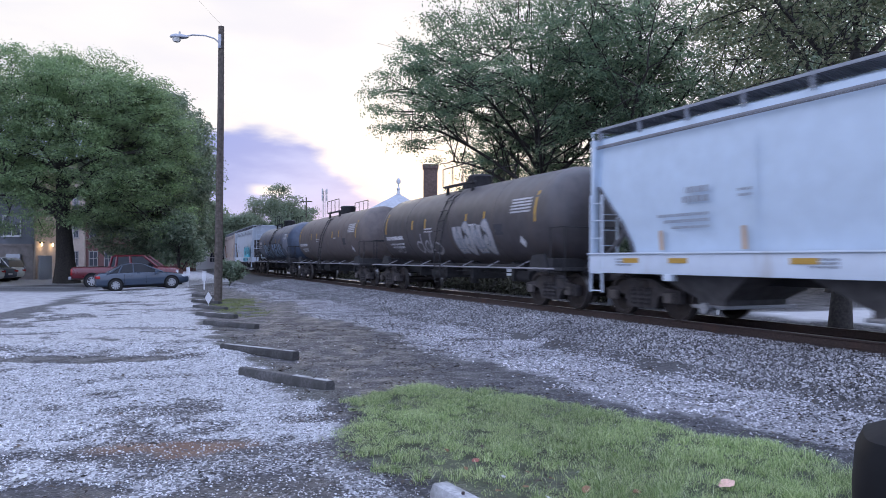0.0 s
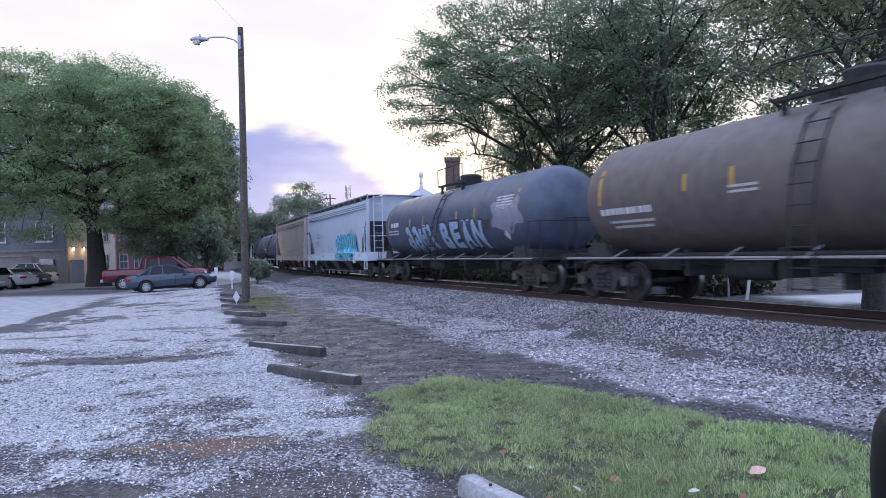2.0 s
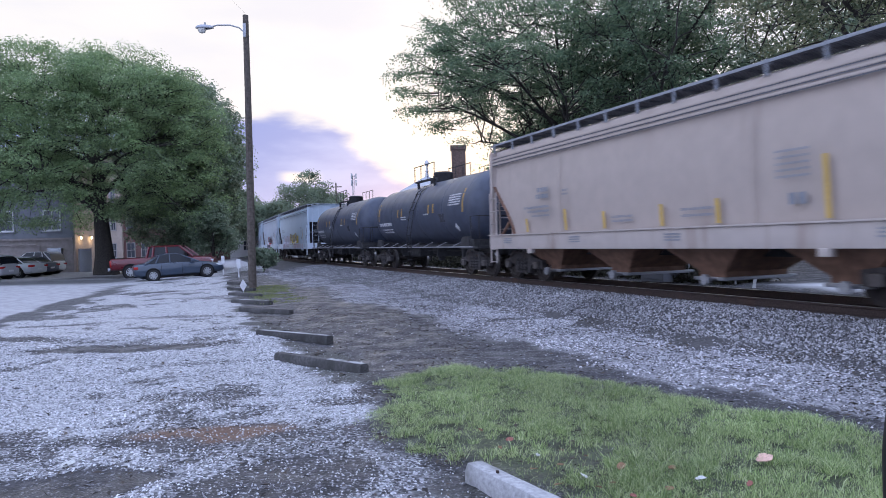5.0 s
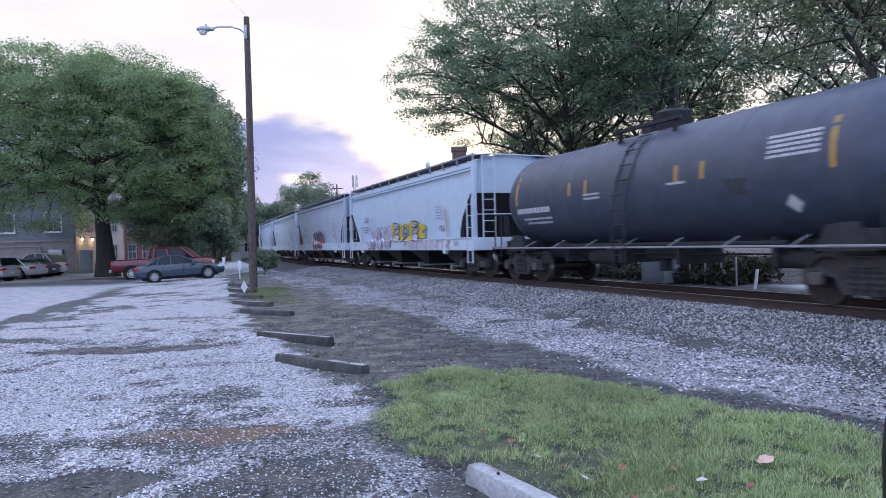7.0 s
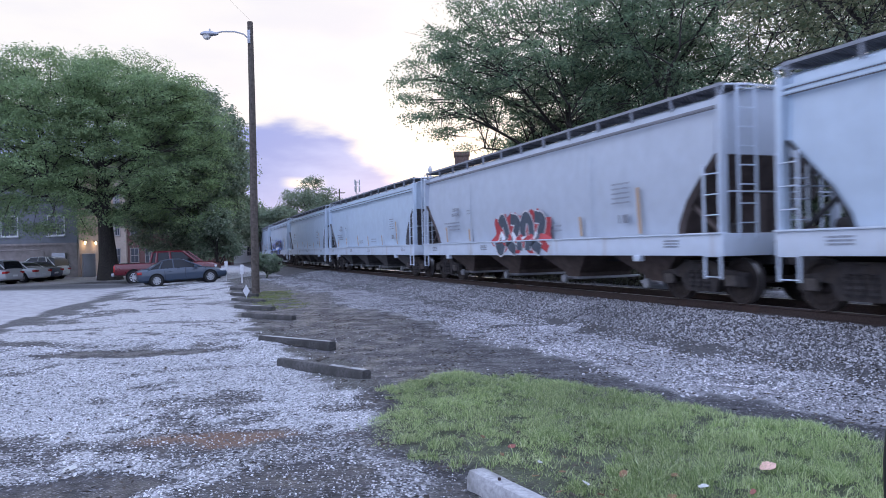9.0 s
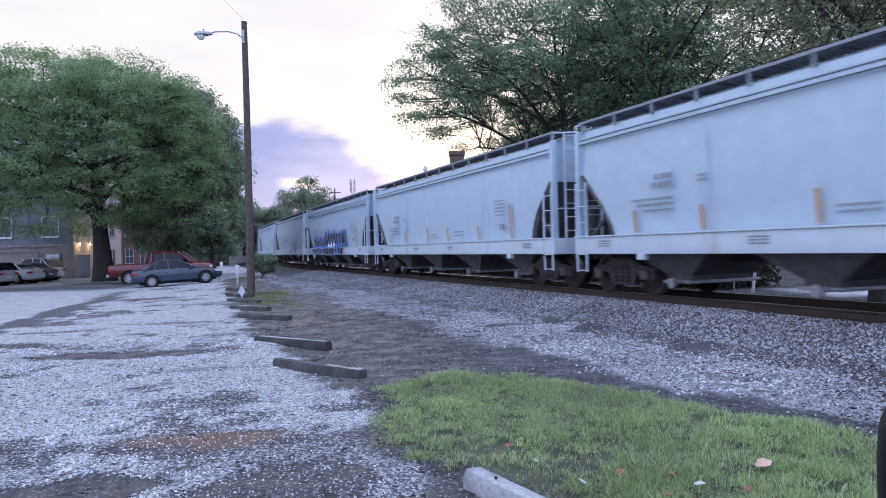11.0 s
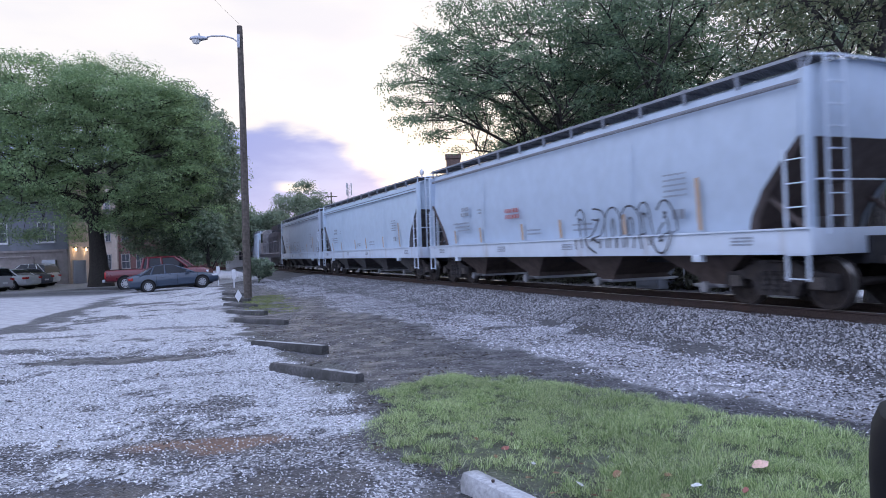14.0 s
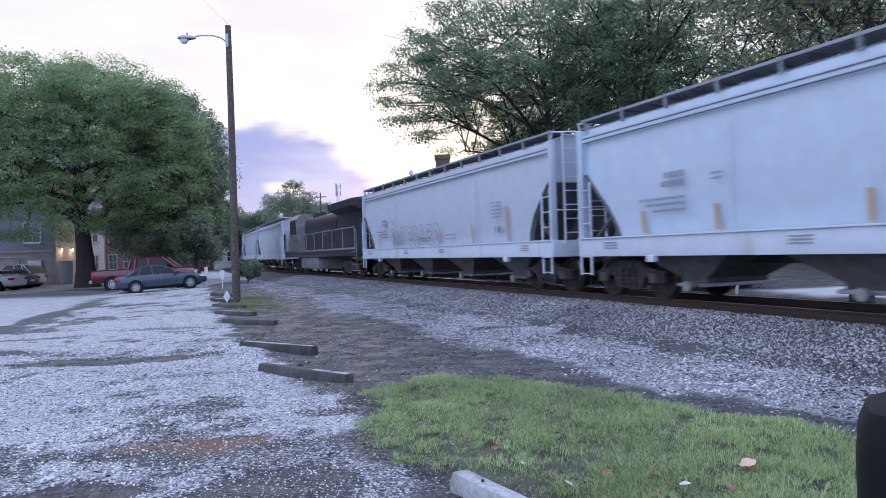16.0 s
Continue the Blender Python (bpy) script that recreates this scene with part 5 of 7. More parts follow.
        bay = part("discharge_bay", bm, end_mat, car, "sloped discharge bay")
        bm = bmesh.new()
        bm_box(bm, cx - 0.42, cx + 0.42, -0.95, 0.95, 0.30, 0.37, 0.01)
        bm_rod(bm, (cx - 0.2, -1.25, 0.33), (cx - 0.2, 1.25, 0.33), 0.035)
        bm_rod(bm, (cx - 0.2, 1.18, 0.33), (cx - 0.2, 1.27, 0.33), 0.11, seg=10)
        part("outlet_gate", bm, M["galv"], bay, "pale outlet gate with capstan")
    # ends
    for d in (-1, 1):
        bm = bmesh.new()
        x0, x1 = sorted((d * (xe - 1.5), d * xe))
        bm_box(bm, x0, x1, -1.5, 1.5, 1.16, 1.24)
        x0, x1 = sorted((d * (xe - 0.14), d * (xe + 0.02)))
        bm_box(bm, x0, x1, -1.58, 1.58, 0.96, 1.40, 0.015)
        end = part("end_platform", bm, sill_mat, car)
        for sy in (-1, 1):
            bm = bmesh.new()
            x0, x1 = sorted((d * (xe - 0.14), d * (xe - 0.02)))
            y0, y1 = sorted((sy * 1.40, sy * 1.56))
            bm_box(bm, x0, x1, y0, y1, 1.38, zt + 0.02, 0.012)
            part("end_post", bm, paint_mat, end)
            bm = bmesh.new()
            for x in (0.04, 0.46):
                xx = d * (xe - 0.02 - x)
                bm_box(bm, xx - 0.02, xx + 0.02, sy * 1.585 - 0.02, sy * 1.585 + 0.02, 0.52, 2.75 if x else 4.0)
            for k in range(6):
                z = 0.56 + k * 0.4
                bm_rod(bm, (d * (xe - 0.04), sy * 1.585, z), (d * (xe - 0.5), sy * 1.585, z), 0.013, seg=6)
            part("side_ladder", bm, sill_mat, end, "pale grab-iron ladder")
        bm = bmesh.new()
        xx = d * (xe + 0.04)
        for y in (0.75, 1.2):
            bm_box(bm, xx - 0.02, xx + 0.02, y - 0.02, y + 0.02, 1.3, 4.25)
        for k in range(8):
            bm_rod(bm, (xx, 0.75, 1.6 + k * 0.37), (xx, 1.2, 1.6 + k * 0.37), 0.013, seg=6)
        bm_rod(bm, (xx, -1.45, 2.2), (xx, 1.45, 2.2), 0.016, seg=6)
        part("end_ladder", bm, sill_mat, end, "pale end ladder")
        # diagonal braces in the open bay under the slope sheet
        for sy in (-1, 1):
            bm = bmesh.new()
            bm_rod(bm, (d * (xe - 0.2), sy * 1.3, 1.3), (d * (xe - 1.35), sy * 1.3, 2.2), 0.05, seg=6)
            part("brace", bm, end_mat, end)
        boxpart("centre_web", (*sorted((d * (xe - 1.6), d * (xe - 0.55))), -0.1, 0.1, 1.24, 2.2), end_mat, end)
        if d == (1 if seed % 2 else -1):
            bm = bmesh.new()
            bm_rod(bm, (d * (xe + 0.06), -0.5, 2.3), (d * (xe + 0.14), -0.5, 2.3), 0.28, seg=16)
            part("brake_wheel", bm, M["truck"], end)
            bm = bmesh.new()
            bm_rod(bm, (d * (xe - 1.1), 0.5, 1.45), (d * (xe - 0.4), 0.5, 1.45), 0.17, seg=12)
            part("air_reservoir", bm, M["truck"], end)
        coupler(car, d * (xe - 0.12), d)
        truck(car, d * (xe - 1.2))
    # roof walk on stanchions, and hatches
    zr = zt + 0.20
    for sy in (-1, 1):
        bm = bmesh.new()
        bm_prism(bm, [(sy * 1.42, zt - 0.02), (sy * 1.47, zt + 0.0), (sy * 1.475, zr + 0.10), (sy * 1.44, zr + 0.10), (sy * 1.40, zt + 0.06)], -0.02, 0.02, "x")
        post = mesh_of("walk_support", bm, M["walk_edge"])
        n = 13
        for k in range(n):
            part("walk_support", post, None, car, "pale bracket under the roof walk").location.x = -xe + 0.2 + (2 * xe - 0.4) * k / (n - 1)
        bm = bmesh.new()
        for k in range(7):
            y = 0.84 + k * 0.086
            y0, y1 = sorted((sy * y, sy * (y + 0.06)))
            bm_box(bm, -xe + 0.05, xe - 0.05, y0, y1, zr + 0.02, zr + 0.06)
        for k in range(26):
            x = -xe + 0.3 + (2 * xe - 0.6) * k / 25
            y0, y1 = sorted((sy * 0.86, sy * 1.44))
            bm_box(bm, x - 0.02, x + 0.02, y0, y1, zr - 0.01, zr + 0.03)
        walkway = part("roof_walk", bm, M["grating"], car, "dark roof walkway grating")
        y0, y1 = sorted((sy * 1.44, sy * 1.456))
        boxpart("walk_edge", (-xe + 0.05, xe - 0.05, y0, y1, zr + 0.03, zr + 0.085), M["walk_edge"], walkway, "pale walkway edge strip")
    for k in range(4):
        x0 = -xe + 0.6 + k * (2 * xe - 1.2) / 4
        boxpart("roof_hatch", (x0 + 0.08, x0 + (2 * xe - 1.2) / 4 - 0.08, -0.34, 0.34, zt + 0.16, zt + 0.25), M["grating"], car, bevel=0.03)
    # running rails at the roof ends
    for d in (-1, 1):
        bm = bmesh.new()
        bm_path(bm, [(d * (xe - 0.1), 1.5, zt - 0.1), (d * (xe + 0.02), 1.5, zr + 0.02), (d * (xe + 0.02), 0.9, zr + 0.06), (d * (xe + 0.02), -1.5, zr + 0.02)], 0.02, 6)
        part("grab_rail", bm, sill_mat, car)
    # markings
    stencil(car, side_y, [(xe - 3.6, xe - 3.0, 2.56, 0.12), (xe - 3.6, xe - 2.9, 2.38, 0.12), (xe - 3.6, xe - 2.2, 2.12, 0.06), (xe - 3.6, xe - 2.4, 2.0, 0.06), (xe - 3.6, xe - 2.6, 1.88, 0.05), (xe - 4.6, xe - 4.3, 2.5, 0.05), (xe - 4.6, xe - 4.3, 2.4, 0.05)], M["stencil_dark"], "small dark stencilled lettering")
    stencil(car, side_y, [(-xe + 2.9, -xe + 3.6, 2.62 - 0.11 * k, 0.04) for k in range(5)] + [(-xe + 3.0, -xe + 3.4, 1.72, 0.2), (0.2, 1.0, 1.7, 0.05), (0.2, 1.0, 1.6, 0.05), (-2.3, -1.4, 1.75, 0.05), (-2.3, -1.4, 1.62, 0.05)], M["stencil_dark"], "small dark stencilled lettering")
    stencil(car, lambda z: 1.605, [(x, x + 0.5, z, 0.035) for x in (-xe + 1.2, -1.5, 2.2, xe - 1.5) for z in (1.14, 1.2, 1.26)], M["stencil_dark"], "small sill stencils")
    for k, x in enumerate((-xe + 2.6, -xe + 5.0, -0.8, 1.3, xe - 4.4, xe - 2.3)):
        z1 = 2.5 if k == 0 else rng.uniform(1.85, 2.05)
        bm = bmesh.new()
        bm_rings(bm, [[(x - 0.05, side_y(z) - 0.003, z), (x + 0.05, side_y(z) - 0.003, z), (x + 0.05, side_y(z) + 0.006, z), (x - 0.05, side_y(z) + 0.006, z)] for z in (1.46, 1.7, z1)])
        part("reflector", bm, M["reflect_" + ("tan" if seed % 3 else "yellow")], car, "faded upright reflector strip")
    # jacking pads
    for d in (-1, 1):
        boxpart("jacking_pad", (d * (xe - 2.6) - 0.12, d * (xe - 2.6) + 0.12, 1.48, 1.62, 0.84, 0.98), sill_mat, car, bevel=0.015)
    return car


M["reflect_tan"] = shader("faded_orange_reflector", (0.50, 0.33, 0.20), 0.6, vary=0.2)
M["reflect_yellow"] = shader("yellow_reflector", (0.60, 0.40, 0.10), 0.6, vary=0.2)


def tank_car(label, length, skin, seed, radius=1.37, band=None, marks="mark_white", rails=True):
    car = thing("tank_wagon", label, "railway wagon", "wagons of the freight train")
    xe = length / 2 - 0.62
    zc = 1.10 + radius
    xt = xe - 0.36
    surf = tank_y(radius, zc)
    prof = [(-xt, 0.02), (-xt + 0.05, 0.40), (-xt + 0.2, 0.72), (-xt + 0.42, 0.90), (-xt + 0.7, 0.985), (-xt + 0.95, 1.0)]
    prof = prof + [(-xt * 0.5, 1.0), (-0.45, 1.0), (-0.44, 1.006), (0.44, 1.006), (0.45, 1.0), (xt * 0.5, 1.0)] + [(-x, r) for x, r in reversed(prof)]
    bm = bmesh.new()
    bm_rings(bm, [[(x, r * radius * math.cos(k * math.tau / 48), zc + r * radius * math.sin(k * math.tau / 48)) for k in range(48)] for x, r in prof])
    part("tank_shell", bm, skin, car)
    # weld beads round the shell
    for x in (-xt + 0.95, -xt * 0.5, xt * 0.5, xt - 0.95):
        bm = bmesh.new()
        bm_rings(bm, [[(x + o, (radius + h) * math.cos(k * math.tau / 48), zc + (radius + h) * math.sin(k * math.tau / 48)) for k in range(48)] for o, h in ((-0.03, -0.004), (-0.01, 0.008), (0.01, 0.008), (0.03, -0.004))])
        part("weld_bead", bm, skin, car)
    for d in (-1, 1):
        bm = bmesh.new()
        x0, x1 = sorted((d * (xe - 3.1), d * (xe + 0.05)))
        bm_box(bm, x0, x1, -0.3, 0.3, 0.72, 1.14, 0.02)
        x0, x1 = sorted((d * (xe - 0.5), d * xe))
        bm_box(bm, x0, x1, -1.5, 1.5, 0.98, 1.06, 0.01)
        x0, x1 = sorted((d * (xe - 1.6), d * (xe - 0.8)))
        bm_box(bm, x0, x1, -1.25, 1.25, 0.95, 1.3, 0.03)
        part("stub_sill", bm, M["under"], car, "dark stub sill and end platform")
        for y0, y1 in ((1.22, 1.34), (-1.34, -1.22)):
            bm = bmesh.new()
            bm_prism(bm, [(d * (xe - 1.9), 0.95), (d * (xe - 0.9), 0.95), (d * (xe - 1.15), 1.42), (d * (xe - 1.7), 1.38)], y0, y1)
            part("saddle", bm, M["under"], car)
        bm = bmesh.new()
        xx = d * (xe - 0.03)
        bm_path(bm, [(d * (xe - 0.6), 1.46, 1.06), (d * (xe - 0.6), 1.46, 2.1), (xx, 1.4, 2.1), (xx, -1.4, 2.1), (d * (xe - 0.6), -1.46, 2.1), (d * (xe - 0.6), -1.46, 1.06)], 0.02, 6)
        for y in (-1.4, 1.4):
            bm_rod(bm, (xx, y, 0.5), (xx, y, 2.1), 0.018, seg=6)
            for k in range(3):
                bm_rod(bm, (xx, y, 0.55 + 0.25 * k), (d * (xe - 0.45), y, 0.55 + 0.25 * k), 0.014, seg=6)
            bm_rod(bm, (d * (xe - 0.45), y, 0.5), (d * (xe - 0.45), y, 1.0), 0.018, seg=6)
        part("end_handrail", bm, M["under"], car, "dark end handrail and steps")
        coupler(car, d * (xe - 0.12), d)
        truck(car, d * (xe - 1.2))
    bm = bmesh.new()
    for y in (-1.55, 1.55):
        bm_rod(bm, (-xe + 0.3, y, 1.03), (xe - 0.3, y, 1.03), 0.026, seg=6)
        for k in range(7):
            x = -xe + 2.2 + (2 * xe - 4.4) * k / 6
            bm_rod(bm, (x, y, 1.03), (x, y * 0.72, 1.22), 0.02, seg=6)
    part("side_handrail", bm, M["rail_pale"], car, "long side handrail")
    # centre ladder, top platform, valve housing
    bm = bmesh.new()
    for x in (-0.24, 0.24):
        bm_path(bm, [(x, 1.6, 0.45), (x, 1.63, 1.6), (x, surf(2.6) + 0.1, 2.6), (x, surf(3.4) + 0.08, 3.4), (x, surf(3.9) + 0.05, 3.95)], 0.022, 6)
    for k in range(10):
        z = 0.5 + k * 0.35
        y = 1.6 if z < 1.2 else max(surf(z) + 0.09, 0.6) if z > 2.4 else 1.62
        bm_rod(bm, (-0.24, y, z), (0.24, y, z), 0.015, seg=6)
    part("centre_ladder", bm, M["under"], car, "dark centre ladder")
    zt = zc + radius
    bm = bmesh.new()
    for y in (-0.78, 0.70):
        bm_box(bm, -1.2, 1.2, y, y + 0.14, zt + 0.02, zt + 0.09)
        for x in (-1.0, 1.0):
            bm_box(bm, x - 0.04, x + 0.04, y, y + 0.1, zt - 0.3, zt + 0.04)
    part("top_platform", bm, M["under"], car)
    if rails:
        bm = bmesh.new()
        for y in (-0.8, 0.85):
            bm_rod(bm, (-1.2, y, zt + 0.72), (1.2, y, zt + 0.72), 0.02, seg=6)
            for x in (-1.2, -0.4, 0.4, 1.2):
                bm_rod(bm, (x, y, zt + 0.05), (x, y, zt + 0.72), 0.02, seg=6)
        part("platform_railing", bm, M["under"], car, "railing round the top platform")
    bm = bmesh.new()
    bm_rings(bm, [[(-0.1 + r * math.cos(k * math.tau / 20), r * math.sin(k * math.tau / 20), z) for k in range(20)] for z, r in ((zt - 0.1, 0.42), (zt + 0.3, 0.42), (zt + 0.33, 0.44), (zt + 0.36, 0.44), (zt + 0.42, 0.36), (zt + 0.44, 0.1))])
    part("valve_dome", bm, M["under"], car, "dark protective valve housing")
    bm = bmesh.new()
    bm_rod(bm, (0.75, 0, zt - 0.05), (0.75, 0, zt + 0.22), 0.26, seg=14)
    bm_rod(bm, (0.75, 0.1, zt + 0.22), (0.75, 0.1, zt + 0.34), 0.05, seg=8)
    part("manway", bm, M["under"], car)
    bm = bmesh.new()
    bm_rod(bm, (0.3, 0, 0.42), (0.3, 0, 1.15), 0.16, seg=12)
    bm_box(bm, -0.3, 0.8, -0.25, 0.25, 0.72, 1.05, 0.05)
    bm_rod(bm, (-xe + 3, 0.3, 0.85), (xe - 3, 0.3, 0.85), 0.02, seg=6)
    part("outlet_and_brake_gear", bm, M["under"], car, "dark underbody outlet and brake gear")
    for y, z, r in ((0.85, 1.08, 0.05), (-0.5, 1.06, 0.04)):
        bm = bmesh.new()
        bm_rod(bm, (-xe + 2.9, y, z), (xe - 2.9, y, z), r, seg=10)
        part("underbody_pipe", bm, M["under"], car, "dark grimy underbody pipe")
    for x0, x1, r in ((1.5, 2.7, 0.2), (-4.4, -3.4, 0.17)):
        bm = bmesh.new()
        bm_rod(bm, (x0, 0.45, 0.76), (x1, 0.45, 0.76), r, seg=14)
        part("air_reservoir", bm, M["under"], car, "dark air reservoir")
    for x in (-3.6, -0.9, 1.2, 3.7):
        boxpart("hanger_bracket", (x - 0.07, x + 0.07, -0.6, 0.7, 0.62, 1.2), M["under"], car, bevel=0.01)
    mk = M[marks]
    stencil(car, surf, [(xt - 2.6, xt - 1.55, 2.45, 0.2), (xt - 2.6, xt - 1.2, 2.25, 0.06), (xt - 2.6, xt - 1.0, 2.12, 0.06)] if seed % 2 else [(xt - 3.0, xt - 1.1, 2.05, 0.15), (xt - 3.0, xt - 1.4, 1.85, 0.06), (xt - 2.9, xt - 1.5, 1.73, 0.06)], mk, "pale stencilled lettering")
    stencil(car, surf, [(-xt + 1.4, -xt + 2.5, 2.95 - 0.09 * k, 0.05) for k in range(5)] + [(-xt + 4.6, -xt + 5.2, 2.35, 0.05), (1.1, 1.8, 2.35, 0.05), (1.1, 1.8, 2.25, 0.05)], mk, "pale stencilled lettering")
    bm = bmesh.new()
    decal(bm, [(-xt + 3.0, 2.0), (-xt + 3.5, 2.0), (-xt + 3.55, 2.32), (-xt + 2.95, 2.32)], surf, 0.004)
    part("data_plate", bm, M["mark_black"], car, "framed data plate")
    bm = bmesh.new()
    decal(bm, [(-xt + 2.05, 1.6), (-xt + 2.22, 1.77), (-xt + 2.05, 1.94), (-xt + 1.88, 1.77)], surf, 0.006)
    part("placard", bm, M["mark_white"], car, "white and red hazard placard")
    for k, x in enumerate((-xt + 1.15, -xt + 4.1, -1.7, 1.7, xt - 4.1, xt - 1.15)):
        z0, z1 = (2.3, 3.15) if k in (0, 5) else (2.4, 2.75)
        bm = bmesh.new()
        bm_rings(bm, [[(x - 0.045, surf(z) - 0.003, z), (x + 0.045, surf(z) - 0.003, z), (x + 0.045, surf(z) + 0.007, z), (x - 0.045, surf(z) + 0.007, z)] for z in (z0, (2 * z0 + z1) / 3, (z0 + 2 * z1) / 3, z1)])
        part("reflector", bm, M["yellow"], car, "yellow reflector strip")
    return car, surf


M["rail_pale"] = shader("pale_worn_handrail", (0.27, 0.265, 0.285), 0.6, 0.2, vary=0.3)


def locomotive():
    body = shader("black_locomotive_paint", (0.030, 0.033, 0.044), 0.35, vary=0.4, grain=6, stain=(0.06, 0.055, 0.055), stain_at=(0.55, 0.8), stain_scale=1.5)
    car = thing("locomotive", "black six-axle diesel road locomotive", "locomotive", "wagons of the freight train")
    xe = 21.6 / 2 - 0.5
    boxpart("frame", (-xe, xe, -1.5, 1.5, 1.1, 1.55), body, car, bevel=0.03)
    boxpart("fuel_tank", (-0.9, 4.6, -1.4, 1.4, 0.3, 1.12), shader("pale_dusty_fuel_tank", (0.24, 0.235, 0.24), 0.7, vary=0.3, grain=3), car, "dusty grey fuel tank", bevel=0.15)
    # the cab faces the far end of the line
    bm = bmesh.new()
    bm_rings(bm, [[(x, y, z) for y, z in ((-w, 1.55), (-w, 3.4), (-w * 0.85, 3.72), (-w * 0.5, 3.85), (w * 0.5, 3.85), (w * 0.85, 3.72), (w, 3.4), (w, 1.55))] for x, w in ((5.4, 0.9), (-6.9, 0.9))])
    hood = part("long_hood", bm, body, car)
    for k in range(14):
        x = -6.4 + k * 0.82
        boxpart("hood_door", (x, x + 0.74, 0.9, 0.925, 1.75, 3.3), body, hood)
    bm = bmesh.new()
    bm_rings(bm, [[(x, y, z) for y, z in ((-0.95, 3.5), (-1.58, 3.72), (-1.58, 4.08), (-0.7, 4.2), (0.7, 4.2), (1.58, 4.08), (1.58, 3.72), (0.95, 3.5))] for x in (-9.9, -4.6)])
    bm_box(bm, -9.6, -4.4, -0.95, 0.95, 1.55, 3.7, 0.03)
    part("radiator_section", bm, body, car, "flared dark radiator section")
    bm = bmesh.new()
    bm_rings(bm, [[(x, y, z) for y, z in ((-1.5, 1.55), (-1.5, 3.8), (-1.1, 4.18), (1.1, 4.18), (1.5, 3.8), (1.5, 1.55))] for x in (5.4, 8.0)])
    bm_rings(bm, [[(x, y, z) for y, z in ((-0.95, 1.55), (-0.95, h), (0.95, h), (0.95, 1.55))] for x, h in ((8.0, 3.1), (9.6, 2.8), (9.8, 2.5))])
    cab = part("cab", bm, shader("dusty_brown_black_cab_paint", (0.21, 0.20, 0.205), 0.5, vary=0.3, grain=4, stain=(0.09, 0.08, 0.08), stain_scale=1.5), car, "dusty grey cab with dark windows")
    boxpart("cab_front_post", (9.75, 9.95, 0.6, 1.5, 1.3, 3.2), M["galv"], cab, "pale grey end panel", bevel=0.03)
    for x0, x1 in ((5.7, 6.6), (6.75, 7.8)):
        boxpart("cab_window", (x0, x1, 1.5, 1.515, 2.75, 3.75), M["glass"], cab, "dark cab window")
    boxpart("walkway_edge", (-xe + 0.2, 5.3, 1.5, 1.53, 1.46, 1.56), M["rail_pale"], car, "pale walkway edge")
    boxpart("ditch_light", (xe - 0.3, xe + 0.02, 0.9, 1.15, 1.7, 1.9), glow_mat("lit_ditch_lamp", (1.0, 0.85, 0.7), 3.0), car, "small lit lamp")
    for k in range(5):
        x = 0.6 + k * 0.8
        bm = bmesh.new()
        bm_rod(bm, (x, 0.5, 3.7), (x, 0.5, 3.98 + 0.1 * (k % 2)), 0.14, seg=10)
        part("roof_stack", bm, body, hood)
    bm = bmesh.new()
    for x in (-4.0, -1.0, 2.0):
        bm_rod(bm, (x, 0, 3.8), (x, 0, 4.02), 0.5, seg=18)
    bm_box(bm, 3.2, 4.6, -0.5, 0.5, 3.8, 4.15, 0.05)
    part("roof_fan", bm, body, car)
    bm = bmesh.new()
    for y in (-1.52, 1.52):
        bm_rod(bm, (-xe + 0.2, y, 2.6), (5.2, y, 2.6), 0.03, seg=6)
        for k in range(7):
            x = -xe + 0.3 + k * 2.4
            bm_rod(bm, (x, y, 1.5), (x, y, 2.6), 0.026, seg=6)
    part("walkway_handrail", bm, M["rail_pale"], car, "pale walkway handrail")
    for d in (-1, 1):
        bm = bmesh.new()
        for k in range(4):
            bm_box(bm, *sorted((d * (xe - 0.1), d * (xe - 0.7))), 1.2, 1.55, 0.35 + 0.32 * k, 0.39 + 0.32 * k)
        bm_path(bm, [(d * (xe - 0.05), 1.5, 0.5), (d * (xe - 0.05), 1.5, 2.4), (d * (xe - 0.7), 1.5, 2.6)], 0.022)
        part("corner_steps", bm, M["rail_pale"], car)
        coupler(car, d * (xe - 0.12), d)
        truck(car, d * (xe - 3.2), 3)
    boxpart("tail_light", (-xe - 0.01, -xe + 0.03, 0.5, 0.6, 1.6, 1.7), M["redlens"], car, "red marker light")
    stencil(car, lambda z: 0.93, [(-1.6, -0.6, 2.7, 0.14), (-1.6, -0.4, 2.45, 0.1)], M["stencil_dark"], "faded lettering on the hood")
    return car


def hopper_paint(name, base, stain, at=(0.6, 0.85), scale=0.8):
    return shader(name, base, 0.55, vary=0.05, grain=3.0, stain=stain, stain_at=at, stain_scale=scale, streak=1.6, bump=0.08, bump_scale=1.2)


M["white1"] = hopper_paint("white_hopper_paint", (0.475, 0.565, 0.66), (0.455, 0.535, 0.62))
M["white2"] = hopper_paint("grey_white_hopper_paint", (0.445, 0.495, 0.565), (0.39, 0.425, 0.475))
M["white3"] = hopper_paint("dull_grey_hopper_paint", (0.43, 0.435, 0.46), (0.34, 0.32, 0.31))
M["rustwhite"] = hopper_paint("rust_streaked_white_paint", (0.425, 0.505, 0.605), (0.38, 0.33, 0.30), (0.66, 0.85), 0.9)
M["tan"] = hopper_paint("faded_tan_paint", (0.44, 0.37, 0.33), (0.34, 0.27, 0.23))
M["tan_end"] = shader("brown_rusty_end", (0.20, 0.11, 0.075), 0.8, vary=0.35, grain=6)
# Bay colours, darkened to carry the shade under wagons and slope sheets.
M["bay_grey"] = shader("shaded_grey_bay", (0.11, 0.105, 0.11), 0.8, vary=0.3, grain=5)
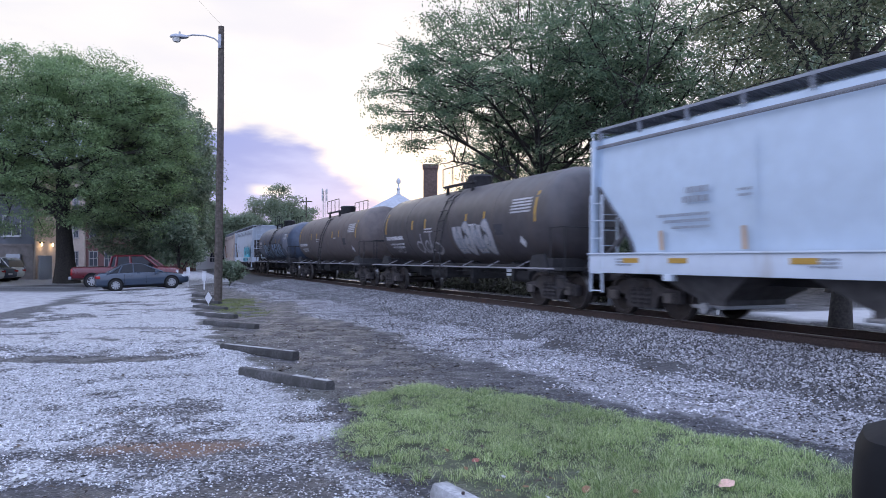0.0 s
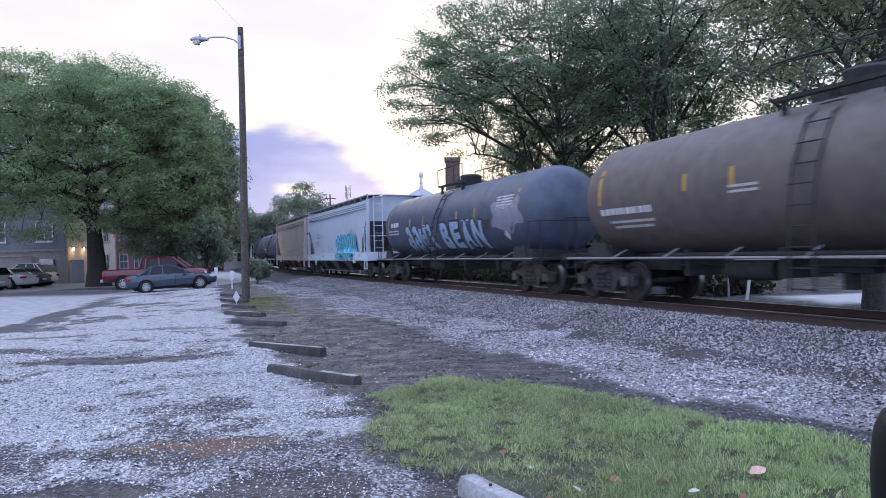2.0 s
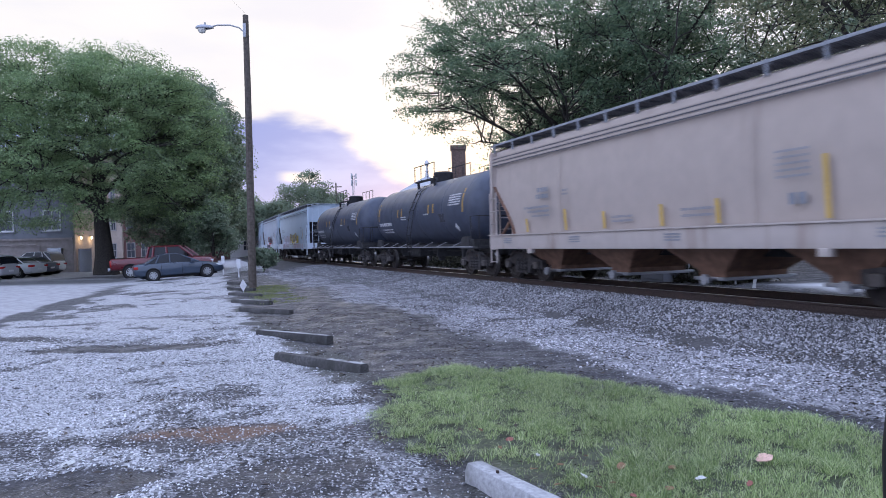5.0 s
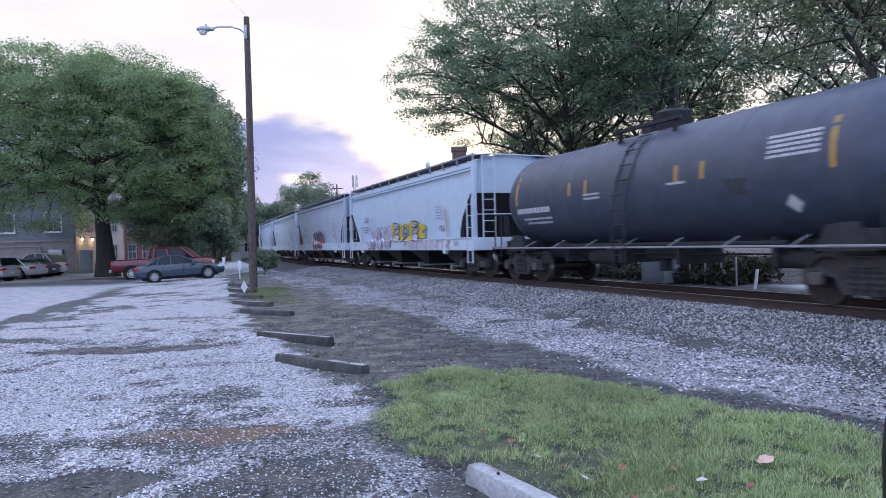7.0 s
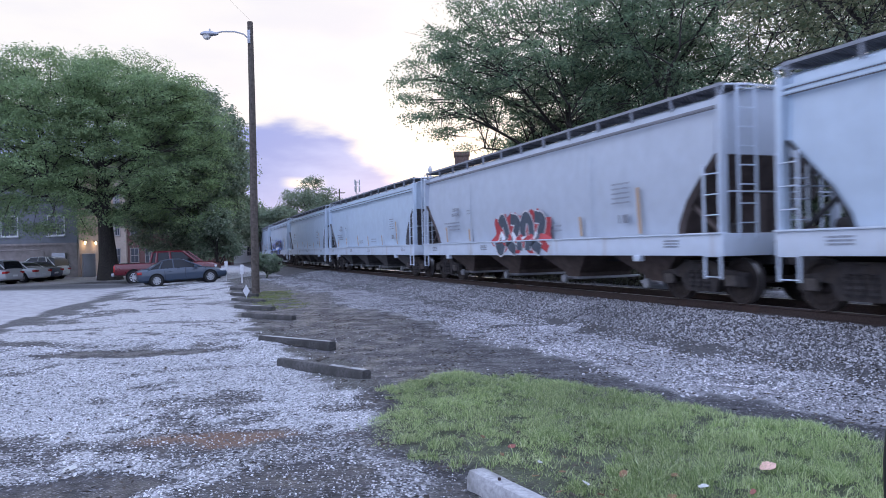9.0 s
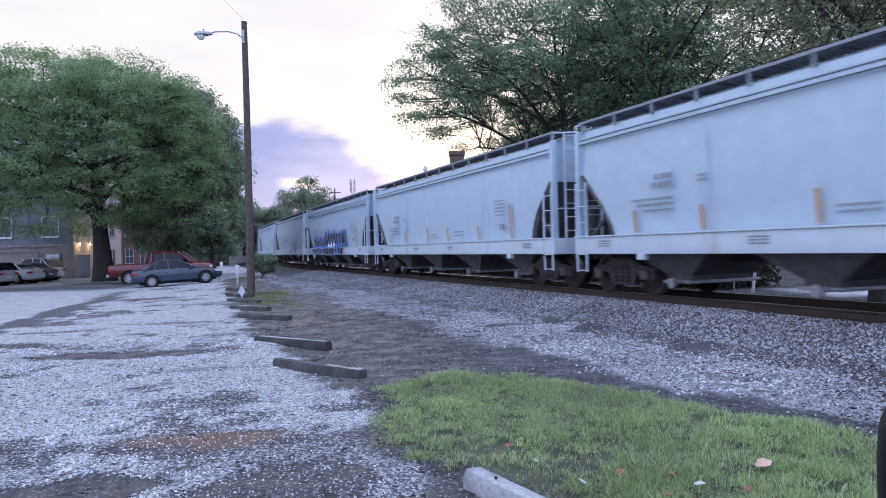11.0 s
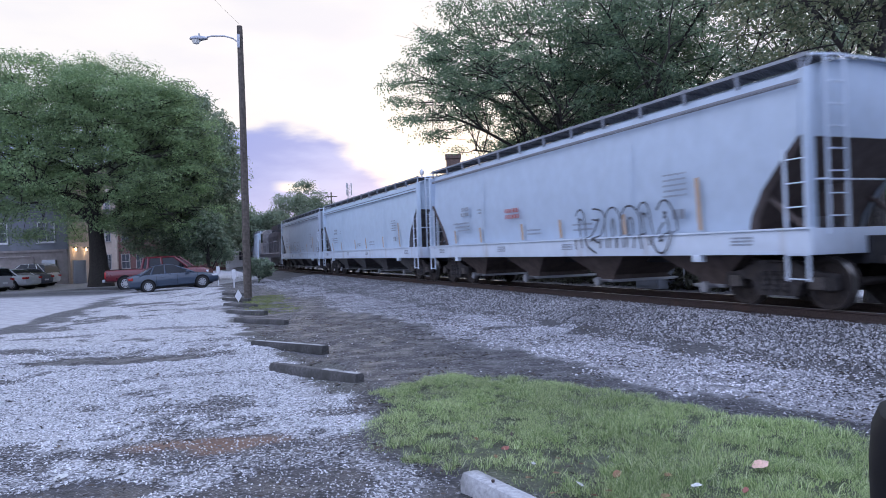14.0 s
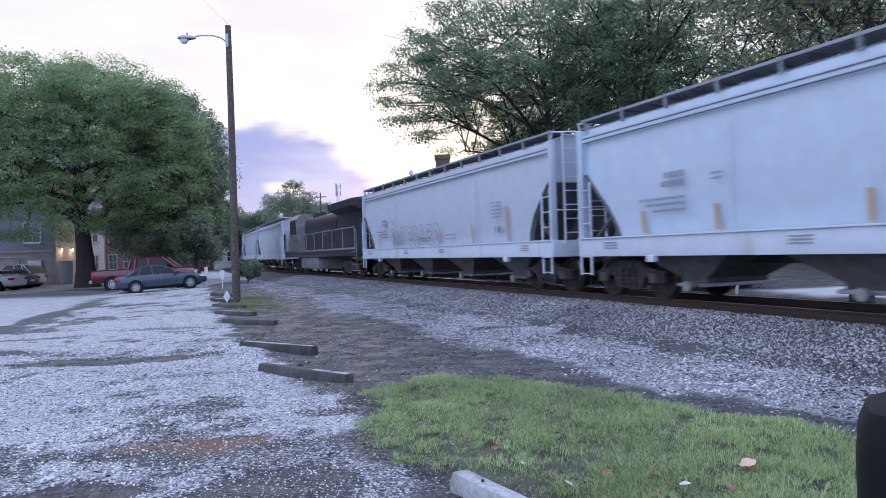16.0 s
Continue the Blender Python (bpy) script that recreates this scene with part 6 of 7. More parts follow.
M["bay_brown"] = shader("shaded_brown_bay", (0.10, 0.075, 0.068), 0.8, vary=0.3, grain=5)
M["sill_white"] = hopper_paint("white_sill_paint", (0.57, 0.635, 0.72), (0.45, 0.44, 0.45), (0.58, 0.75), 1.5)
M["sill_tan"] = hopper_paint("tan_sill_paint", (0.46, 0.40, 0.37), (0.30, 0.22, 0.18), (0.55, 0.75), 1.5)
M["chord_shade"] = shader("painted_chord_shadow", (0.16, 0.165, 0.185), 0.8, vary=0.3, grain=5)
M["walk_edge"] = shader("grey_walkway_edge", (0.30, 0.32, 0.36), 0.6, 0.2, vary=0.25)
M["stripe_grey"] = shader("grey_chord_paint", (0.20, 0.205, 0.23), 0.6, vary=0.2)


def tank_paint(name, base, stain, rough=0.45):
    return shader(name, base, rough, vary=0.2, grain=3.5, stain=stain, stain_at=(0.5, 0.75), stain_scale=0.9, streak=2.5, bump=0.1, bump_scale=1.5)


M["tank_black"] = tank_paint("black_tank_paint", (0.050, 0.061, 0.094), (0.068, 0.076, 0.10))
M["tank_grey"] = tank_paint("grimy_grey_black_tank", (0.068, 0.061, 0.064), (0.092, 0.076, 0.071))
M["tank_brown"] = tank_paint("brown_grimed_tank", (0.112, 0.092, 0.087), (0.14, 0.11, 0.097), 0.55)
M["tank_blue"] = tank_paint("dark_blue_black_tank", (0.062, 0.082, 0.125), (0.085, 0.095, 0.125))

CARS = []


def add(car, near, far):
    """Put a vehicle between two coupling points, given by their place along the line at the clip's start."""
    CARS.append((car[0] if isinstance(car, tuple) else car, (near + far) / 2))
    return car


def build_train():
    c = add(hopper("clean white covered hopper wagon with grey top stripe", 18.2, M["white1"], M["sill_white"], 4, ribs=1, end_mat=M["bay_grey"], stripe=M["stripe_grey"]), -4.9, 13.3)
    for x in (-1.5, 2.8, 5.6, 7.0):
        boxpart("reflector", (x - 0.25, x + 0.25, 1.6, 1.612, 1.2, 1.3), M["yellow"], c, "yellow reflector strip")
    c, s = add(tank_car("grimy dark grey tank wagon with pale graffiti scrawl", 16.1, M["tank_grey"], 2), 13.3, 29.4)
    g = paint("graffiti_pale_grey", (0.36, 0.35, 0.36))
    scrawl(c, s, 0.55, 2.75, 1.4, 2.25, g, 0.075)
    scrawl(c, s, 4.3, 5.2, 1.5, 1.9, g, 0.035)
    graffiti(c, s, -3.4, -0.7, 1.5, 2.45, None, g, M["stencil_dark"], 9, 4)
    c, s = add(tank_car("brown grime-covered tank wagon", 16.1, M["tank_brown"], 4), 29.4, 45.55)
    c, s = add(tank_car("dark blue-black tank wagon with pale blue graffiti", 16.65, M["tank_blue"], 5), 45.55, 62.2)
    gb = paint("graffiti_pale_blue", (0.30, 0.42, 0.58))
    lettering(c, s, "BEAN", -3.75, 0.05, 1.34, 2.42, gb, M["mark_black"], 0.22, 0.05)
    graffiti(c, s, 0.6, 3.9, 1.38, 2.36, None, gb, M["mark_black"], 8, 4)
    bm = bmesh.new()
    decal(bm, [(0.5, 1.75), (0.1, 1.62), (-0.25, 1.9), (-0.3, 2.2), (0.05, 2.4), (0.25, 2.1)], s, 0.005)
    part("graffiti_patch", bm, paint("graffiti_green", (0.03, 0.17, 0.10)), c, "green sprayed patch")
    graffiti(c, s, -6.0, -5.0, 1.9, 2.9, paint("graffiti_grey", (0.23, 0.24, 0.30)), None, None, 9, 1)
    c = add(hopper("light grey hopper wagon with cyan graffiti", 16.3, M["white2"], M["sill_white"], 6, ribs=3, end_mat=M["bay_grey"]), 62.2, 78.5)
    graffiti(c, lambda z: 1.605 if z < 1.43 else side_y(z), -5.0, -0.95, 1.05, 2.35, paint("graffiti_cyan", (0.06, 0.42, 0.55)), paint("graffiti_cyan_light", (0.14, 0.52, 0.64)), M["mark_black"], 12, 5)
    c = add(hopper("faded tan hopper wagon with brown rusty ends", 16.1, M["tan"], M["sill_tan"], 9, ribs=3, end_mat=M["tan_end"]), 78.5, 94.6)
    c, s = add(tank_car("black tank wagon with white stencils", 14.6, M["tank_black"], 6), 94.6, 109.1)
    c, s = add(tank_car("black tank wagon with white stencils", 15.1, M["tank_black"], 8), 109.1, 124.3)
    # Underframe dark on these bays and slope ends paints in deep shade.
    c = add(hopper("white hopper wagon with yellow and red graffiti", 18.1, M["white1"], M["sill_white"], 7, ribs=2, end_mat=M["under"]), 124.3, 142.4)
    sf = lambda z: 1.645 if z < 1.43 else side_y(z)
    graffiti(c, sf, -3.0, 0.75, 1.42, 2.15, paint("graffiti_yellow", (0.58, 0.42, 0.05)), paint("graffiti_dull_grey", (0.36, 0.36, 0.37)), M["mark_black"], 14, 3)
    graffiti(c, sf, 0.85, 4.5, 1.05, 2.05, None, paint("graffiti_faded_pink", (0.55, 0.55, 0.66)), paint("graffiti_wine", (0.32, 0.20, 0.25)), 31, 6)
    graffiti(c, lambda z: 1.605, -6.5, -1.4, 1.04, 1.36, None, paint("graffiti_rose", (0.57, 0.45, 0.50)), None, 16, 9)
    c = add(hopper("grey-white hopper wagon with black and red graffiti", 17.7, M["white2"], M["sill_white"], 10, ribs=1, end_mat=M["bay_brown"], stripe=M["stripe_grey"]), 142.4, 160.1)
    graffiti(c, lambda z: 1.605 if z < 1.43 else side_y(z), -1.5, 1.5, 1.05, 2.2, paint("graffiti_red", (0.45, 0.05, 0.06)), paint("graffiti_slate", (0.07, 0.09, 0.12)), None, 18, 4, edge=M["mark_white"])
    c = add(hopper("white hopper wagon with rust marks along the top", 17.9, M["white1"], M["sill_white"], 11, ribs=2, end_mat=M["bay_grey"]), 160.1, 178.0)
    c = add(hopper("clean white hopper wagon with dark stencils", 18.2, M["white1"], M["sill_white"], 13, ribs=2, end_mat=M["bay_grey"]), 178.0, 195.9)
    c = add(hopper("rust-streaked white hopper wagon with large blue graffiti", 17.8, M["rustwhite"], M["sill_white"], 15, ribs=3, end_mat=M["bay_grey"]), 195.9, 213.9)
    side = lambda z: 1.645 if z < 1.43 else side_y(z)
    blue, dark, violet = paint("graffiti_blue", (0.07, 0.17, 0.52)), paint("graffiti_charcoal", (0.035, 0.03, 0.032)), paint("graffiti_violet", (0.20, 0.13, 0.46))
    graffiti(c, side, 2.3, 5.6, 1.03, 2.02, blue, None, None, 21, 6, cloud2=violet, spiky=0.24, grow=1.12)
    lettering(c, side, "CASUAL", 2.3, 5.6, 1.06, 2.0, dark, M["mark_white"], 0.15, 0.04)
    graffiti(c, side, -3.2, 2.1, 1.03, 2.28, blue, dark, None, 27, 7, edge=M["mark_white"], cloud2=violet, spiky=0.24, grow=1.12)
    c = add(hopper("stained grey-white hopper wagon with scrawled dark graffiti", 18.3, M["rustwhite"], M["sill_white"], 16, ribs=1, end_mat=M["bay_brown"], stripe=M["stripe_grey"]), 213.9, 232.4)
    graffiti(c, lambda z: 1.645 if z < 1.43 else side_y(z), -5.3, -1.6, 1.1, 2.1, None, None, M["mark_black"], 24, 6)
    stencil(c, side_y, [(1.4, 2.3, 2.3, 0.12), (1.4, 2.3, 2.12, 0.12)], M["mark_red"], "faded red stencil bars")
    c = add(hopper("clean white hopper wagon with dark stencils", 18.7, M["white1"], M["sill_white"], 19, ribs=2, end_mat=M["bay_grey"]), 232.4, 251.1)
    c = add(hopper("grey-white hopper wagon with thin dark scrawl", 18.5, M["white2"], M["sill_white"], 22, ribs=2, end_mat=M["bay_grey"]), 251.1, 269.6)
    graffiti(c, side_y, -1.0, 4.6, 1.5, 2.2, None, None, paint("graffiti_faint", (0.30, 0.31, 0.34)), 25, 8)
    add(locomotive(), 269.6, 291.2)
    add(hopper("white covered hopper wagon", 18.2, M["white1"], M["sill_white"], 25, ribs=2, end_mat=M["bay_grey"]), 291.2, 309.4)
    add(hopper("white covered hopper wagon", 18.2, M["white2"], M["sill_white"], 28, ribs=2, end_mat=M["bay_grey"]), 309.4, 327.6)
    add(hopper("white covered hopper wagon", 18.2, M["white1"], M["sill_white"], 31, ribs=2, end_mat=M["bay_grey"]), 327.6, 345.8)


build_train()




# ---- parked vehicles ----
def car_wheel(parent, x, y, r, side):
    def tyre(bm):
        bm_rings(bm, [[(q * math.cos(k * math.tau / 24), o, q * math.sin(k * math.tau / 24)) for k in range(24)] for q, o in ((0.62 * r, -0.1), (0.93 * r, -0.11), (r, -0.08), (r, 0.08), (0.93 * r, 0.11), (0.62 * r, 0.1))])

    def rim(bm):
        bm_rings(bm, [[(q * math.cos(k * math.tau / 20), o, q * math.sin(k * math.tau / 20)) for k in range(20)] for q, o in ((0.64 * r, 0.06), (0.64 * r, 0.115), (0.56 * r, 0.115), (0.54 * r, 0.07))])
        for k in range(9):
            a = k * math.tau / 9
            c, s = math.cos(a), math.sin(a)
            n = (-s * 0.03, c * 0.03)
            bm_rings(bm, [[(c * q + n[0] * j * w, o, s * q + n[1] * j * w) for j, o in ((-1, 0.07), (1, 0.07), (1, 0.105), (-1, 0.105))] for q, w in ((0.06, 1.3), (0.58 * r, 0.8))])
        bm_rod(bm, (0, 0.05, 0), (0, 0.115, 0), 0.2 * r, seg=12)

    w = part("wheel", shared("tyre%.2f" % r, tyre, M["rubber"]), None, parent, "black tyre on a pale alloy rim")
    w.matrix_basis = pose(x, y, r, 0, 0, 0 if side > 0 else 180)
    part("rim", shared("rim%.2f" % r, rim, M["alloy"]), None, w, "pale multi-spoke rim")


def car_paint(name, col, rough=0.3):
    if name not in M:
        M[name] = shader(name, col, rough, vary=0.06, grain=2, bump=0.03, spec=0.6, coat=0.4)
    return M[name]


def smooth_body(bm, stations):
    """Skin over cross-sections given as (x, half width, floor, waist height, top height, top half width)."""
    rings = []
    for x, w, z0, zw, zt, wt in stations:
        half = [(0, z0), (w * 0.80, z0), (w * 0.96, z0 + 0.10), (w, (z0 + zw) / 2), (w * 0.985, zw - 0.08), (w * 0.93, zw), (wt, zt), (wt * 0.6, zt + 0.015), (0, zt + 0.02)]
        rings.append([(x, y, z) for y, z in half] + [(x, -y, z) for y, z in half[-2:0:-1]])
    bm_rings(bm, rings)


def sedan(label, paint_mat, m, L=4.65, W=1.80, H=1.46, group="", suv=False, name="car"):
    """Front towards +x."""
    car = thing(name, label, "car", group, m=m)
    h, w = L / 2, W / 2
    belt = 0.92 if not suv else 1.02
    hood = 0.78 if not suv else 0.98
    deck = 0.96 if not suv else 1.05
    bm = bmesh.new()
    smooth_body(bm, [(-h, w * 0.72, 0.42, 0.62, 0.66, w * 0.6), (-h + 0.06, w * 0.86, 0.32, 0.80, deck - 0.06, w * 0.7), (-h + 0.35, w * 0.95, 0.26, 0.88, deck, w * 0.78), (-h + 0.9, w, 0.22, belt, deck + 0.02, w * 0.8),
                     (0, w, 0.20, belt, belt + 0.02, w * 0.82), (h - 1.5, w, 0.20, belt - 0.04, hood + 0.14, w * 0.8), (h - 0.9, w * 0.98, 0.22, hood, hood + 0.04, w * 0.76), (h - 0.35, w * 0.93, 0.24, hood - 0.1, hood - 0.04, w * 0.7),
                     (h - 0.08, w * 0.82, 0.28, 0.60, 0.64, w * 0.6), (h, w * 0.66, 0.34, 0.5, 0.54, w * 0.5)])
    body = part("body", bm, paint_mat, car)
    # greenhouse: dark glass body under a painted roof with pillars
    r0, r1, f1, f0 = (-h + 0.55, -h + 1.25, h - 2.2, h - 1.35) if not suv else (-h + 0.08, -h + 0.45, h - 2.1, h - 1.45)
    gw, tw = w * 0.90, w * 0.70
    # side outline of the cabin: share of its height along its length
    marks = ((0, 0), (0.10, 0.42), (0.22, 0.80), (0.36, 0.97), (0.5, 1.0), (0.62, 0.95), (0.74, 0.74), (0.87, 0.38), (1, 0)) if not suv else ((0, 0), (0.04, 0.55), (0.10, 0.90), (0.25, 0.99), (0.5, 1.0), (0.68, 0.96), (0.78, 0.78), (0.89, 0.42), (1, 0))
    line = [(r0 + (f0 - r0) * a, b) for a, b in spline(list(marks), 4)]
    at = lambda b: (gw + (tw - gw) * b, belt - 0.03 + (H - 0.03 - belt) * b)
    bm = bmesh.new()
    bm_rings(bm, [[(x, -gw, belt - 0.06), (x, -at(b)[0], at(b)[1]), (x, 0, at(b)[1] + 0.02), (x, at(b)[0], at(b)[1]), (x, gw, belt - 0.06)] for x, b in line])
    glass = part("glasshouse", bm, M["glass"], car, "dark tinted glass")
    bm = bmesh.new()
    bm_rings(bm, [[(x, -at(b)[0] - 0.012, at(b)[1] - 0.05), (x, -at(b)[0] * 0.94, at(b)[1] + 0.014), (x, 0, at(b)[1] + 0.04), (x, at(b)[0] * 0.94, at(b)[1] + 0.014), (x, at(b)[0] + 0.012, at(b)[1] - 0.05)] for x, b in line if b > 0.8])
    part("roof", bm, paint_mat, car)
    for sy in (-1, 1):
        for u0, u1 in ((0.0, 0.24), (1.0, 0.70), (0.47, 0.47), (0.2, 0.28)):
            b = np.interp(u1, [q[0] for q in marks], [q[1] for q in marks])
            a, b = (r0 + (f0 - r0) * u0, gw, belt - 0.02), (r0 + (f0 - r0) * u1, at(b)[0] + 0.005, at(b)[1] - 0.01)
            bm = bmesh.new()
            bm_rod(bm, (a[0], sy * a[1], a[2]), (b[0], sy * b[1], b[2]), 0.042, 0.036, seg=6)
            part("pillar", bm, paint_mat, car)
        bm = bmesh.new()
        bm_box(bm, f0 - 0.42, f0 - 0.2, *sorted((sy * (w + 0.02), sy * (w + 0.16))), belt - 0.02, belt + 0.12, 0.03)
        part("door_mirror", bm, paint_mat, car)
        for x in (-0.75, 0.45):
            boxpart("door_handle", (x, x + 0.17, *sorted((sy * (w * 0.985), sy * (w + 0.018))), belt - 0.16, belt - 0.12), paint_mat, car, bevel=0.008)
        for x in (-0.95, 0.1, 1.15):
            boxpart("door_gap", (x, x + 0.012, *sorted((sy * (w - 0.02), sy * (w + 0.003))), 0.34, belt - 0.04), M["black"], car)
        boxpart("tail_light", (-h + 0.015, -h + 0.24, *sorted((sy * w * 0.5, sy * w * 0.93)), 0.70, 0.84), M["redlens"], car, "red tail light", bevel=0.02)
        boxpart("headlight", (h - 0.42, h - 0.1, *sorted((sy * w * 0.5, sy * w * 0.9)), 0.58, 0.70), M["headlens"], car, "clear headlight", bevel=0.03)
        for x in (-h + 0.95, h - 0.95):
            bm = bmesh.new()
            bm_rod(bm, (x, sy * (w - 0.3), 0.34), (x, sy * (w + 0.004), 0.34), 0.385, seg=22)
            part("wheel_arch", bm, M["black"], car)
            car_wheel(car, x, sy * (w - 0.09), 0.325, sy)
    boxpart("sill_shadow_strip", (-h + 0.4, h - 0.4, -w * 0.9, w * 0.9, 0.16, 0.26), M["black"], car)
    boxpart("number_plate", (-h - 0.012, -h + 0.02, -0.2, 0.2, 0.5, 0.62), M["mark_white"], car, "plain pale plate")
    boxpart("grille", (h - 0.04, h + 0.01, -0.5, 0.5, 0.36, 0.48), M["black"], car)
    return car


def pickup(label, paint_mat, m):
    car = thing("pickup_truck", label, "pickup truck", m=m)
    h, w = 2.95, 0.99
    bm = bmesh.new()
    smooth_body(bm, [(-h, w * 0.95, 0.55, 1.15, 1.17, w * 0.86), (-h + 0.1, w, 0.50, 1.2, 1.22, w * 0.88), (-0.95, w, 0.46, 1.2, 1.22, w * 0.88), (1.2, w, 0.46, 1.2, 1.22, w * 0.86), (1.7, w, 0.5, 1.14, 1.2, w * 0.8), (h - 0.3, w * 0.97, 0.5, 1.05, 1.12, w * 0.75), (h, w * 0.86, 0.52, 0.9, 0.98, w * 0.65)])
    part("body", bm, paint_mat, car)
    boxpart("cargo_bed", (-h + 0.08, -0.95, -w * 0.8, w * 0.8, 1.2, 1.245), M["black"], car, "dark open cargo bed")
    bm = bmesh.new()
    bm_rings(bm, [[(-0.9, -0.88, 1.2), (1.75, -0.88, 1.2), (1.75, 0.88, 1.2), (-0.9, 0.88, 1.2)], [(-0.75, -0.72, 1.84), (0.95, -0.72, 1.84), (0.95, 0.72, 1.84), (-0.75, 0.72, 1.84)]])
    part("glasshouse", bm, M["glass"], car, "dark cab glass")
    bm = bmesh.new()
    bm_rings(bm, [[(-0.82, -0.75, 1.82), (1.05, -0.75, 1.82), (1.05, 0.75, 1.82), (-0.82, 0.75, 1.82)], [(-0.6, -0.62, 1.91), (0.8, -0.62, 1.91), (0.8, 0.62, 1.91), (-0.6, 0.62, 1.91)]])
    part("roof", bm, paint_mat, car)
    for sy in (-1, 1):
        for a, b in (((-0.9, 0.885, 1.2), (-0.76, 0.73, 1.85)), ((1.75, 0.885, 1.2), (0.96, 0.73, 1.85)), ((0.3, 0.885, 1.2), (0.2, 0.73, 1.85)), ((-0.55, 0.885, 1.2), (-0.5, 0.73, 1.85))):
            bm = bmesh.new()
            bm_rod(bm, (a[0], sy * a[1], a[2]), (b[0], sy * b[1], b[2]), 0.085, 0.07, seg=6)
            part("pillar", bm, paint_mat, car)
        boxpart("tail_light", (-h - 0.01, -h + 0.1, *sorted((sy * 0.78, sy * 0.985)), 0.75, 1.12), M["redlens"], car, "red tail light", bevel=0.02)
        boxpart("headlight", (h - 0.2, h - 0.02, *sorted((sy * 0.55, sy * 0.88)), 0.78, 0.95), M["headlens"], car, "clear headlight", bevel=0.03)
        boxpart("door_mirror", (1.3, 1.45, *sorted((sy * 1.0, sy * 1.22)), 1.22, 1.45), M["black"], car, bevel=0.03)
        for x in (-0.8, 0.35, 1.4):
            boxpart("door_gap", (x, x + 0.014, *sorted((sy * (w - 0.02), sy * (w + 0.003))), 0.55, 1.16), M["black"], car)
        for x in (-h + 1.15, h - 0.95):
            bm = bmesh.new()
            bm_rod(bm, (x, sy * (w - 0.3), 0.42), (x, sy * (w + 0.004), 0.42), 0.48, seg=22)
            part("wheel_arch", bm, M["black"], car)
            car_wheel(car, x, sy * (w - 0.1), 0.40, sy)
    boxpart("rear_bumper", (-h - 0.14, -h + 0.02, -0.95, 0.95, 0.5, 0.68), M["galv"], car, "grey metal bumper", bevel=0.03)
    boxpart("tailgate", (-h - 0.02, -h + 0.06, -0.76, 0.76, 0.7, 1.2), paint_mat, car, bevel=0.02)
    boxpart("number_plate", (-h - 0.155, -h - 0.13, -0.18, 0.18, 0.54, 0.65), M["mark_white"], car, "plain pale plate")
    return car


sedan("teal-blue four-door sedan parked on gravel", car_paint("teal_blue_car_paint", (0.026, 0.045, 0.075)), pose(-14.62, 38.6, 0.04, 0, -3.0, 27))
pickup("dark red crew-cab pickup truck behind a sedan", car_paint("dark_red_truck_paint", (0.11, 0.006, 0.013)), pose(-17.0, 42.8, 0, 0, -1, 10))
sedan("silver parked estate car with roof rails", car_paint("silver_car_paint", (0.34, 0.34, 0.36)), pose(-29.9, 45.0, 0, 0, 0, 172), 4.5, 1.8, 1.62, "cars parked by the building", True)
sedan("pale silver parked saloon car", car_paint("pale_car_paint", (0.50, 0.51, 0.54)), pose(-29.9, 48.2, 0, 0, 0, 172), 4.5, 1.78, 1.45, "cars parked by the building")
sedan("dark blue parked saloon car", car_paint("navy_car_paint", (0.03, 0.04, 0.075)), pose(-30.6, 50.9, 0, 0, 0, 172), 4.6, 1.8, 1.46, "cars parked by the building")
sedan("white parked estate car", car_paint("white_car_paint", (0.66, 0.66, 0.67)), pose(-31.6, 53.6, 0, 0, 0, 172), 4.7, 1.86, 1.75, "cars parked by the building", True)

# ---- buildings ----
M["siding"] = shader("grey_blue_siding", (0.19, 0.20, 0.225), 0.8, vary=0.12, grain=2, stain_scale=0.6)
M["stone_low"] = shader("brown_block_base", (0.29, 0.25, 0.235), 0.9, vary=0.2, grain=3)
M["stucco"] = shader("tan_stucco", (0.38, 0.31, 0.26), 0.9, vary=0.12, grain=4)
M["brick"] = shader("red_brick_wall", (0.15, 0.075, 0.068), 0.9, vary=0.25, grain=10)
M["brick_dark"] = shader("dark_brick_chimney", (0.13, 0.085, 0.07), 0.9, vary=0.4, grain=8, bump=0.8)
M["trim"] = shader("white_trim_paint", (0.62, 0.62, 0.63), 0.6, vary=0.08)
M["stone_trim"] = shader("dull_stone_trim", (0.30, 0.28, 0.27), 0.8, vary=0.15)
M["pane"] = shader("dim_window_glass", (0.05, 0.06, 0.075), 0.1, vary=0.2, bump=0, spec=0.7)
M["shingle"] = shader("pale_grey_shingles", (0.40, 0.42, 0.46), 0.8, vary=0.15, grain=4)
M["flatroof"] = shader("dark_roofing", (0.07, 0.07, 0.075), 0.9, vary=0.2)
M["bulb"] = glow_mat("warm_lamp_glass", (1.0, 0.72, 0.40), 7.0)


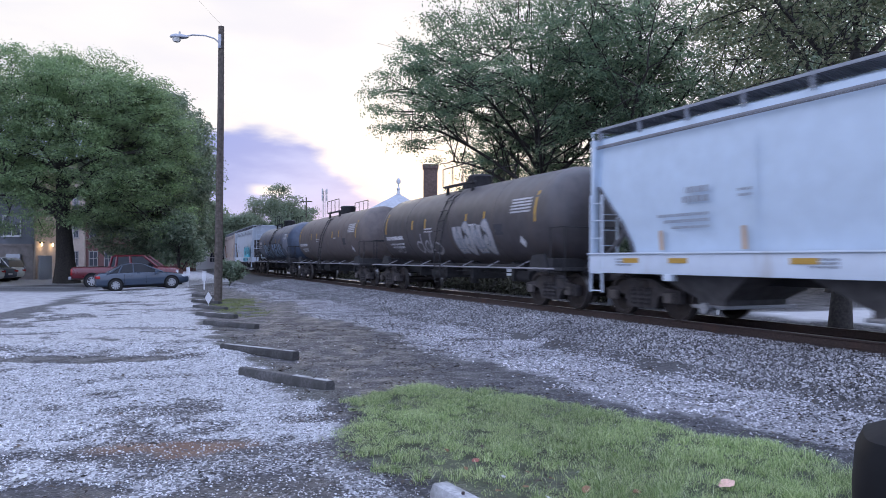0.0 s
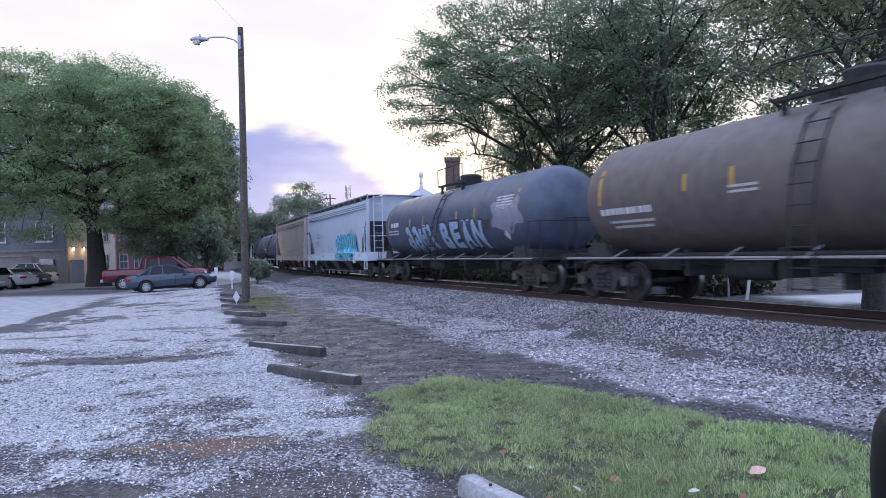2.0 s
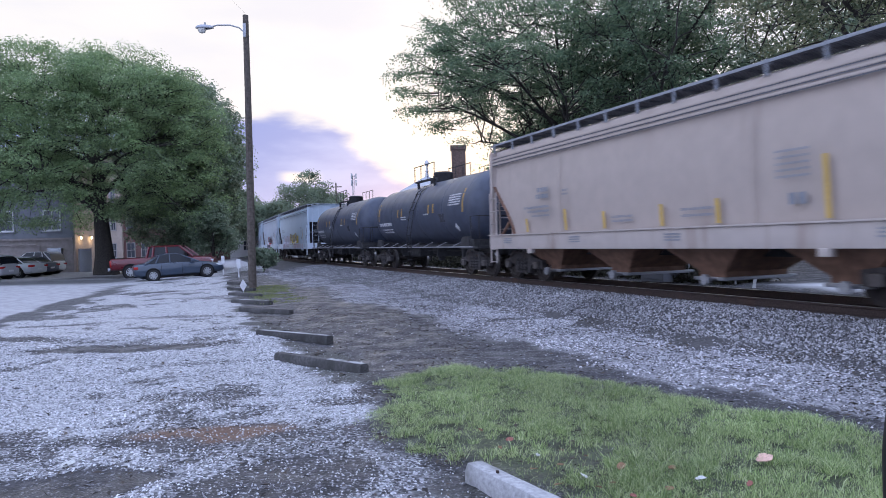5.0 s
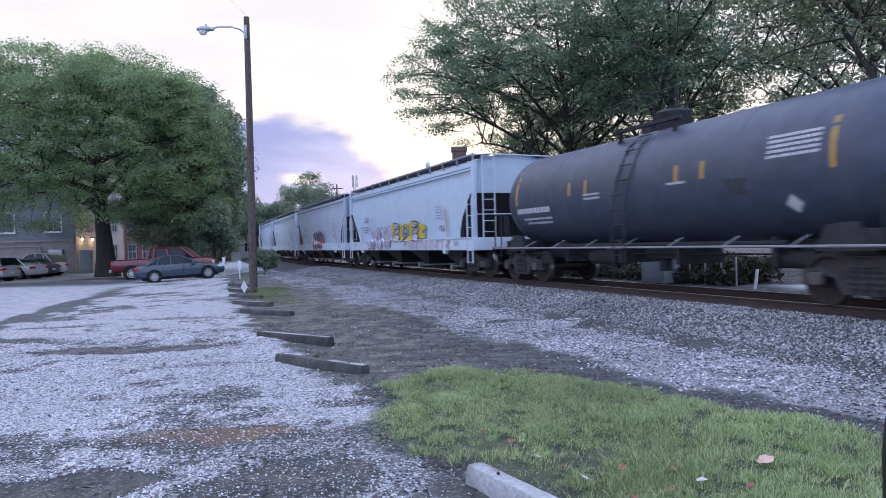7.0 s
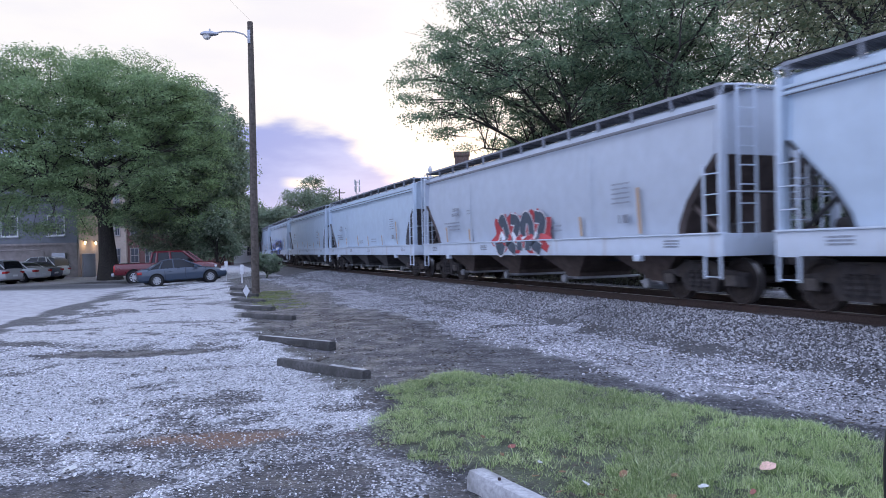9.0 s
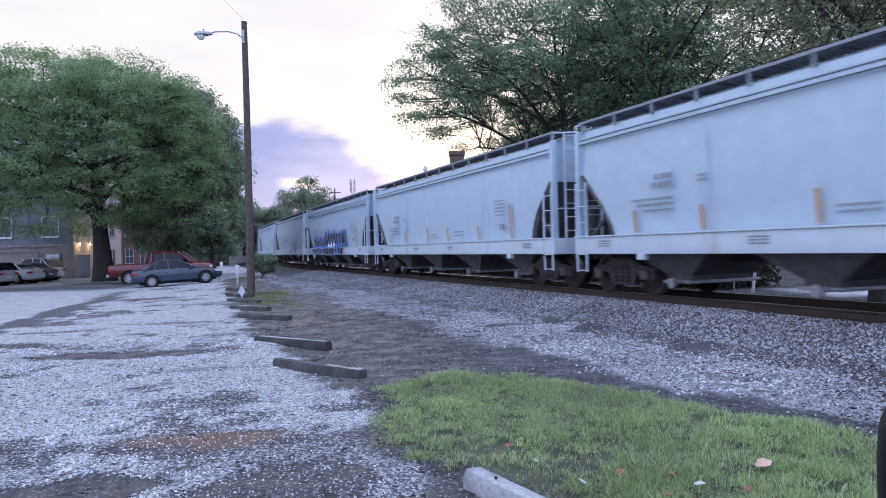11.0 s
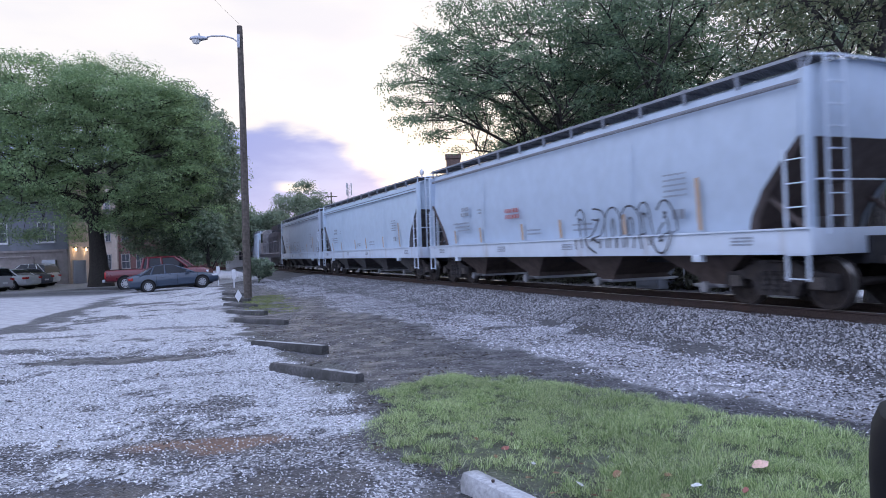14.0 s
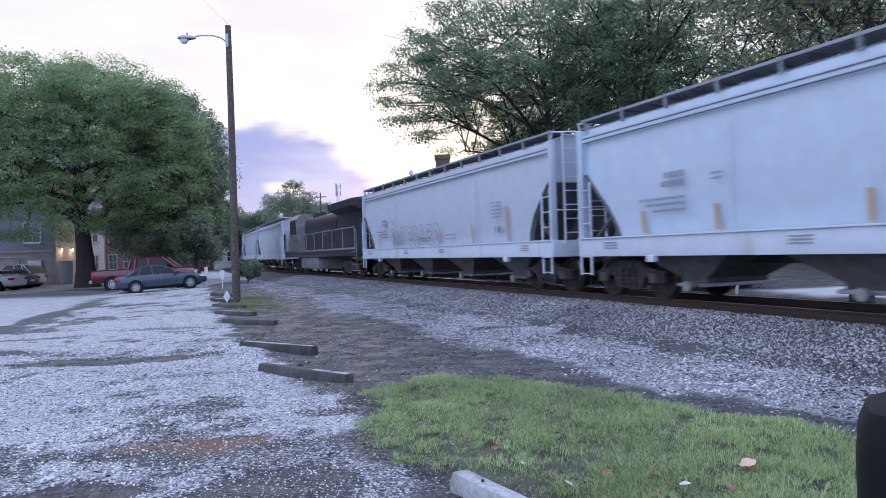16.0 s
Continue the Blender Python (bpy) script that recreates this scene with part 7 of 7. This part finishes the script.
def window(parent, x, z, w, h, y, bars=1, trim=None):
    """A framed window in a wall that faces -y at y."""
    ob = boxpart("window", (x - w / 2, x + w / 2, y - 0.03, y - 0.005, z, z + h), M["pane"], parent, "dim window with white frame")
    bm = bmesh.new()
    t = 0.09
    for a in ((x - w / 2 - t, x - w / 2, z - t, z + h + t), (x + w / 2, x + w / 2 + t, z - t, z + h + t), (x - w / 2, x + w / 2, z - t, z), (x - w / 2, x + w / 2, z + h, z + h + t), (x - w / 2, x + w / 2, z + h * 0.48, z + h * 0.52)):
        bm_box(bm, a[0], a[1], y - 0.07, y, a[2], a[3])
    for k in range(bars):
        xx = x - w / 2 + w * (k + 1) / (bars + 1)
        bm_box(bm, xx - 0.025, xx + 0.025, y - 0.05, y - 0.01, z, z + h)
    part("window_frame", bm, trim or M["trim"], ob)
    boxpart("window_sill", (x - w / 2 - 0.15, x + w / 2 + 0.15, y - 0.14, y + 0.02, z - t - 0.06, z - t), trim or M["trim"], ob)


def lot_building():
    ob = thing("grey_building", "grey-blue sided building with brown block base", "building")
    boxpart("upper_wall", (-64, -29.9, 56.6, 62.5, 2.75, 9.2), M["siding"], ob, "grey-blue siding")
    boxpart("base_wall", (-64, -29.95, 56.57, 62.5, -0.2, 2.7), M["stone_low"], ob, "brown block base")
    boxpart("ledge", (-64, -29.95, 56.42, 57, 2.66, 2.82), M["stone_low"], ob)
    boxpart("roof", (-64.3, -29.3, 56.2, 62.9, 9.2, 9.5), M["flatroof"], ob)
    for k in range(24):
        z = 2.9 + k * 0.26
        boxpart("siding_board", (-64, -29.92, 56.575, 56.62, z, z + 0.235), M["siding"], ob)
    for x in (-31.6, -35.4, -37.0, -41.0, -42.6, -46.5):
        window(ob, x, 3.5, 1.25, 1.5, 56.575, 1)
    bm = bmesh.new()
    bm_path(bm, [(-45, 56.4, 2.3), (-32.9, 56.4, 2.3), (-32.6, 56.4, 2.2), (-32.6, 56.4, 0.0)], 0.06, 8)
    part("pipe", bm, M["stone_low"], ob, "brown wall pipe")
    boxpart("meter_box", (-31.9, -30.8, 56.3, 56.56, 1.0, 2.0), M["galv"], ob, "pale meter box", bevel=0.02)
    boxpart("end_wall", (-29.94, -29.8, 56.6, 62.5, -0.2, 9.15), M["stucco"], ob, "tan stucco end wall")
    for y in (57.3, 59.0):
        bm = bmesh.new()
        bm_rings(bm, [[(-29.66 + r * math.cos(k * math.tau / 10), y + r * math.sin(k * math.tau / 10), z) for k in range(10)] for z, r in ((2.66, 0.03), (2.72, 0.06), (2.88, 0.075), (2.92, 0.04))])
        lamp = part("wall_lamp", bm, M["bulb"], ob, "small warm glowing wall lamp")
        boxpart("lamp_cap", (-29.82, -29.52, y - 0.14, y + 0.14, 2.92, 2.97), M["black"], lamp)
        bulb = new("wall_lamp_light", bpy.data.lights.new("wall_lamp_light", "POINT"))
        bulb.data.energy, bulb.data.color, bulb.data.shadow_soft_size = 14, (1.0, 0.70, 0.42), 0.1
        bulb.location = (-29.4, y, 2.6)
    ob = thing("utility_cabinet", "grey metal cabinet against a tan wall", "cabinet", m=pose(-29.2, 56.9, 0, 0, 0, 40))
    boxpart("cabinet_body", (-0.45, 0.45, -0.3, 0.3, 0.0, 1.9), M["galv"], ob, bevel=0.03)
    boxpart("cabinet_door", (-0.38, 0.38, -0.33, -0.3, 0.15, 1.75), M["galv"], ob, "grey metal door", bevel=0.01)
    ob = thing("brick_building", "red brick building with tall white-framed windows", "building")
    boxpart("wall", (-39.3, -30.5, 86, 100, -0.2, 13), M["brick"], ob)
    boxpart("pale_bay", (-41.5, -39.3, 85.6, 100, -0.2, 13), M["stucco"], ob, "tan wall bay")
    boxpart("roof", (-41.8, -30.2, 85.3, 100.3, 13, 13.4), M["flatroof"], ob)
    for x in (-41.0, -40.3, -38.4, -36.6, -34.8, -33.0, -31.6):
        for z in (0.8, 4.2, 7.6):
            window(ob, x, z, 0.5 if x < -39.3 else 0.9, 1.7, 85.58 if x < -39.3 else 85.98, 1, M["stone_trim"])


lot_building()


def hip_roof(bm, x0, x1, y0, y1, z0, z1, over=0.4, ridge=None):
    x0, x1, y0, y1 = x0 - over, x1 + over, y0 - over, y1 + over
    cx, cy = (x0 + x1) / 2, (y0 + y1) / 2
    r = ridge if ridge is not None else max((x1 - x0) - (y1 - y0), 0) / 2
    b = [bm.verts.new(p) for p in ((x0, y0, z0), (x1, y0, z0), (x1, y1, z0), (x0, y1, z0))]
    b2 = [bm.verts.new(p) for p in ((x0, y0, z0 + 0.15), (x1, y0, z0 + 0.15), (x1, y1, z0 + 0.15), (x0, y1, z0 + 0.15))]
    bm.faces.new(b[::-1])
    for k in range(4):
        bm.faces.new((b[k], b[(k + 1) % 4], b2[(k + 1) % 4], b2[k]))
    if r > 0.01:
        a, c = bm.verts.new((cx - r, cy, z1)), bm.verts.new((cx + r, cy, z1))
        for f in ((b2[0], b2[1], c, a), (b2[1], b2[2], c), (b2[2], b2[3], a, c), (b2[3], b2[0], a)):
            bm.faces.new(f)
    else:
        a = bm.verts.new((cx, cy, z1))
        for k in range(4):
            bm.faces.new((b2[k], b2[(k + 1) % 4], a))


def hall():
    ob = thing("hall", "pale hall with hipped grey roof, finial and brick chimney", "building")
    boxpart("wall", (-4.6, 1.8, 66, 72.4, -0.1, 5.9), M["trim"], ob)
    bm = bmesh.new()
    hip_roof(bm, -4.6, 1.8, 66, 72.4, 5.8, 8.3)
    part("tower_roof", bm, M["shingle"], ob, "pale grey pyramid roof")
    boxpart("wing_wall", (1.8, 19, 67, 80, -0.1, 5.2), M["trim"], ob)
    bm = bmesh.new()
    hip_roof(bm, 1.8, 19, 67, 80, 5.15, 8.6)
    part("wing_roof", bm, M["shingle"], ob, "pale grey hipped roof")
    bm = bmesh.new()
    bm_rings(bm, [[(-1.4 + r * math.cos(k * math.tau / 12), 69.2 + r * math.sin(k * math.tau / 12), z) for k in range(12)] for z, r in ((8.2, 0.22), (8.6, 0.14), (8.75, 0.22), (8.85, 0.1), (9.2, 0.08), (9.3, 0.2), (9.5, 0.24), (9.68, 0.18), (9.85, 0.04))])
    part("finial", bm, M["trim"], ob, "turned pale finial")
    bm = bmesh.new()
    bm_box(bm, 1.1, 2.5, 70.2, 71.4, 5.0, 11.2, 0.03)
    bm_box(bm, 1.0, 2.6, 70.1, 71.5, 10.9, 11.35, 0.03)
    part("chimney", bm, M["brick_dark"], ob, "dark brick chimney")
    for x in (-3.2, -0.6):
        window(ob, x, 1.2, 1.0, 2.2, 65.98, 1)
    for x in (4, 7.5, 11, 14.5):
        window(ob, x, 1.2, 1.1, 2.2, 66.98, 1)


hall()


def distance():
    ob = thing("radio_mast", "thin lattice radio mast far beyond the train", "mast", m=pose(-0.126 * 150, 150, 0))
    bm = bmesh.new()
    for a, b in ((0.25, 0.25), (-0.25, 0.25), (0, -0.3)):
        bm_rod(bm, (a, b, 0), (a, b, 16.5), 0.04, seg=5)
    for k in range(20):
        z = k * 0.8
        bm_rod(bm, (0.25, 0.25, z), (-0.25, 0.25, z + 0.8), 0.025, seg=4)
        bm_rod(bm, (-0.25, 0.25, z), (0, -0.3, z + 0.8), 0.025, seg=4)
    part("lattice", bm, M["galv"], ob)
    bm = bmesh.new()
    for z in (14.2, 15.6):
        for a in range(3):
            c, s = math.cos(a * 2.1), math.sin(a * 2.1)
            bm_box(bm, c * 0.6 - 0.12, c * 0.6 + 0.12, s * 0.6 - 0.12, s * 0.6 + 0.12, z, z + 1.2, 0.02)
            bm_rod(bm, (0, 0, z + 0.6), (c * 0.6, s * 0.6, z + 0.6), 0.03, seg=4)
    part("antenna", bm, M["galv"], ob)
    ob = thing("utility_pole", "distant timber pole with crossarm", "utility pole", m=pose(-0.151 * 120, 120, 0))
    bm = bmesh.new()
    bm_rod(bm, (0, 0, -0.2), (0, 0, 12.3), 0.16, 0.11)
    part("pole", bm, M["pole"], ob)
    boxpart("crossarm", (-1.0, 1.0, -0.06, 0.06, 11.5, 11.65), M["pole"], ob)
    ob = thing("house", "small distant pale house beyond the trees", "house")
    boxpart("wall", (-37, -30, 112, 120, -0.1, 4.0), M["trim"], ob)
    bm = bmesh.new()
    hip_roof(bm, -37, -30, 112, 120, 4.0, 6.5)
    part("roof", bm, M["flatroof"], ob, "dark roof")
    for x in (-35.5, -33.5, -31.5):
        window(ob, x, 1.2, 0.9, 1.4, 111.98, 1)
    # belt of woods closing the view all round
    rng = np.random.default_rng(71)
    n = 80000
    a = rng.uniform(-math.pi, math.pi, n)
    d = rng.uniform(150, 200, n)
    hh = 5.5 + 6.5 * np.array([noise.noise((math.cos(k) * 9, math.sin(k) * 9, 0.5)) * 0.5 + 0.5 for k in a]) + 2 * np.array([noise.noise((math.cos(k) * 40, math.sin(k) * 40, 3.5)) for k in a])
    z = hh * rng.random(n) ** 0.7
    p = np.stack([np.sin(a) * d, np.cos(a) * d, z], 1)
    u = rng.normal(0, 1, (n, 3))
    u /= np.linalg.norm(u, axis=1, keepdims=True)
    v = np.cross(u, rng.normal(0, 1, (n, 3)))
    v /= np.linalg.norm(v, axis=1, keepdims=True)
    s = rng.uniform(0.7, 1.4, n)[:, None]
    q = np.stack([p - u * s, p + v * s * 0.6, p + u * s, p - v * s * 0.6], 1)
    f = np.array([(0, 1, 2), (0, 2, 3)])[None] + 4 * np.arange(n)[:, None, None]
    me = soup("distant_woods", q.reshape(-1, 3), f.reshape(-1, 3), M["leaf_far"])
    tagged(new("distant_woods", me), "belt of distant green woods round the place", "woods", kind="stuff")


distance()


def back_planting():
    rng = random.Random(9)
    for k, (s, lat) in enumerate(((2, 37), (9, 36), (16, 38), (24, 36), (33, 39), (42, 37), (52, 40), (-5, 35), (62, 30))):
        p = U * s + NRM * lat
        h = rng.uniform(6.5, 9)
        tree("bushy dark tree beyond the street behind the railway", (p.x, p.y, 0.2), h, 0.2, 0.06, (rng.uniform(3.6, 4.6), rng.uniform(3.2, 4.2), h * 0.5), (0, 0, h * 0.5), M["leaf_dark"], 60 + k, limbs=10, subs=7, leaves=9000, leaf=0.42, clump=0.85, tier=0.7)
    ob = thing("signal_cabinet", "dark grey-blue trackside equipment cabinet", "cabinet", m=pose(*(U * 19.5 + NRM * 15.9).to_tuple()[:2], 0.15, 0, 0, HEAD))
    boxpart("cabinet_body", (-0.6, 0.6, -0.35, 0.35, 0, 1.15), M["siding"], ob, bevel=0.02)
    boxpart("cabinet_door", (-0.5, 0.5, 0.35, 0.375, 0.1, 1.05), M["siding"], ob, bevel=0.01)
    boxpart("cabinet_lid", (-0.65, 0.65, -0.4, 0.4, 1.15, 1.2), M["galv"], ob, bevel=0.01)
    ob = thing("track_stake", "short white leaning stake behind the track", "stake", m=pose(*(U * 15.3 + NRM * 15.8).to_tuple()[:2], 0.1, 0, 8, 0))
    bm = bmesh.new()
    bm_rod(bm, (0, 0, -0.1), (0, 0, 0.62), 0.05, 0.045)
    part("stake", bm, M["trim"], ob)
    post = thing("fence_post", "thin grey metal fence post behind the track", "fence post", "posts behind the track", m=pose(*(U * 16.4 + NRM * 16.2).to_tuple()[:2], 0.1))
    bm = bmesh.new()
    bm_rod(bm, (0, 0, -0.1), (0, 0, 0.95), 0.035)
    part("post", bm, M["galv"], post)
    for s in (17.0, 17.7, 18.4):
        copy_thing(post, pose(*(U * s + NRM * 16.2).to_tuple()[:2], 0.1))
    for k, (s, lat) in enumerate(((23, 17.0), (26.5, 17.5), (30, 17.2))):
        p = U * s + NRM * lat
        tree("low scrubby weed clump behind the track", (p.x, p.y, 0.12), 0.6 + 0.2 * (k % 3), 0.02, 0.1, (0.4, 0.35, 0.17), (0, 0, 0.19), M["leaf_dark"], 90 + k, limbs=6, subs=4, leaves=2500, leaf=0.08, clump=0.12, category="weed")
    ob = thing("street_post", "short dark post beside the far street", "post", m=pose(*(U * 3.0 + NRM * 20).to_tuple()[:2], 0.2))
    bm = bmesh.new()
    bm_rings(bm, [[(r * math.cos(k * math.tau / 12), r * math.sin(k * math.tau / 12), z) for k in range(12)] for z, r in ((0, 0.16), (0.15, 0.16), (0.2, 0.09), (0.9, 0.07), (0.95, 0.1), (1.1, 0.04))])
    part("post", bm, M["black"], ob)


back_planting()


def undergrowth():
    """A low tangle of dark brush along the far side of the railway."""
    rng = np.random.default_rng(77)
    n = 34000
    along, lat = 16.4 + 50 * rng.random(n) ** 1.2, 15.9 + 2.2 * rng.random(n)
    x, y = U.x * along + NRM.x * lat, U.y * along + NRM.y * lat
    high = 0.35 + 0.95 * rough_noise(x, y, 1.6, 5) * step(lat, 15.7, 16.5)
    p = np.stack([x, y, 0.12 + high * rng.random(n) ** 0.8], 1)
    off = np.array([bend(k)[0] for k in along])
    p[:, :2] += off[:, None] * np.array([NRM.x, NRM.y])
    d = rng.normal(0, 1, (n, 3))
    d /= np.linalg.norm(d, axis=1, keepdims=True)
    e = np.cross(d, rng.normal(0, 1, (n, 3)))
    e /= np.linalg.norm(e, axis=1, keepdims=True)
    size = rng.uniform(0.06, 0.13, n)[:, None]
    v = np.stack([p - d * size, p + e * size * 0.5, p + d * size, p - e * size * 0.5], 1)
    f = np.array([(0, 1, 2), (0, 2, 3)])[None] + 4 * np.arange(n)[:, None, None]
    mat = island_shader("brown_green_brush", [(0.030, 0.026, 0.022), (0.045, 0.042, 0.030), (0.060, 0.062, 0.040), (0.09, 0.085, 0.06)], 0.8, 0.2)
    tagged(new("undergrowth", soup("undergrowth", v.reshape(-1, 3), f.reshape(-1, 3), mat)), "low dark tangled brush beyond the railway track", "undergrowth", kind="stuff")


undergrowth()


def motions():
    for car, mid in CARS:
        walk(car, [(t, track_pose(mid - run(t))) for t in range(17)])
    # wheels roll without slip; alike axles on alike bogies turn alike
    done = {}
    for ax in AXLES:
        x = round(ax.location.x, 3)
        if x in done:
            src = done[x]
            ax.rotation_mode = "QUATERNION"
            ax.rotation_quaternion = src.rotation_quaternion
            ax.animation_data_create()
            ax.animation_data.action = src.animation_data.action
            ax.animation_data.action_slot = src.animation_data.action_slot
        else:
            walk(ax, [(f / 30, pose(x, 0, 0.457, 0, -math.degrees(run(f / 30) / 0.457) % 360, 0)) for f in range(481)])
            done[x] = ax


motions()
